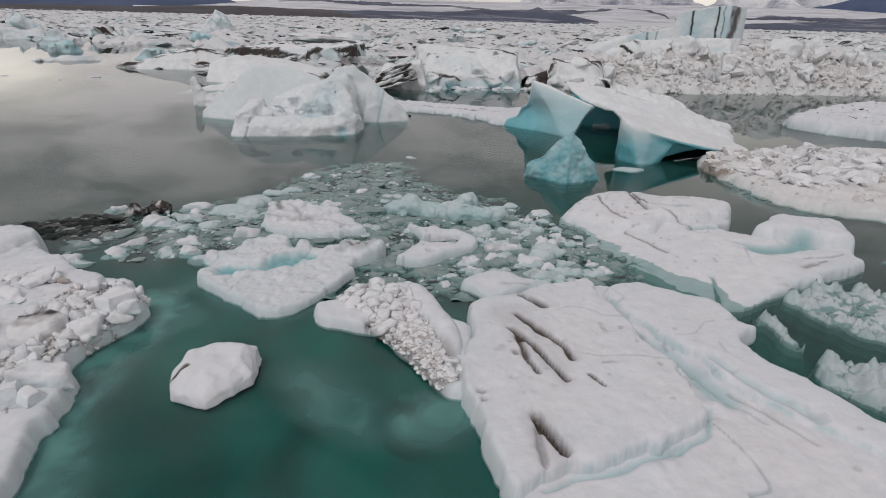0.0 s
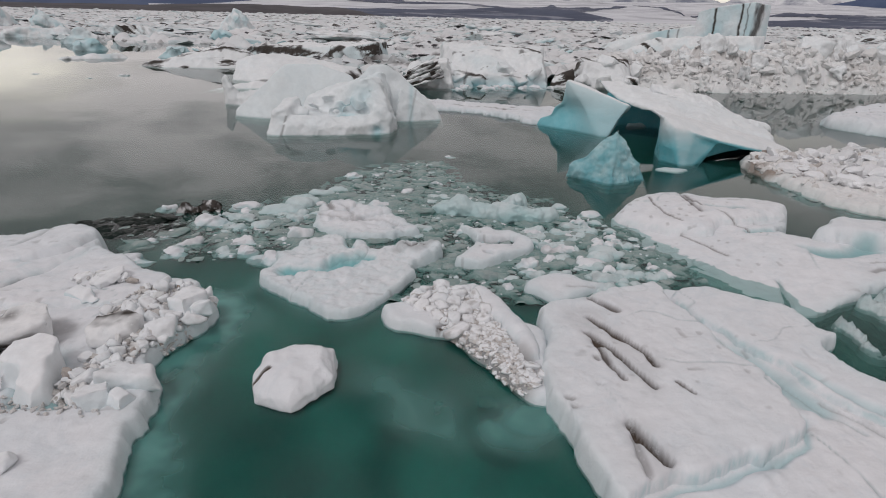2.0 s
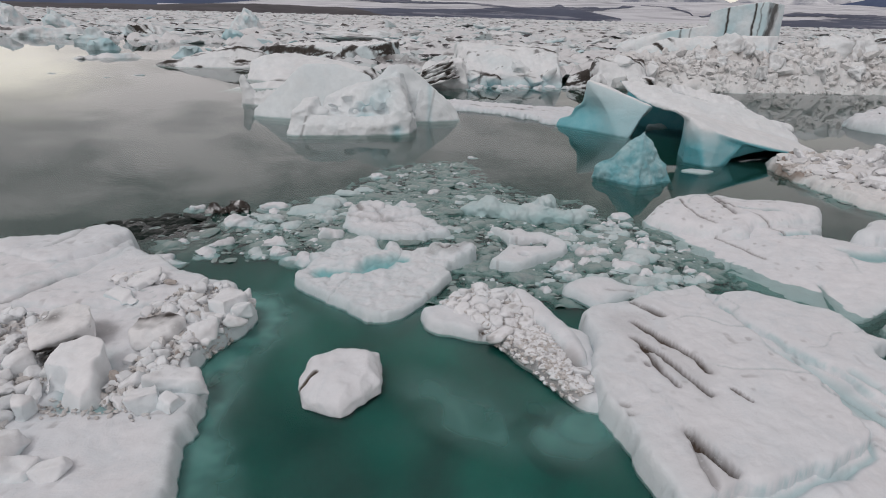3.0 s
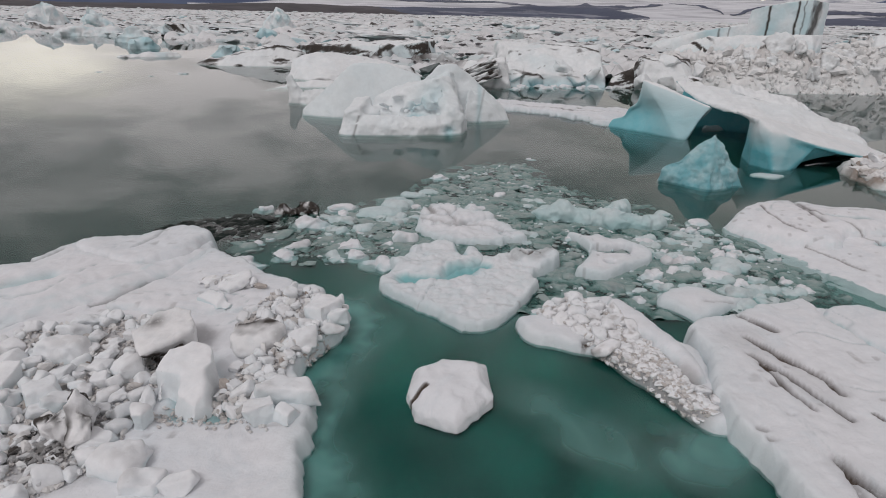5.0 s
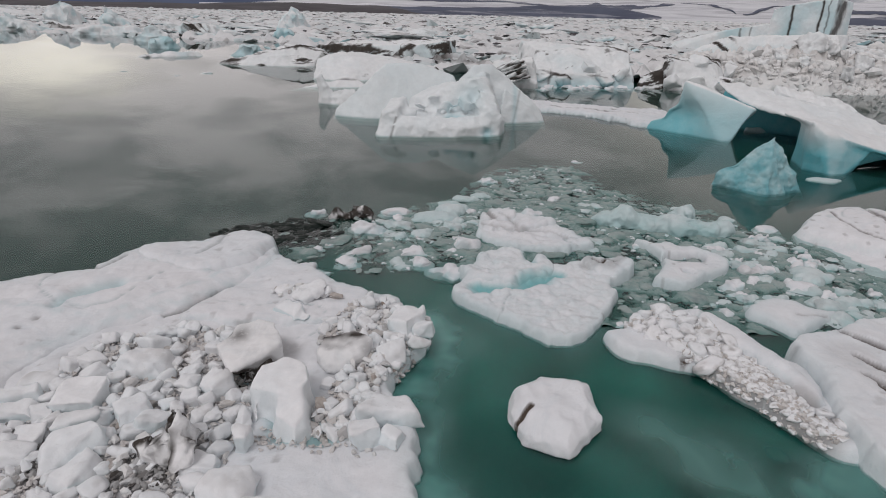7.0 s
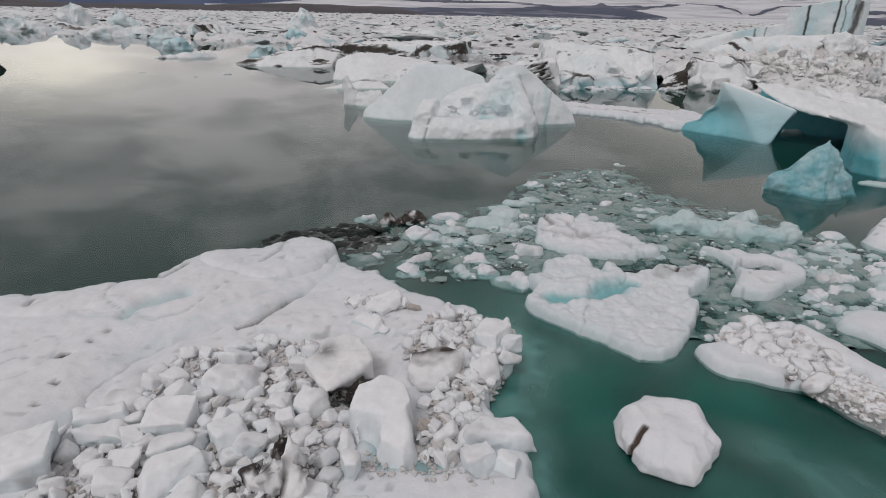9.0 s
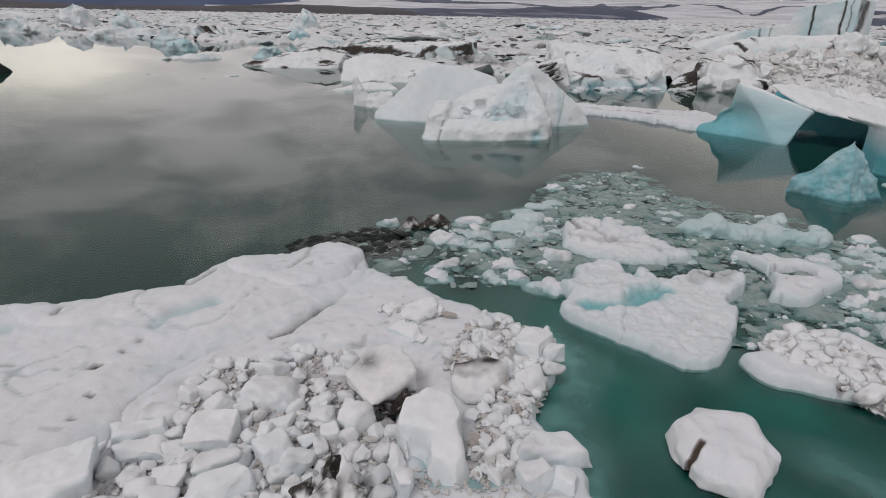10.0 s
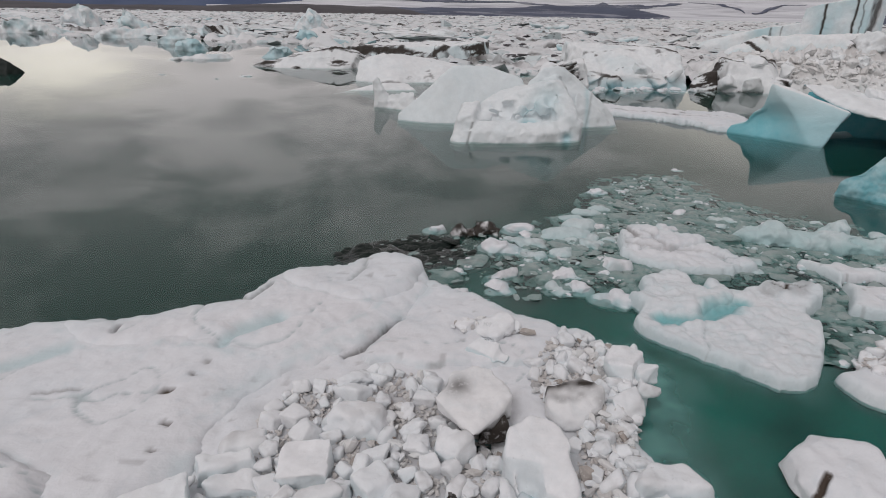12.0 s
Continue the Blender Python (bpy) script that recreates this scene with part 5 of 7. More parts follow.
grit = strewn(fill(HEAP, 2600, rng, 0.03, 0.10, 2), rubble_floe)
thing("ice_grit", scatter_mesh("ice_grit", rng, grit, DIRTY, level=1, squash=0.8, tilt=1.0, dirt_shade=0.6, even=True), "fine dirty crushed ice on the narrow floe", "crushed ice", kind="stuff")

# ---- brash ice afloat between the floes ----
def melted_kinds(count, material, label, seed, blue=0.5, tall=1.0):
    """Floating chunks, about 1 broad: a few melted lobes grown together, with a skirt under water."""
    r = np.random.default_rng(seed)
    kinds = []
    for i in range(count):
        lobes = crag(seed + i, [(r.uniform(-0.2, 0.2), r.uniform(-0.10, 0.10), r.uniform(-0.06, 0.0), r.uniform(0.22, 0.42), r.uniform(0.10, 0.17) * tall) for _ in range(int(r.integers(2, 4)))], 13)
        lobes.append(egg(0, 0, -0.09, 0.42, 0.27, 0.085, 30))
        lobes.append(egg(r.uniform(-0.3, 0.3), r.uniform(-0.1, 0.1), 0.0, r.uniform(0.12, 0.22), r.uniform(0.10, 0.2), r.uniform(0.08, 0.16) * tall, 24))
        mesh = solid("ice_chunk", lobes, material, voxel=0.024, ease=2, bumps=0.03, scale=2.6, seed=seed + i, octaves=4,
                     blue=lambda co, no: np.clip(blue * (0.75 - 6.0 * co[:, 2]) + 0.25 * fbm(co, 4, 2), 0, 1), dirt_shade=lambda co, no: 0.25 * np.clip(fbm(co, 3.0, 3, 0.6, i) - 0.15, 0, 1))
        kinds.append(thing("ice_chunk", mesh, label, "ice chunk", "chunks in the brash ice"))
    return kinds


def float_on(kinds, rng, rows, tall=1.0, lift=0.02):
    """Set copies of the kinds afloat: rows of x, y, breadth."""
    for x, y, s in rows:
        m = pose(x, y, lift * s, rng.normal() * 3, rng.normal() * 3, rng.uniform(-35, 35) + 180 * rng.integers(2)) @ Matrix.Diagonal((s * 1.5, s * rng.uniform(1.3, 1.8), s * 1.5 * tall * rng.uniform(0.8, 1.15), 1))
        ob = kinds[rng.integers(len(kinds))]
        if "used" in ob:
            del clone(ob, m)["used"]
        else:
            ob["used"] = 1
            ob.matrix_basis = m


chunk_kinds = melted_kinds(10, ICE, "white melted ice chunk afloat in the brash ice", 740, blue=0.35, tall=1.1)
wet_kinds = melted_kinds(7, PALE, "wet pale blue ice chunk afloat in the brash ice", 770, blue=0.5, tall=0.85)
grey_kinds = melted_kinds(7, SLUSH, "grey waterlogged ice chunk awash in the brash ice", 790, blue=0.5, tall=0.42)
float_on(chunk_kinds, rng, [(-10.07, 16.65, 0.62), (-8.32, 15.52, 1.1), (-7.67, 16.99, 1.01), (-7.5, 16.34, 0.48), (-4.82, 20.78, 0.71), (-8.24, 13.82, 0.91), (-8.27, 13.1, 0.66), (-9.02, 12.67, 0.75),
                            (-6.7, 13.96, 0.88), (-6.51, 13.35, 0.62), (-5.62, 14.77, 0.95), (-5.81, 14.23, 0.3), (-5.84, 12.95, 0.92), (-5.25, 17.41, 0.58), (-3.27, 17.32, 0.8),
                            (3.48, 16.92, 0.72), (1.42, 15.12, 0.8), (1.85, 13.93, 1.15), (2.55, 12.96, 0.95), (0.9, 12.87, 0.72), (0.83, 12.45, 0.47), (4.1, 12.84, 0.4), (4.18, 12.5, 0.56), (-0.75, 15.15, 0.5),
                            (-1.85, 10.95, 0.3), (-2.15, 10.9, 0.25), (0.2, 11.7, 0.4), (-2.5, 18.9, 0.6), (-2.0, 20.4, 0.5), (3.6, 14.9, 0.5)])
float_on(chunk_kinds, rng, [(19.8, 25.0, 1.3), (16.3, 24.2, 1.2), (17.5, 22.0, 0.8), (15.0, 23.5, 0.9)], lift=0.25)
float_on(wet_kinds, rng, [(-7.79, 16.16, 0.55), (-7.26, 15.89, 0.8), (-7.59, 15.14, 0.5), (-5.61, 16.07, 0.52), (-4.22, 17.48, 0.6), (-7.02, 13.29, 0.7), (-6.43, 15.65, 0.25), (1.19, 18.47, 0.56), (3.1, 13.69, 1.2),
                          (3.39, 12.94, 0.65), (3.22, 12.45, 0.75), (3.28, 14.43, 0.45), (3.15, 11.74, 0.55), (0.25, 12.02, 0.55), (2.55, 12.14, 0.82), (2.6, 17.6, 0.6), (-1.8, 15.4, 0.6), (-1.2, 18.4, 0.7)])
float_on(grey_kinds, rng, [(-2.14, 16.97, 1.1), (2.52, 14.82, 1.0), (1.86, 13.14, 0.9), (-1.03, 15.95, 1.0), (-1.56, 12.12, 0.5), (-9.5, 13.7, 0.9), (-8.9, 14.5, 0.8), (-7.4, 14.4, 0.9), (-4.4, 18.3, 0.9), (-3.2, 19.5, 0.9), (-2.2, 21.6, 0.8)])
float_on(wet_kinds, rng, fill([(0.6, 11.7), (0.9, 13.0), (1.3, 15.4), (3.2, 16.2), (4.0, 14.5), (4.2, 12.8), (3.2, 11.6)], 26, rng, 0.4, 0.85, 1.3, 0.7), 1.25, 0.05)
float_on(chunk_kinds, rng, fill([(0.6, 11.7), (0.9, 13.0), (1.3, 15.4), (3.2, 16.2), (4.0, 14.5), (4.2, 12.8), (3.2, 11.6)], 16, rng, 0.3, 0.6, 1.3, 0.6), 1.2, 0.05)
float_on(wet_kinds, rng, fill([(-7.4, 14.4), (-7.2, 16.4), (-5.6, 17.5), (-5.0, 16.6), (-5.6, 15.4)], 12, rng, 0.35, 0.7, 1.3, 0.6), 1.1, 0.04)
for hulls, label, seed in (([egg(-6.35, 16.6, 0.0, 0.75, 0.35, 0.24), egg(-5.95, 17.15, 0.05, 0.5, 0.35, 0.30), egg(-5.75, 17.5, 0.0, 0.35, 0.4, 0.2), egg(-6.7, 16.45, -0.05, 0.5, 0.25, 0.14)], "long pale blue ice chunk lying beside open water", 12),
                           ([egg(-6.0, 18.0, 0.0, 0.5, 0.22, 0.10), egg(-5.5, 18.5, 0.02, 0.5, 0.24, 0.14), egg(-5.05, 18.95, 0.0, 0.42, 0.26, 0.12)], "thin white ice splinter pointing out into open water", 13)):
    thing("ice_chunk", solid("ice_chunk", hulls, PALE, voxel=0.04, ease=3, bumps=0.06, scale=1.8, seed=seed, blue=lambda co, no: np.clip(0.45 - 1.6 * co[:, 2], 0, 0.8)), label, "ice chunk", "chunks in the brash ice")
BRASH = [(-7.6, 13.9), (-7.2, 16.6), (-5.3, 18.5), (-4.6, 20.6), (-3.5, 22.6), (-1.5, 23.2), (-0.7, 20.0), (2.9, 17.0), (4.2, 15.2), (4.6, 12.6), (3.0, 11.3), (0.0, 11.2), (-2.1, 11.0), (-1.8, 12.4), (-1.2, 13.8), (-4.5, 14.3), (-5.6, 13.6)]
KEEP_OFF = [(0.1, 13.7, 4.6), (-3.6, 12.2, 6.5), (-3.6, 15.5, 5.0), (0.5, 16.8, 4.5)]
float_on(chunk_kinds, rng, fill(BRASH, 30, rng, 0.16, 0.36, 2.0, 0.5, KEEP_OFF))
float_on(wet_kinds, rng, fill(BRASH, 45, rng, 0.16, 0.5, 1.8, 0.5, KEEP_OFF))
float_on(grey_kinds, rng, fill(BRASH, 130, rng, 0.25, 0.8, 1.4, 0.2, [(0.15, 14.05, 8.0)]))
float_on(chunk_kinds, rng, fill([(-10, 15.5), (-7, 17), (-5, 14.5), (-7.5, 12.6), (-9.5, 13.5)], 14, rng, 0.12, 0.3, 2.0))
# slush: a thin mush that breaks the surface in patches
slush = rounded(BRASH)
gx, gy = np.meshgrid(np.arange(-11.0, 5.2, 0.05), np.arange(10.8, 23.6, 0.05))
hem = inside_by(gx + 0.5 * fbm(flat(gx, gy), 0.8, 4, 0.6, 3), gy + 0.5 * fbm(flat(gx, gy), 0.8, 4, 0.6, 4), slush)
mush = -0.018 + 0.05 * fbm(flat(gx, gy), 2.6, 5, 0.65, 9) + 0.03 * np.clip(hem, -2, 0.6)
mesh, keep = grid_mesh("slush", gx, gy, np.where((hem > -0.8) & (np.hypot((gx - 0.15) / 0.62, (gy - 14.07) / 0.45) > 1), mush, -9), SLUSH, -0.012)
put_masks(mesh, np.clip(0.7 - 9 * mush, 0.1, 1).ravel()[keep], 0.0)
thing("slush", mesh, "grey-green slush floating between ice chunks", "slush", kind="stuff")
shards = [(x, y, 0.0, s) for x, y, s in fill(BRASH, 2000, rng, 0.05, 0.30, 1.8) + fill([(-10.5, 15.5), (-7, 17.5), (-5, 14.5), (-7.5, 12.6), (-10, 13.5)], 200, rng, 0.05, 0.3, 2.6)
          + fill([(12.2, 22.0), (11.6, 20), (12.2, 18.6), (14, 17), (15, 20), (14, 24)], 160, rng, 0.1, 0.5, 2.2) + fill([(14, 25), (21, 28), (30, 29.5), (27, 25), (20, 24)], 200, rng, 0.15, 0.8, 2.2)]
thing("brash_ice", scatter_mesh("brash_ice", rng, shards, SLUSH, level=1, squash=0.22, tilt=0.15, blue=0.5), "slush and small ice shards drifting on the water", "brash ice", kind="stuff")

bright = [(x, y, 0.02, s) for x, y, s in fill(BRASH, 330, rng, 0.04, 0.18, 2.0)]
thing("brash_ice", scatter_mesh("brash_ice", rng, bright, ICE, level=1, squash=0.5, tilt=0.5, blue=0.5), "small white ice shards drifting among the chunks", "brash ice", kind="stuff")

# black, ash-filled ice just awash, and two black lumps
black = Floe([(-12.6, 14.2), (-12.0, 15.3), (-10.5, 16.1), (-9.4, 15.9), (-8.9, 15.0), (-9.4, 14.5), (-11.1, 14.1)],
             -0.05, edge=0.3, res=0.045, rough=0.05, seed=120, fray=0.45, wet=0.4, lump=0.10)
black.build("ash_ice", ASH, "black ash-filled ice lying awash in the water", "dark ice")
AWASH = [(-12.4, 14.3), (-12.0, 15.2), (-10.5, 16.0), (-9.4, 15.8), (-8.9, 15.0), (-9.6, 14.6), (-11.1, 14.2)]
flecks = [(x, y, 0.0, s) for x, y, s in fill(AWASH, 55, rng, 0.08, 0.45, 1.6)]
thing("ash_shards", scatter_mesh("ash_shards", rng, flecks, ASH, level=2, squash=0.16, tilt=0.25), "black ash-coated ice shards awash", "dark ice", kind="stuff")
flecks = [(x, y, 0.01, s) for x, y, s in fill(AWASH, 30, rng, 0.05, 0.16, 2.0)]
thing("brash_ice", scatter_mesh("brash_ice", rng, flecks, SLUSH, level=1, squash=0.3, tilt=0.3), "pale flecks of ice among the black shards", "brash ice", kind="stuff")
for x, y, s in ((-9.27, 16.4, 0.8), (-8.66, 16.6, 0.95)):
    mesh = solid("ash_rock", crag(int(-x * 10), [(x, y, 0.05, 0.42 * s, 0.36 * s), (x + 0.2, y - 0.05, 0.0, 0.36 * s, 0.3 * s), (x - 0.22, y, 0.0, 0.34 * s, 0.26 * s)]), SOOTY, voxel=0.03, ease=2, bumps=0.06, scale=3.0, seed=int(x),
                 dirt_shade=lambda co, no: np.clip(1.15 + 0.9 * fbm(co, 4.0, 3, 0.6, 2), 0, 1))
    thing("ash_rock", mesh, "dark ash-crusted ice lump with frosty specks", "dark ice")

# ---- the icebergs ----
def tint_low(reach, strength=1.0, seed=0):
    """Clear blue ice towards the water and on faces that look down or sideways."""
    def mask(co, no):
        return strength * np.clip((1 - np.clip(no[:, 2], 0, 1) * 1.5) * np.clip(1.15 - co[:, 2] / reach, 0, 1) + 0.15 * fbm(co, 0.5, 3, 0.5, seed), 0, 1)
    return mask


white_berg = tagged(new("iceberg"), "white melted iceberg with a hollow front and a tall back", "iceberg")


def berg_part(name, parent, hulls, material, label="", **shape):
    return thing(name, solid(name, hulls, material, **shape), label, "", parent=parent)


berg_part("back_wall", white_berg, [
    [(-13.9, 33.4, -0.5), (-11.8, 32.6, -0.5), (-5.8, 33.0, -0.5), (-5.8, 36.0, -0.5), (-12.5, 36.0, -0.5), (-12.5, 33.6, 1.0), (-11.4, 34.0, 2.4), (-10.7, 34.2, 2.95),
     (-8.6, 34.4, 3.0), (-6.8, 34.4, 2.4), (-9, 35.5, 2.4), (-13.7, 33.6, 0.35)]], BERG, "smooth pale back face", voxel=0.09, ease=5, bumps=0.06, scale=0.5, seed=1, octaves=3, blue=lambda co, no: 0.10 + 0 * co[:, 0])
berg_part("ridge", white_berg, [
    [(-7.5, 33.0, -0.5), (-1.2, 33.7, -0.5), (-1.3, 35.5, -0.5), (-7, 36, -0.5), (-6.5, 34.0, 2.3), (-5.6, 34.0, 3.1), (-4.6, 34.0, 3.15), (-3.9, 34.2, 2.7), (-3.1, 34.1, 1.8), (-1.6, 34.0, 0.5)],
    [(-4.2, 32.7, -0.5), (-2.6, 33.0, -0.5), (-1.3, 33.6, -0.5), (-3.0, 34.4, -0.5), (-3.9, 33.5, 1.9), (-3.3, 33.6, 1.6), (-2.6, 33.7, 0.9)],
    [(-6.6, 32.4, -0.5), (-4.2, 32.4, -0.5), (-4.4, 34.0, -0.5), (-6.0, 33.4, 2.5), (-5.0, 33.2, 2.8), (-4.6, 33.6, 2.6)]], BERG, "jagged crest",
    voxel=0.07, ease=9, bumps=0.08, scale=0.7, seed=2, octaves=4, blue=lambda co, no: 0.06 + 0.25 * np.exp(-((co[:, 0] + 3.2) / 0.15) ** 2) * (no[:, 1] < 0), dirt_shade=lambda co, no: 0.3 * np.exp(-((co[:, 0] + 3.25 - 0.2 * co[:, 2]) / 0.06) ** 2))
berg_part("front_block", white_berg, [
    [(-10.4, 28.6, -0.5), (-10.2, 27.95, -0.5), (-4.4, 28.9, -0.5), (-4.0, 29.6, -0.5), (-10.3, 29.6, -0.5), (-10.3, 28.4, 0.45), (-9.0, 28.3, 0.5), (-6.5, 28.6, 0.5), (-4.5, 29.1, 0.5), (-9.9, 28.8, 0.9), (-8.0, 28.9, 0.85), (-6.5, 29.0, 0.8), (-5.0, 29.6, 0.95)],
    [(-10.45, 28.4, -0.5), (-10.5, 31.0, -0.5), (-8.9, 31.0, -0.5), (-8.9, 28.4, -0.5), (-10.2, 28.6, 1.05), (-9.4, 28.6, 1.25), (-9.0, 30.5, 1.7), (-9.9, 30.8, 1.5)],
    [(-9.5, 31.0, -0.5), (-3.7, 30.3, -0.5), (-4.0, 33.0, -0.5), (-9.5, 33.0, -0.5), (-9.0, 31.6, 1.4), (-7.4, 31.3, 1.8), (-6.0, 31.0, 2.45), (-5.3, 30.9, 2.7), (-4.5, 30.7, 2.0), (-3.95, 30.5, 1.0), (-5.0, 32.5, 2.6), (-8.0, 32.8, 1.9)],
    [(-5.2, 29.2, -0.5), (-4.0, 29.3, -0.5), (-3.75, 31.0, -0.5), (-5.5, 31.0, -0.5), (-4.9, 29.5, 1.35), (-4.3, 29.5, 1.1), (-4.3, 30.8, 1.8), (-5.4, 30.6, 2.2)],
    [(-9.2, 28.8, -0.5), (-4.8, 29.0, -0.5), (-4.8, 31.5, -0.5), (-9.2, 31.5, -0.5), (-9.0, 29.0, 0.5), (-5.0, 29.2, 0.45), (-5.0, 31.5, 0.9), (-9.0, 31.5, 1.0)]]
    + crag(9, [(-7.4, 30.3, 0.8, 0.5, 0.45), (-6.9, 30.5, 1.2, 0.5, 0.4), (-8.3, 30.5, 1.1, 0.5, 0.4), (-5.9, 30.4, 1.5, 0.6, 0.6), (-7.7, 30.9, 1.5, 0.5, 0.35), (-5.3, 30.0, 1.4, 0.4, 0.6), (-4.3, 29.6, 0.6, 0.4, 0.7), (-8.7, 29.8, 0.9, 0.5, 0.4)]), BERG, "hollowed front with a rounded lip",
    voxel=0.06, ease=55, bumps=0.11, scale=0.9, seed=3, octaves=4,
    carve=lambda co, no: 0.35 * np.exp(-((co[:, 0] + 6.55) ** 2 + (co[:, 1] - 30.2) ** 2) / 0.10) + 0.3 * np.exp(-((co[:, 0] + 4.75) ** 2 + (co[:, 2] - 0.2) ** 2) / 0.06) * (no[:, 1] < 0),
    blue=lambda co, no: np.clip(0.9 * np.exp(-((co[:, 0] + 6.55) ** 2 + (co[:, 1] - 30.2) ** 2) / 0.12) + 0.22 * np.exp(-((co[:, 0] + 5.7) ** 2 + (co[:, 2] - 1.7) ** 2) / 0.5) + 0.5 * np.exp(-((co[:, 0] + 4.75) ** 2 + (co[:, 2] - 0.15) ** 2) / 0.08) + 0.04, 0, 1),
    dirt_shade=lambda co, no: 0.6 * np.exp(-((co[:, 0] + 9.55 - 0.25 * co[:, 2]) / 0.06) ** 2) * (co[:, 2] < 0.9) * (no[:, 2] < 0.6))
berg_part("fin", white_berg, [
    [(-16.1, 37.8, -0.4), (-14.7, 37.3, -0.4), (-14.3, 38.2, -0.4), (-15.6, 38.5, -0.4), (-15.95, 37.9, 1.6), (-15.65, 37.9, 1.95), (-15.3, 38.0, 1.2)],
    [(-15.4, 37.6, -0.4), (-12.8, 36.2, -0.4), (-12.6, 37.5, -0.4), (-14.6, 38.4, -0.4), (-14.8, 37.8, 0.9), (-13.2, 37.0, 1.2)]], BERG, "thin upright fin",
    voxel=0.09, ease=3, bumps=0.10, scale=1.0, seed=4)

def split_berg(label, hulls, material, seed=0, **shape):
    """A berg broken into pieces that lie frozen against each other."""
    top = tagged(new("iceberg"), label, "iceberg")
    for i, hull in enumerate(hulls):
        berg_part("ice_block" if i else "body", top, [hull], material, seed=seed + 0.37 * i, **shape)
    return top


arch_berg = tagged(new("iceberg"), "turquoise undercut iceberg with a white sloping roof", "iceberg")
def sheet_of(points, thick):
    """The corners of a thin plate: its upper corners, and the same ones lower down."""
    return list(points) + [(x, y, z - thick) for x, y, z in points]


def wedge_tint(co, no):
    """Turquoise in the hollow, paler on the far facet and white along the crest."""
    side = co[:, 0] - (6.0 + 0.42 * (1.9 - co[:, 2]))
    pale = 1 / (1 + np.exp(-side * 4))
    return np.clip((0.92 - 0.3 * pale) * np.clip(1.35 - 0.38 * co[:, 2], 0.2, 1) - 1.6 * np.clip(no[:, 2] - 0.55, 0, 1), 0, 1)


berg_part("wedge", arch_berg, [
    [(5.2, 32.3, -0.5), (7.35, 29.7, -0.5), (7.7, 30.6, -0.5), (6.3, 33.4, -0.5), (5.5, 31.95, 2.75), (5.7, 32.0, 2.75), (8.7, 30.2, 1.62), (8.95, 30.6, 1.5), (7.6, 32.2, 1.9), (6.4, 32.8, 2.2)],
    [(4.55, 32.8, -0.5), (5.7, 31.5, -0.5), (6.2, 33.4, -0.5), (5.05, 32.4, 1.15), (5.6, 31.9, 1.6), (6.0, 32.8, 1.5)],
    [(4.0, 33.2, -0.5), (5.2, 31.9, -0.5), (5.8, 34.2, -0.5), (4.35, 33.0, 0.42), (5.2, 32.2, 0.85), (5.8, 33.4, 0.7)]],
    BERG, "clear turquoise wedge with a sharp crest", voxel=0.06, ease=40, bumps=0.05, scale=0.5, seed=5, octaves=3, blue=wedge_tint,
    carve=lambda co, no: 0.42 * np.exp(-((co[:, 0] - 5.75) / 0.8) ** 2 - ((co[:, 2] - 1.0) / 0.75) ** 2) * np.clip(-no[:, 1] * 1.5, 0, 1) + 0.25 * np.exp(-((co[:, 0] - 8.2) / 0.45) ** 2 - ((co[:, 2] - 0.9) / 0.5) ** 2) * np.clip(no[:, 0], 0, 1))
berg_part("roof", arch_berg, [
    sheet_of([(7.6, 33.2, 2.62), (8.5, 32.9, 2.58), (10.3, 33.0, 2.32), (11.9, 32.8, 2.12), (13.6, 32.4, 1.85), (14.2, 32.0, 1.6), (15.0, 31.8, 1.0), (17.0, 31.0, 0.30), (8.0, 31.6, 2.1), (8.9, 30.4, 1.62),
              (10.0, 29.2, 1.42), (11.5, 28.2, 1.12), (14.5, 27.9, 0.5), (15.6, 28.0, 0.32)], 0.16)],
    BERG, "white sloping roof", voxel=0.07, ease=5, bumps=0.13, scale=0.7, seed=6, blue=lambda co, no: np.clip(-1.5 * no[:, 2] + 0.1, 0, 1))
berg_part("upper_sheet", arch_berg, [
    sheet_of([(10.55, 32.7, 2.52), (12.0, 32.7, 2.26), (13.6, 32.4, 2.08), (14.3, 31.9, 1.76), (14.6, 31.6, 1.45), (13.0, 31.0, 1.62), (11.7, 31.3, 1.95), (10.5, 31.9, 2.3)], 0.35),
    sheet_of([(14.0, 31.9, 1.5), (15.0, 31.8, 1.12), (17.1, 31.1, 0.40), (15.4, 30.4, 0.72), (13.6, 30.6, 1.22)], 0.3)],
    # front faces that do not look up come out slightly darker
    BERG, "ragged upper ice layer", voxel=0.06, ease=2, bumps=0.16, scale=1.1, seed=26, dirt_shade=lambda co, no: 0.5 * np.clip(0.15 - no[:, 2], 0, 0.4) * (no[:, 1] < 0))
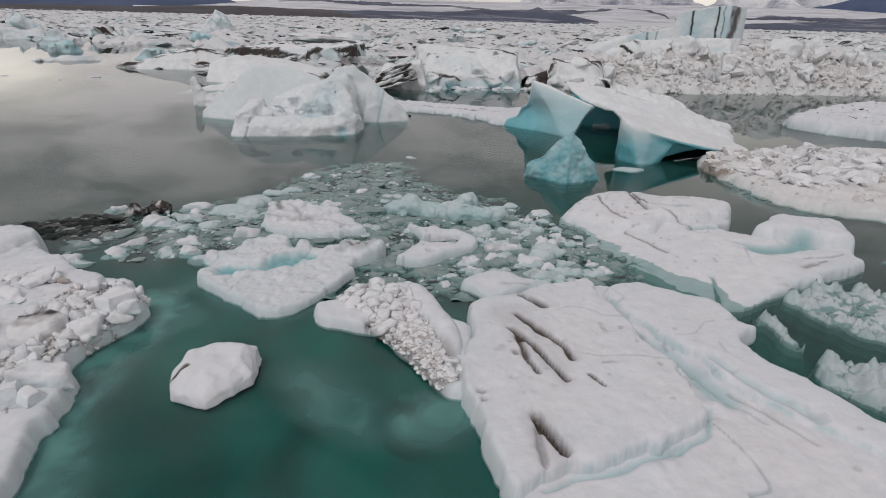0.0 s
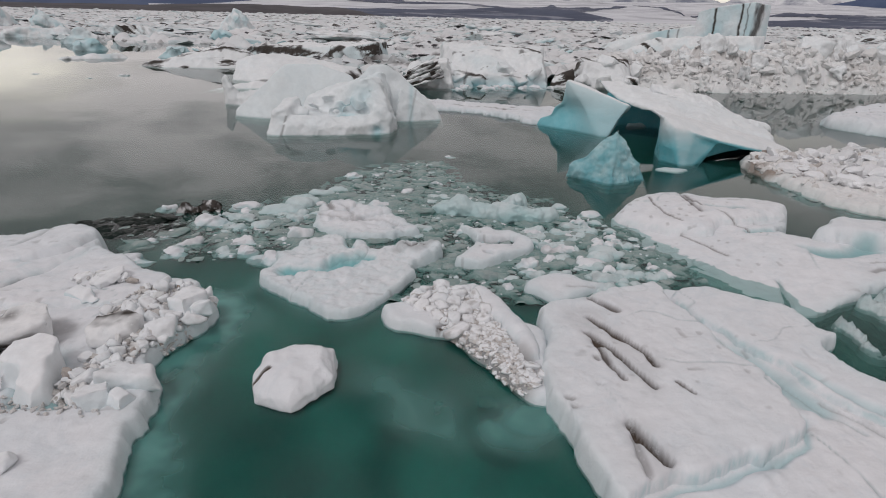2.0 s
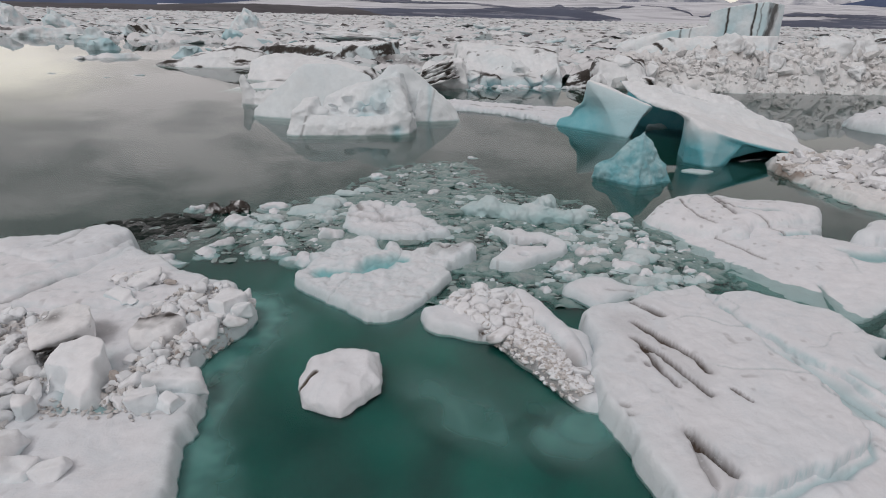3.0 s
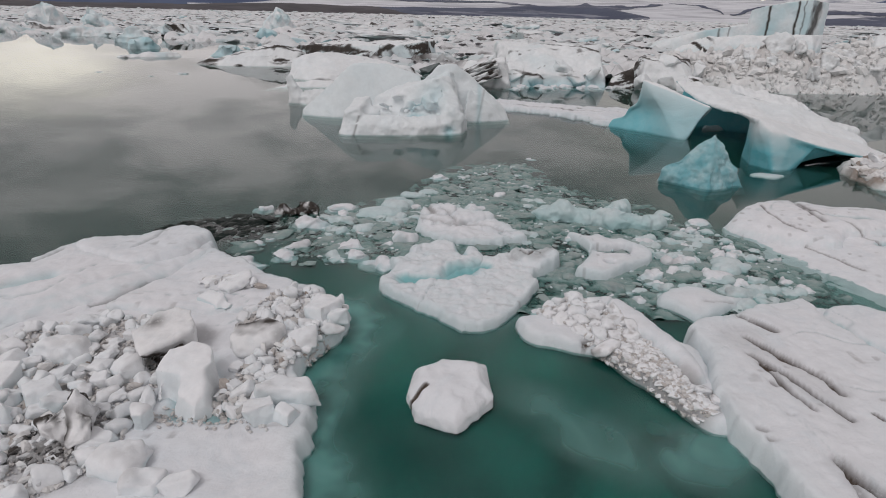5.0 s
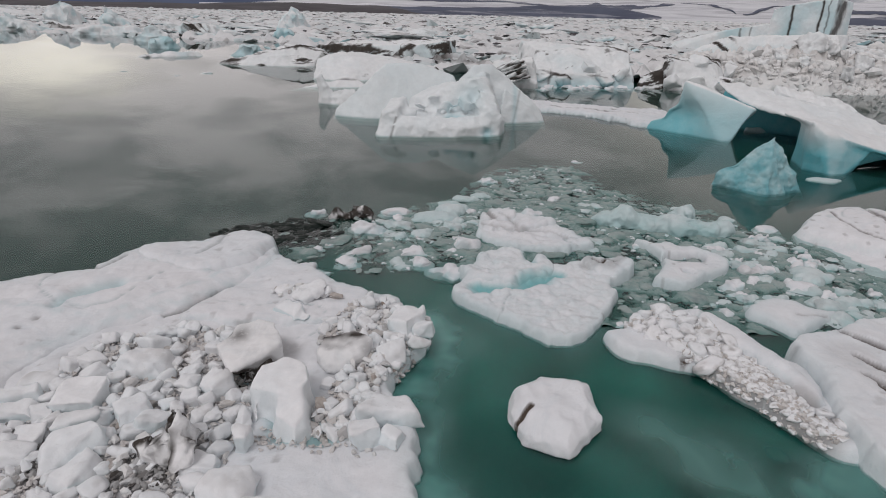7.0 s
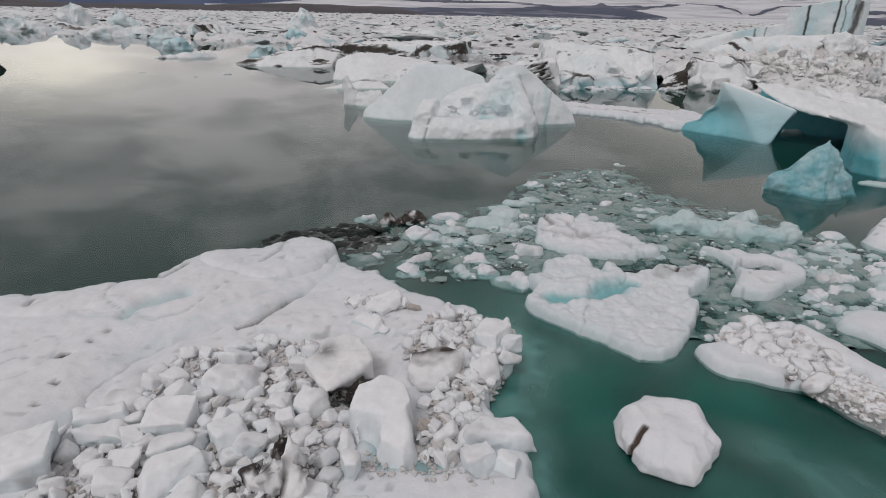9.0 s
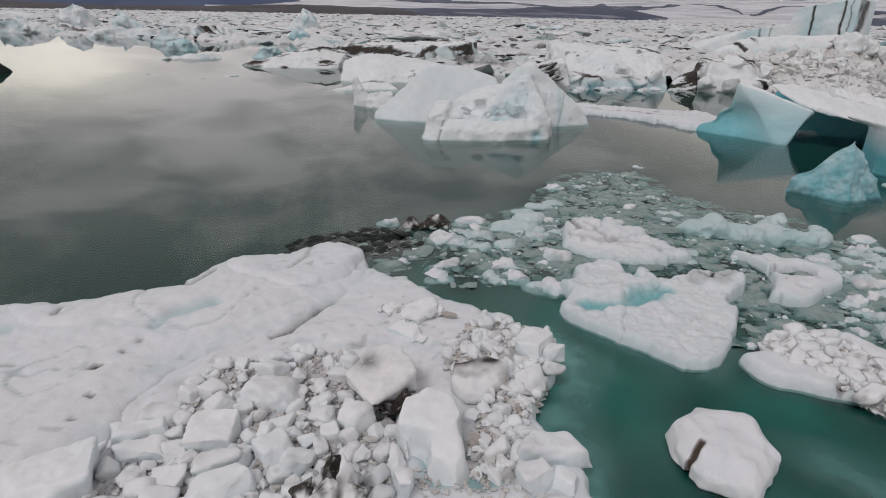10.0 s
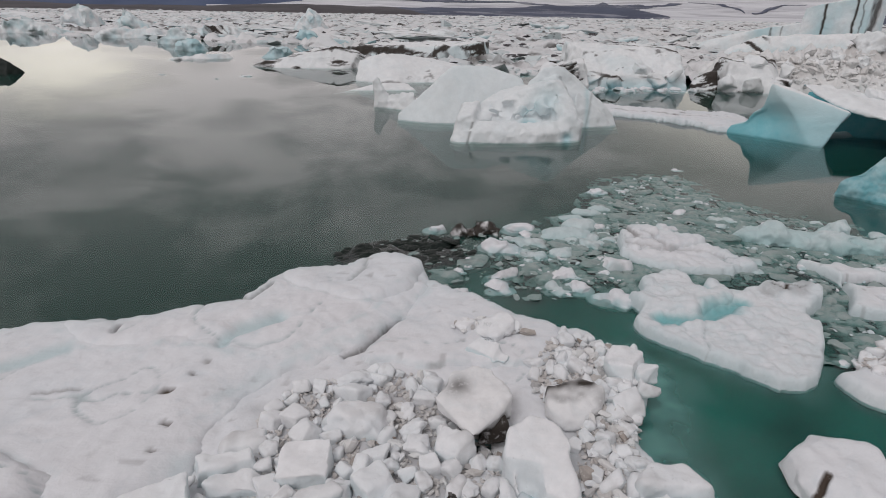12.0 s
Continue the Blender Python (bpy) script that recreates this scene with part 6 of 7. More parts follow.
berg_part("front_wing", arch_berg, [
    sheet_of([(8.32, 24.45, 2.0), (8.9, 26.6, 1.8), (9.2, 28.6, 1.75), (12.0, 28.4, 1.2), (15.6, 28.1, 0.40), (15.6, 26.3, 0.12), (14.2, 25.3, 0.34), (12.7, 24.8, 0.62), (11.2, 24.4, 0.92), (9.7, 24.1, 1.40)], 0.16),
    [(8.32, 24.45, 1.95), (8.75, 24.15, 1.6), (9.7, 24.15, 1.3), (11.0, 24.5, 0.85), (9.0, 26.6, 1.6), (11.2, 26.6, 1.0), (8.62, 24.9, -0.6), (9.25, 23.75, -0.6), (10.0, 24.3, -0.6), (10.3, 25.4, -0.6), (10.0, 27.0, -0.6), (9.0, 26.6, -0.6)],
    [(9.6, 24.3, 1.1), (11.2, 24.6, 0.8), (12.6, 25.3, 0.5), (11.6, 26.6, 0.7), (9.8, 24.6, -0.1), (10.6, 25.2, 0.0), (10.8, 26.4, 0.0)]],
    BERG, "white wing that bends down into a turquoise undercut foot", voxel=0.06, ease=14, bumps=0.06, scale=0.6, seed=36, octaves=3,
    blue=lambda co, no: np.clip(1.25 - 1.9 * np.clip(no[:, 2] + 0.1, 0, 1), 0, 1) * np.clip((1.85 - co[:, 2]) / 1.2 + 0.1 * (co[:, 0] - 8.3), 0.1, 1))
berg_part("cave_wall", arch_berg, [
    [(8.4, 34.6, -0.6), (9.8, 33.6, -0.6), (12.5, 32.0, -0.6), (15.5, 30.4, -0.6), (16.8, 31.0, -0.6), (13.5, 33.6, -0.6), (9.0, 35.2, -0.6), (8.5, 34.2, 2.15), (9.8, 33.2, 2.2), (12.5, 32.0, 1.65), (15.4, 30.3, 0.32), (13.5, 32.6, 1.5), (9.4, 34.4, 2.2)]],
    BERG, "deep blue back wall of the arch", voxel=0.10, ease=6, bumps=0.08, scale=0.5, seed=27, octaves=3, blue=lambda co, no: 1.0 + 0 * co[:, 0])
thing("ice_chunk", solid("ice_chunk", [[(9.3, 32.6, -0.3), (11.5, 33.0, -0.3), (10.5, 34.0, -0.3), (9.4, 32.6, 0.12), (9.6, 32.9, 0.22), (11, 33.3, 0.2)]], PALE, voxel=0.09, seed=3), "pale chunk of ice in the mouth of the arch", "ice chunk")

cone = solid("ice_pinnacle", [[(3.65, 21.8, -0.4), (5.1, 20.3, -0.4), (6.95, 21.2, -0.4), (6.4, 22.5, -0.4), (4.6, 22.8, -0.4), (3.8, 21.8, 0.42), (5.42, 21.6, 1.88), (5.55, 21.75, 1.90), (4.4, 21.7, 1.0), (6.5, 21.4, 0.6), (6.0, 21.6, 1.15)]],
             GLASSY, voxel=0.045, ease=3, bumps=0.12, scale=1.3, seed=8, octaves=5, blue=lambda co, no: np.clip(0.75 + 0.35 * fbm(co, 2.5, 4, 0.6) - 0.45 * np.clip(co[:, 2] - 0.9, 0, 1), 0, 1))
plate = Floe([(7.7, 22.9), (8.2, 23.3), (8.7, 23.1), (9.2, 23.0), (8.7, 22.6), (8.1, 22.65)], 0.04, edge=0.3, res=0.05, rough=0.04, seed=140, fray=0.1, wet=0.5)
plate.build("ice_chunk", PALE, "flat pale ice plate at the foot of the arch", "ice chunk")
thing("ice_pinnacle", cone, "sharp pinnacle of clear turquoise ice standing in the water", "iceberg")

# ---- the pack ice behind ----
def seams(lines, cap=1.0):
    """Ash along broken lines in space: each a list of corners, a width and a darkness."""
    def mask(co, no):
        m = np.zeros(len(co))
        wob = 1 + 0.7 * fbm(co, 0.9, 4, 0.6, 5)
        for line, width, dark in lines:
            best = np.full(len(co), 1e18)
            for p, q in zip(np.array(line[:-1], float), np.array(line[1:], float)):
                k = np.clip((co - p) @ (q - p) / ((q - p) @ (q - p)), 0, 1)
                best = np.minimum(best, ((co - p - k[:, None] * (q - p)) ** 2).sum(1))
            m = np.maximum(m, dark * np.clip(1.6 - np.sqrt(best) * wob / width, 0, 1))
        return np.clip(m, 0, cap)
    return mask


def grey_cliff(x0, x1, seed, cut=0.35):
    """Slanting grey and black streaks down a steep face."""
    def mask(co, no):
        u = co[:, 0] + 0.7 * co[:, 2] + 0.3 * fbm(co, 0.6, 3, 0.5, seed)
        streak = fbm(np.stack((u * 2.2, co[:, 1] * 0.2, co[:, 2] * 0.25), -1), 1.0, 4, 0.6, seed)
        reach = np.clip((co[:, 0] - x0) / (0.3 * (x1 - x0)), 0, 1) * (co[:, 0] < x1)
        return np.clip(0.32 + 1.1 * streak, 0, 1) * reach * np.clip((0.55 - no[:, 2]) * 4, 0, 1)
    return mask


def both(*masks):
    return lambda co, no: np.max([m(co, no) for m in masks], 0)


split_berg("smooth white ramp of ice with dark seams at its foot", [[(-20.3, 51.5, -0.5), (-17.5, 49.5, -0.5), (-10.5, 52.5, -0.5), (-7.5, 57.0, -0.5), (-18.5, 58.0, -0.5), (-20.2, 53.0, 1.7), (-18.8, 53.2, 1.95), (-15.2, 53.9, 1.65), (-11.7, 54.8, 1.2), (-9.4, 56.0, 0.9), (-17.5, 57, 2.0)],
                         [(-20.8, 45.0, -0.3), (-18.2, 44.8, -0.3), (-14, 46, -0.3), (-14.5, 48.5, -0.3), (-19, 47.0, -0.3), (-18, 46, 0.3), (-15, 47.5, 0.6)]],
             BERG, voxel=0.15, ease=3, bumps=0.14, scale=0.5, seed=11, dirt_shade=seams([([(-17.6, 50.0, 0.1), (-15.4, 50.6, 0.4), (-13.8, 51.6, 0.5)], 0.35, 1.0), ([(-16.6, 50.4, 0.9), (-14.6, 51.2, 1.0)], 0.16, 0.8), ([(-11.6, 52.6, 0.5), (-10.4, 53.6, 0.6), (-9.0, 55.2, 0.6)], 0.4, 1.0)]))
split_berg("low iceberg banded with black volcanic ash", [[(-35.0, 62.4, -0.3), (-30.7, 60.9, -0.3), (-23.4, 62.0, -0.3), (-20.5, 66, -0.3), (-30, 67, -0.3), (-32.5, 62.4, 0.55), (-30.2, 62.0, 0.9), (-27.8, 62.8, 1.5), (-25.0, 63.6, 2.05), (-22.6, 64.2, 1.6), (-27, 66, 1.9)]],
                BERG, voxel=0.13, ease=2, bumps=0.16, scale=0.6, seed=12, dirt_shade=both(seams([([(-35.0, 62.5, 0.05), (-33.0, 62.1, 0.4), (-30.6, 61.9, 0.8)], 0.3, 1.0), ([(-29.6, 62.4, 1.15), (-27.6, 62.9, 1.6), (-25.0, 63.6, 2.05), (-23.6, 64.0, 1.8)], 0.22, 1.0), ([(-28.5, 61.6, 0.6), (-25.5, 62.0, 0.8)], 0.07, 0.6)]), grey_cliff(-25.5, -20.0, 3), bands((0.05, 0.4, 1), 0.6, 0.10, 21)))
split_berg("flat grey-edged iceberg with black ash under its rim", [[(-29.5, 81.0, -0.3), (-17.6, 71.6, -0.3), (-12.5, 71.2, -0.3), (-12, 78, -0.3), (-24, 84, -0.3), (-27.8, 80.0, 1.2), (-18.0, 72.8, 1.8), (-14.5, 72.2, 2.0), (-13, 78, 2.2), (-23, 83, 1.6)],
                 [(-15.5, 71.0, -0.3), (-10.7, 71.6, -0.3), (-9.0, 72.6, -0.3), (-8.5, 77, -0.3), (-15, 77, -0.3), (-15.0, 71.6, 1.9), (-12.4, 71.6, 2.15), (-9.3, 72.4, 2.5), (-8.6, 77, 2.4), (-15, 77, 2.3)]],
              BERG, voxel=0.15, ease=2, bumps=0.16, scale=0.5, seed=13, blue=lambda co, no: np.clip(0.3 - 0.4 * no[:, 2], 0, 0.3),
              dirt_shade=both(seams([([(-28.2, 80.0, 0.9), (-22.5, 75.9, 1.1), (-18.0, 72.4, 1.2)], 0.40, 1.0), ([(-25.5, 78.6, 1.5), (-22.0, 76.4, 1.7), (-19.5, 74.6, 1.9)], 0.2, 0.8), ([(-17.6, 71.8, 0.6), (-15.2, 71.4, 1.2), (-13.4, 71.6, 1.9)], 0.2, 1.0), ([(-10.4, 71.8, 0.2), (-9.4, 72.4, 1.0), (-9.2, 72.6, 2.2)], 0.3, 0.9)]), grey_cliff(-14.8, -8.6, 7), bands((0.05, 0.4, 1), 0.7, 0.12, 22)))
pile = tagged(new("iceberg"), "tilted pile of ice plates layered with black ash", "iceberg")
for i in range(8):
    # each plate leans against the one before it
    x0, lift, turn = -5.3 + 0.14 * i, 0.02 + 0.19 * i, radians(17 + 1.2 * i)
    long, deep, thick = 4.3 - 0.22 * i - 0.3 * (i % 2), 1.5, 0.14 + 0.06 * (i % 3)
    corners = []
    for u, v, w in [(a, b, c) for a in (0, long) for b in (-deep * 0.5, deep * 0.7) for c in (0, thick)]:
        corners.append((x0 + u * math.cos(turn) - w * math.sin(turn), 48.4 + v + 0.06 * i + 0.12 * math.sin(5 * i + u), -0.25 + lift + u * math.sin(turn) + w * math.cos(turn)))
    berg_part("ice_plate", pile, [corners], BERG, voxel=0.05, ease=1, bumps=0.07, scale=1.4, seed=60 + i,
              dirt_shade=lambda co, no, i=i: np.clip((1.1 if i % 2 else 0.25) + 0.9 * fbm(co, 0.9, 3, 0.6, i) - 0.5 * np.clip(no[:, 2], 0, 1), 0, 1))
berg_part("core", pile, [[(-5.4, 49.2, -0.3), (-0.4, 48.9, -0.3), (-0.4, 51, -0.3), (-5.2, 51, -0.3), (-4.4, 49.6, 1.0), (-1.0, 49.2, 2.2), (-0.8, 50.5, 2.5), (-4, 50.5, 2.0)]], BERG, voxel=0.14, ease=2, bumps=0.25, scale=0.8, seed=14)
split_berg("flat-topped white iceberg with turquoise ice at the waterline", [[(-0.8, 50.3, -0.3), (4.0, 50.6, -0.3), (8.2, 51.2, -0.3), (9.0, 58, -0.3), (-2, 60, -0.3), (-0.6, 50.8, 1.1), (4.2, 51.0, 1.0), (7.9, 51.6, 1.2), (-0.4, 53.6, 2.9), (4.6, 54.0, 3.2), (7.8, 54.2, 2.9), (8.5, 58, 3.1), (-1.5, 59, 3.3)]] + crag(4, [(0.0, 51.0, 0.8, 1.2, 0.9), (1.9, 50.6, 0.5, 1.0, 0.7), (3.6, 51.6, 1.2, 1.5, 1.0), (5.4, 51.0, 0.6, 1.1, 0.8), (6.8, 51.6, 0.9, 1.2, 1.0)]),
              BERG, voxel=0.13, ease=2, bumps=0.16, scale=0.9, seed=15, blue=tint_low(1.0, 0.7), dirt_shade=both(seams([([(-0.5, 53.4, 2.6), (3.5, 53.8, 2.9), (7.6, 54.0, 2.7)], 0.08, 0.7), ([(0.6, 50.6, 0.2), (0.9, 51.0, 1.2), (1.6, 51.0, 0.8)], 0.10, 0.8), ([(6.0, 51.0, 0.3), (6.2, 51.3, 1.4), (6.9, 51.6, 1.6)], 0.09, 0.8)]), bands((0.1, 0.3, 1), 1.6, 0.03, 9)))
split_berg("small berg of stacked dark ash layers", [[(8.4, 51.6, -0.3), (10.6, 51.2, -0.3), (11.0, 53, -0.3), (8.6, 53.2, -0.3), (8.8, 52.0, 1.0), (10.4, 51.8, 1.5), (10.6, 53, 1.5)]],
                   BERG, voxel=0.10, ease=1, bumps=0.12, scale=0.9, seed=16, dirt_shade=bands((-0.2, 0.2, 1), 0.35, 0.22, 10, patchy=0.3))
split_berg("rounded white berg with thin curved ash lines", [[(10.8, 51.0, -0.3), (15.5, 50.2, -0.3), (17, 54, -0.3), (10.8, 55, -0.3), (11.4, 51.6, 2.3), (14.4, 51.6, 2.2), (16, 54, 2.4), (11.6, 55, 2.4)]] + crag(5, [(11.4, 51.0, 0.9, 1.2, 1.2), (13.2, 50.8, 0.6, 1.2, 0.9), (15.0, 50.8, 0.8, 1.3, 1.1), (13.6, 52.2, 2.4, 1.4, 0.8), (16.2, 52.6, 1.4, 1.3, 1.3)]),
                 BERG, voxel=0.12, ease=2, bumps=0.13, scale=0.8, seed=17, dirt_shade=bands((0.5, 0.2, 1), 0.7, 0.16, 11))

def upright_seams(co, no):
    """Three black ash seams that stand upright in the sheer face, and a faint pair further along it."""
    u = co @ np.array((0.78, -0.62, 0.0)) + 0.25 * fbm(co, 0.5, 3, 0.5, 3)
    m = 0.0
    for at, width, dark in ((-29.6, 0.30, 1.0), (-25.2, 0.26, 1.0), (-24.2, 0.12, 0.7), (-22.9, 0.45, 0.9), (-36.6, 0.18, 0.7), (-35.2, 0.15, 0.6)):
        m = np.maximum(m, dark * np.clip(1.5 - np.abs(u - at) / (0.72 * width), 0, 1))
    return m * np.clip(1.2 - np.clip(no[:, 2], 0, 1) * 1.2, 0.25, 1)


split_berg("tall sheer pale-blue iceberg with upright black ash seams", [[(45.2, 109.5, -0.5), (52.4, 103.0, -0.5), (58.0, 108.0, -0.5), (52.0, 116.0, -0.5), (45.2, 109.6, 7.4), (47.2, 107.7, 8.1), (52.2, 103.3, 9.1), (57.5, 108, 8.8), (51.5, 115, 7.8)],
                              [(29.0, 114.5, -0.5), (45.5, 109.0, -0.5), (49, 115, -0.5), (36, 119, -0.5), (31.0, 114.5, 1.6), (36.3, 113.0, 3.0), (40.5, 111.0, 4.2), (45.5, 109.5, 5.0), (47, 114, 5.0)]],
                  BERG, voxel=0.16, ease=1, bumps=0.12, scale=0.45, seed=18, blue=lambda co, no: np.clip(0.16 + 0.25 * fbm(co, 0.25, 3) - 0.5 * np.clip(no[:, 2] - 0.5, 0, 1), 0, 1), dirt_shade=upright_seams)
split_berg("long white iceberg with a brown-stained hollow end", [[(28.5, 99.5, -0.4), (34.5, 97.6, -0.4), (47.5, 91.0, -0.4), (52, 97, -0.4), (32, 104, -0.4), (30.0, 100.0, 1.2), (34.1, 98.4, 3.0), (40, 96.5, 3.1), (47.4, 92.3, 3.9), (51, 96, 3.8), (36, 102, 3.0)]],
                   BERG, voxel=0.2, ease=2, bumps=0.2, scale=0.4, seed=19, blue=tint_low(2.2, 0.6), dirt_shade=bands((1, 0.5, 0.6), 1.0, 0.3, 19, wave=0.3, patchy=0.4, where=lambda co: np.clip(2.2 - np.abs(co[:, 0] - 33.2), 0, 1)))

rubble_bank = Floe([(12.5, 54.5), (16, 52.0), (20, 51.2), (25, 51.6), (30, 52.2), (36, 52.0), (42, 53.0), (50, 54), (60, 60), (58, 76), (40, 80), (24, 76), (14, 66)],
                   1.3, edge=4.5, res=0.3, rough=0.4, seed=130, fray=0.45, wet=0.1, scale=1.6, lump=0.9,
                   humps=[(24.5, 56, 3.0, 1.6), (31.5, 55, 2.6, 1.5), (33.5, 56.5, 3.5, 1.2), (41, 58, 4, 1.2)],
                   grooves=[([(18, 54), (24, 55), (28, 54.5)], 1.8, 0.0, 0.35, 0.0), ([(36, 53.5), (42, 54.5)], 1.0, 0.0, 0.35, 0.0)])
rubble_bank.build("rubble_bank", DIRTY, "long bank of dirty brown and white ice rubble", "ice rubble")
heap = fill([(13, 54.5), (20, 51.8), (30, 52.6), (42, 53.6), (52, 57), (44, 62), (30, 60), (16, 60)], 2400, rng, 0.12, 0.95, 2.4)
thing("ice_rubble", scatter_mesh("ice_rubble", rng, strewn(heap, rubble_bank, 0.0, 0.1), DIRTY, level=2, squash=0.75, tilt=1.0, dirt_shade=0.25, kinds=20), "heaped dirty ice blocks on the bank", "ice rubble", kind="stuff")
tower_kinds = block_kinds("ice_boulder", 6, BERG, "large angular ice boulder on the rubble bank", "ice block", "boulders on the rubble bank", 76, dirt_shade=0.35, squash=(1.1, 1.0, 1.1), worn=0.22, level=4, melted=2)
lay(tower_kinds, rng, [(24.0, 55.0, 2.0), (25.4, 54.6, 1.5), (28.0, 53.6, 1.4), (31.8, 53.2, 1.6), (33.4, 55.0, 2.6), (29.8, 55.2, 1.7), (26.5, 53.0, 1.2), (36.5, 56, 2.0), (21.5, 55.0, 1.3), (38.5, 57.5, 2.4), (34.8, 52.8, 1.1), (19.5, 54.0, 1.2), (22.8, 53.6, 1.1), (30.4, 53.6, 1.2), (40.5, 55.5, 1.6), (43, 56.5, 1.5)], rubble_bank, sink=0.28, lean=18)
foot = fill([(13, 53.6), (20, 51.0), (30, 51.6), (42, 52.6), (44, 54.0), (30, 53.4), (14, 55)], 900, rng, 0.12, 0.7, 2.2)
thing("ice_grit", scatter_mesh("ice_grit", rng, strewn(foot, rubble_bank, 0.0), DIRTY, level=1, squash=0.8, tilt=1.0, dirt_shade=0.3), "crushed dirty ice along the foot of the bank", "crushed ice", kind="stuff")

float_on(chunk_kinds, rng, [(2.0, 50.2, 1.3), (3.4, 50.0, 1.0), (4.6, 50.3, 1.5), (6.0, 50.4, 1.2), (7.2, 50.3, 1.4), (8.0, 50.6, 0.9), (0.6, 49.8, 1.2), (2.6, 48.8, 1.6), (-0.2, 48.4, 1.0)])

# bergs of the western bay
bay = [("pale turquoise mound of ice in the bay", [[(-53.5, 81.5, -0.3), (-50.0, 81.8, -0.3), (-48.5, 84.0, -0.3), (-52.0, 85.0, -0.3), (-51.4, 82.6, 1.9), (-50.3, 83.0, 2.0)]], 0.35, None),
       ("long low white floe edged with dark ice", [[(-46.5, 66.8, -0.3), (-43, 68.2, -0.3), (-39.4, 71.4, -0.3), (-42, 73, -0.3), (-45.0, 67.8, 0.35), (-40.5, 71.6, 0.7)]], 0.05, None),
       ("turquoise rounded berg beside the banded floe", [[(-37.5, 72.4, -0.3), (-35.0, 73.2, -0.3), (-32.8, 75.0, -0.3), (-36, 76.5, -0.3), (-35.4, 73.9, 1.6), (-33.8, 74.6, 1.3)]], 0.35, None),
       ("grey berg striped with black ash", [[(-65, 112.5, -0.3), (-58.5, 115.2, -0.3), (-54.5, 118, -0.3), (-58, 123, -0.3), (-64, 118, -0.3), (-64.0, 113.4, 2.6), (-60.6, 115.6, 3.0), (-55.5, 118.6, 1.2)]], 0.1, both(grey_cliff(-66, -54, 5), bands((0.6, 0.2, 1), 1.2, 0.2, 5))),
       ("white berg leaning out over the bay", [[(-64, 95, -0.3), (-60.5, 96, -0.3), (-57, 99, -0.3), (-62, 101, -0.3), (-61, 96.8, 2.9), (-60, 98, 2.6), (-63, 96.5, 1.0)]], 0.2, None),
       ("sharp white fin of ice", [[(-101, 143, -0.3), (-94, 145, -0.3), (-95, 150, -0.3), (-99.2, 144.0, 6.2), (-97.6, 144.8, 4.4), (-94.6, 146, 1.6)]], 0.2, None),
       ("deep green block of clear ice", [[(-44.6, 110.0, -0.3), (-41.0, 110.6, -0.3), (-40.6, 114, -0.3), (-44, 114, -0.3), (-44.0, 110.6, 2.3), (-41.6, 111.2, 2.3)]], 0.45, None),
       ("jagged white berg above the pack ice", [[(-62, 160, -0.3), (-54, 161.5, -0.3), (-53, 168, -0.3), (-61, 168, -0.3), (-57.6, 162, 7.2), (-56.2, 163, 6.0), (-60, 162, 4)]], 0.15, None),
       ("peaked white berg standing above the pack", [[(-122, 150, -0.3), (-112, 153, -0.3), (-113, 160, -0.3), (-121, 158, -0.3), (-116, 152, 7.0), (-114.6, 153, 6.0), (-119.4, 151, 4.4)]], 0.1, None),
       ("broad white berg with a blue foot", [[(-112, 118, -0.3), (-100, 121, -0.3), (-98, 126, -0.3), (-110, 125, -0.3), (-108, 119.6, 3.4), (-103, 121, 2.2), (-111, 119.5, 1.6)]], 0.12, None),
       ("white flat berg at the edge of the bay", [[(-84, 108, -0.3), (-74, 113, -0.3), (-72, 119, -0.3), (-83, 116, -0.3), (-82, 110, 1.4), (-74.5, 114.5, 1.8)]], 0.1, None)]
for i, (label, hulls, clear, seams) in enumerate(bay):
    # knock the peaks down and heap broken blocks round them
    pick = np.random.default_rng(300 + i)
    tops = [p for p in hulls[0] if p[2] > 0]
    hulls = [[(x, y, min(z, 2.0 + 0.85 * (z - 2.0)) if z > 2 else z) for x, y, z in hulls[0]]]
    hulls += crag(310 + i, [(x + pick.normal() * 0.8, y - abs(pick.normal()) * 0.6, z * pick.uniform(0.2, 0.6), 0.6 + 0.22 * z, 0.4 + 0.22 * z) for x, y, z in tops * 2])
    mesh = solid("iceberg", hulls, BERG, voxel=0.22, ease=2, bumps=0.32, scale=0.5, seed=30 + i, blue=lambda co, no, c=clear: np.clip(c + 0.25 * fbm(co, 0.6, 3), 0, 1), dirt_shade=seams)
    thing("iceberg", mesh, label, "iceberg")
skerry = solid("ash_berg", [[(-54.5, 50.0, -0.3), (-51.0, 49.6, -0.3), (-49.7, 51.0, -0.3), (-52, 53, -0.3), (-53.0, 50.8, 1.35), (-51.2, 50.4, 1.2)]], ASH, voxel=0.12, ease=4, bumps=0.15, scale=0.8, seed=50)
thing("ash_berg", skerry, "low black ash-covered berg in open water", "iceberg")
for x, y, s in ((-30.5, 52.5, 1.3), (-32.0, 50.0, 0.6), (-38.0, 52.0, 0.6), (-1.0, 24.3, 0.4)):
    float_on(chunk_kinds, rng, [(x, y, s)], 0.5)

# ---- the crowded far ice ----
def shore_of_ice(x):
    """How far out open water reaches, by x."""
    return np.interp(x, [-700, -140, -95, -66, -48, -30, -24, -8, 8, 60, 120, 700], [150, 135, 118, 108, 104, 98, 72, 62, 58, 78, 80, 90])


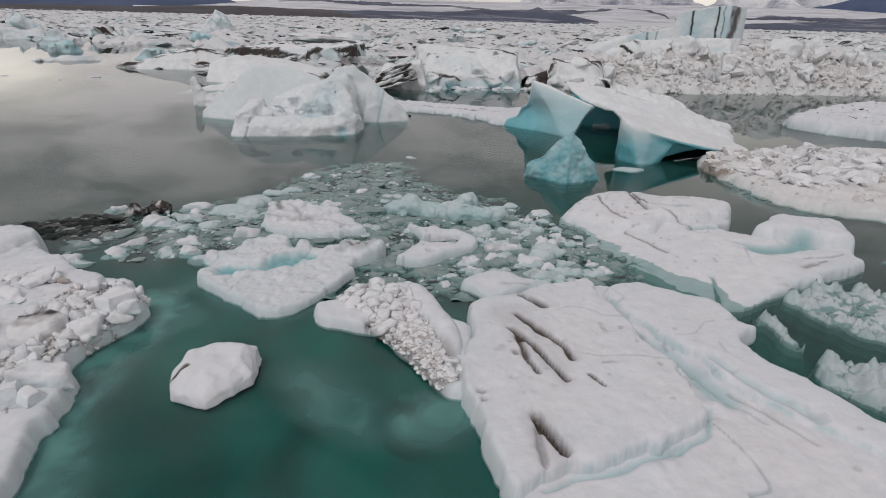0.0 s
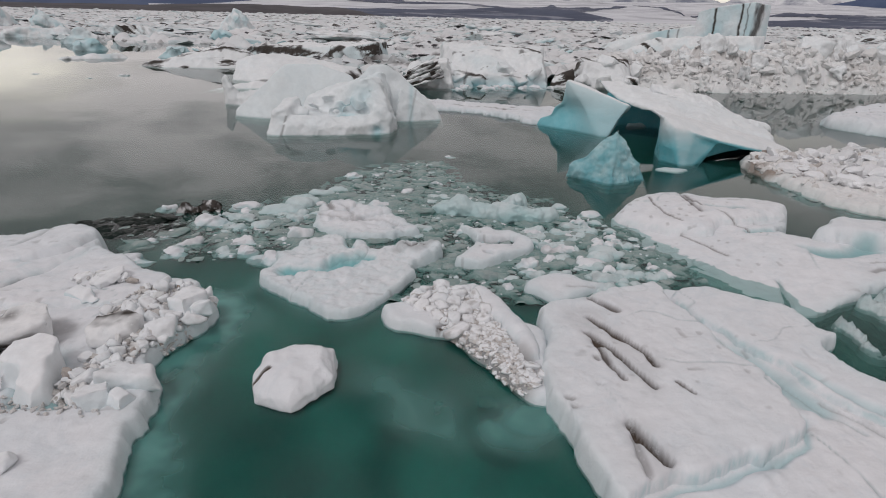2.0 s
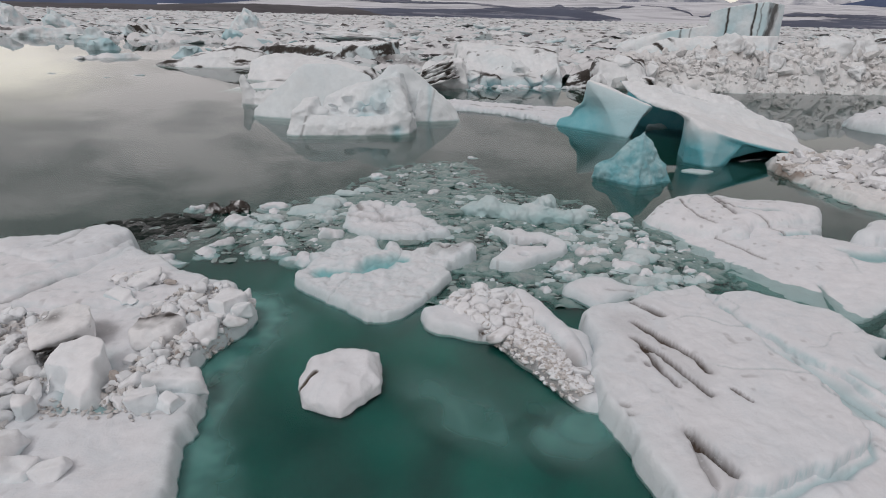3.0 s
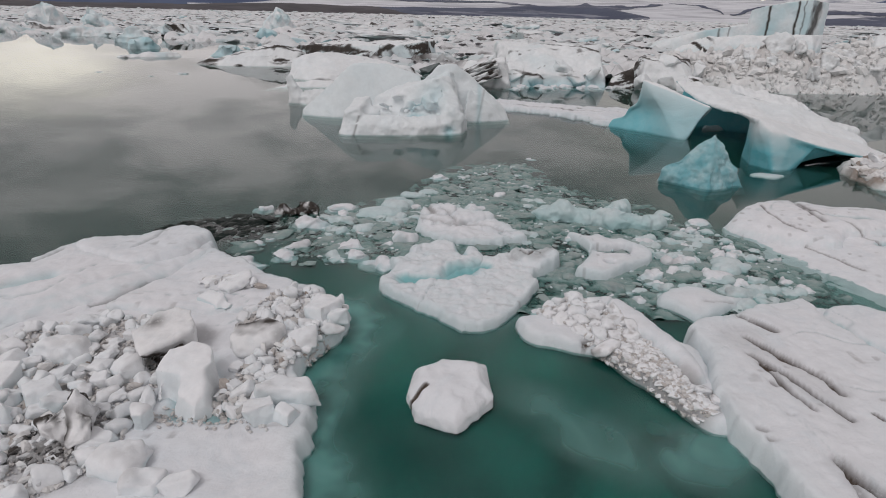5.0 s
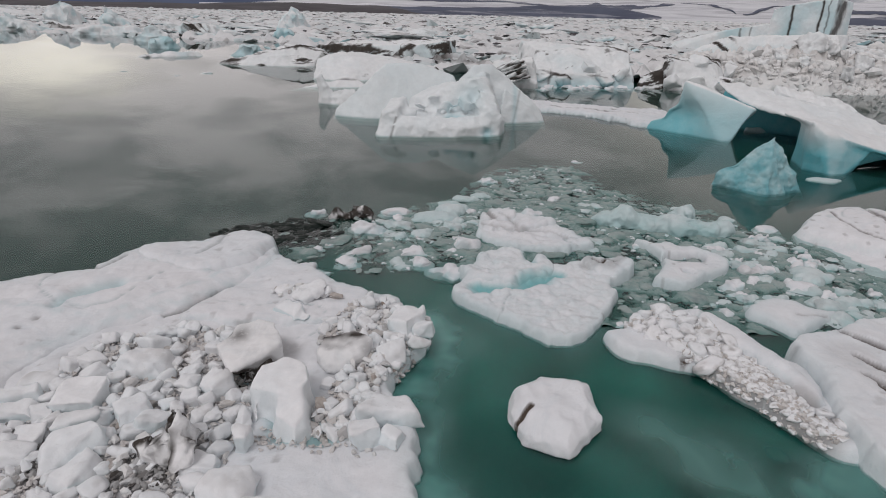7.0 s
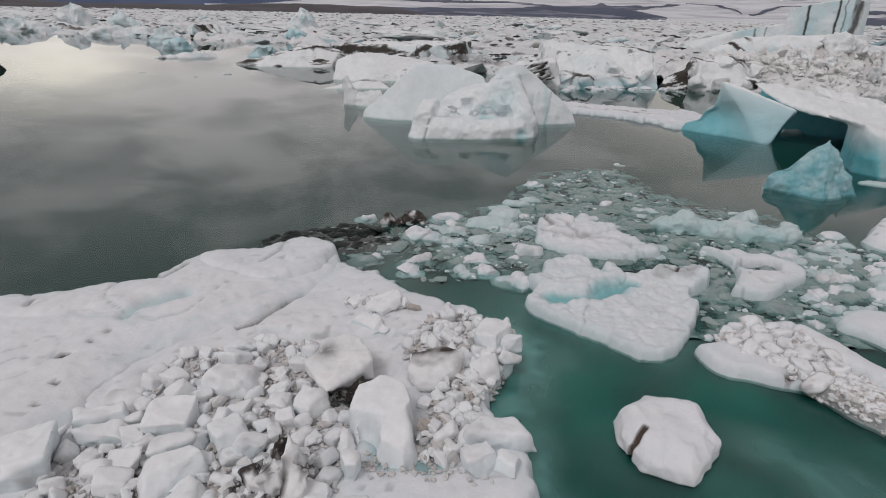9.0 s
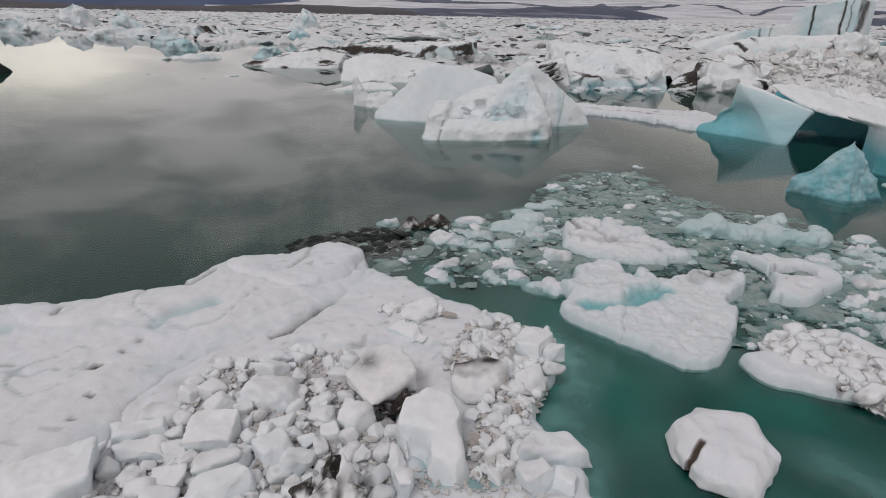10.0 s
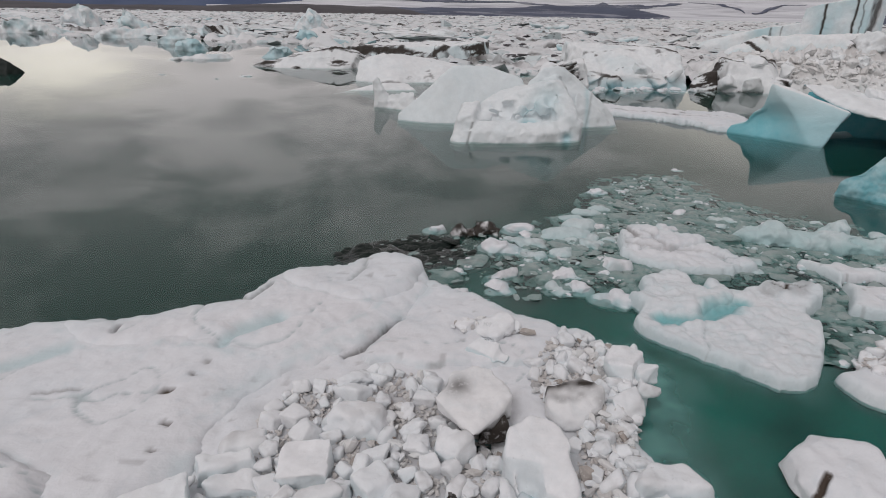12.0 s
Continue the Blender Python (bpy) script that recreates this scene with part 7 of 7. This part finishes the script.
rows = np.concatenate((np.arange(56, 150, 0.9), np.geomspace(150, 930, 170)))
across = np.linspace(-1.35, 1.35, 420)
px, py = across[None, :] * rows[:, None] * 0.9, np.repeat(rows[:, None], len(across), 1)
depth = py - shore_of_ice(px) + 6 * fbm(flat(px, py), 0.12, 4, 0.5, 2)
broken = np.abs(fbm(flat(px, py), 0.22, 4, 0.6, 4)) + 0.35 * fbm(flat(px, py), 0.05, 3, 0.5, 5)
pz = np.where(depth > 0, 1.3 * (broken - 0.30), -0.3)
pz = pz + np.where(depth > 0, 0.55 * np.abs(fbm(flat(px, py), 0.9, 2, 0.5, 6)), 0)
pack, keep = grid_mesh("pack_ice", px, py, pz, FAR, -0.1)
# random dark streaks; they stand in for shaded undersides as well as ash
seams = np.clip(fbm(flat(px, py) * np.array((0.35, 1, 1)), 0.35, 4, 0.6, 7) * 2.4 - 1.0, 0, 1.0)
put_masks(pack, (0.35 * np.clip(fbm(flat(px, py), 0.2, 3, 0.5, 8), 0, 1)).ravel()[keep], seams.ravel()[keep])
thing("pack_ice", pack, "crowded field of broken brash and floes reaching to the shore", "pack ice", kind="stuff")

far_kinds = []
for i in range(12):
    mesh = lump_mesh("iceberg", rng, BERG, dirt_shade=0.3, blue=0.6 if i % 4 == 1 else 0.2, level=4, planes=int(rng.integers(7, 11)), sharp=40, rough=0.10, squash=(1.8, 1.0, 0.5))
    if i % 3 != 1:
        at = np.array([v.co[:] for v in mesh.vertices])
        soil = bands(rng.normal(size=3) * (0.5, 0.5, 1), 0.22, 0.05, i, wave=0.06, patchy=0.9)(at, at)
        mesh.attributes["dirt_shade"].data.foreach_set("value", np.clip(soil, 0, 1).astype(np.float32))
    far_kinds.append(thing("iceberg", mesh, "broken white iceberg in the crowded pack ice", "iceberg", "bergs in the pack ice"))
spots = []
while len(spots) < 150:
    y = 64 * (4.5 ** rng.uniform(0, 1) ** 1.2)
    x = rng.uniform(-1.0, 1.0) * y
    if y > shore_of_ice(x) + 2 and not (0.27 < x / y < 0.56 and y < 126) and not (14 < x < 60 and y < 80) and not (-27 < x < -6 and y < 78) and not (27 < x < 53 and y < 106):
        spots.append((x, y, rng.uniform(0.8, 2.2) + 2.0 * rng.uniform(0, 1) ** 5 + y * 0.004))
lay(far_kinds, rng, spots, None, sink=0.20, lean=14)
plates = []
while len(plates) < 112:
    y = 72 * (4.2 ** rng.uniform(0, 1))
    x = rng.uniform(-0.95, 0.9) * y
    if y > shore_of_ice(x) + 5 and not (0.2 < x / y < 0.56 and y < 126) and not (-27 < x < -6 and y < 86):
        plates.append((x, y, rng.uniform(2.0, 4.5) + y * 0.012))
float_on(far_kinds, rng, plates, 0.22, 0.03)
crowd = []
while len(crowd) < 6000:
    y = 60 * (14.5 ** rng.uniform(0, 1))
    x = rng.uniform(-1.15, 1.15) * y
    if y > shore_of_ice(x) - 1:
        crowd.append((x, y, 0.1, rng.uniform(0.3, 1.5) * (0.6 + y * 0.004) + 3.5 * rng.uniform(0, 1) ** 9))
thing("brash_ice", scatter_mesh("brash_ice", rng, crowd, FAR, level=1, squash=0.34, tilt=0.6, blue=0.5, dirt_shade=0.3, kinds=24, planes=7), "countless small bergs and blocks in the far pack ice", "pack ice", kind="stuff")
# thin dark flat pieces scattered over the pack
streaks = []
while len(streaks) < 900:
    y = 66 * (10.0 ** rng.uniform(0, 1))
    x = rng.uniform(-1.1, 1.1) * y
    if y > shore_of_ice(x) + 1:
        streaks.append((x, y, 0.35 + 0.4 * rng.uniform(0, 1), rng.uniform(0.5, 1.6) * (0.7 + y * 0.004)))
thing("dark_streaks", scatter_mesh("dark_streaks", rng, streaks, MORAINE, level=1, squash=0.16, tilt=0.4, kinds=16, planes=7), "thin dark streaks among the far pack ice", "dark ice", kind="stuff")
for kinds in (big_kinds, small_kinds, bit_kinds, chunk_kinds, tower_kinds, far_kinds, wet_kinds, grey_kinds):
    drop_unused(kinds)
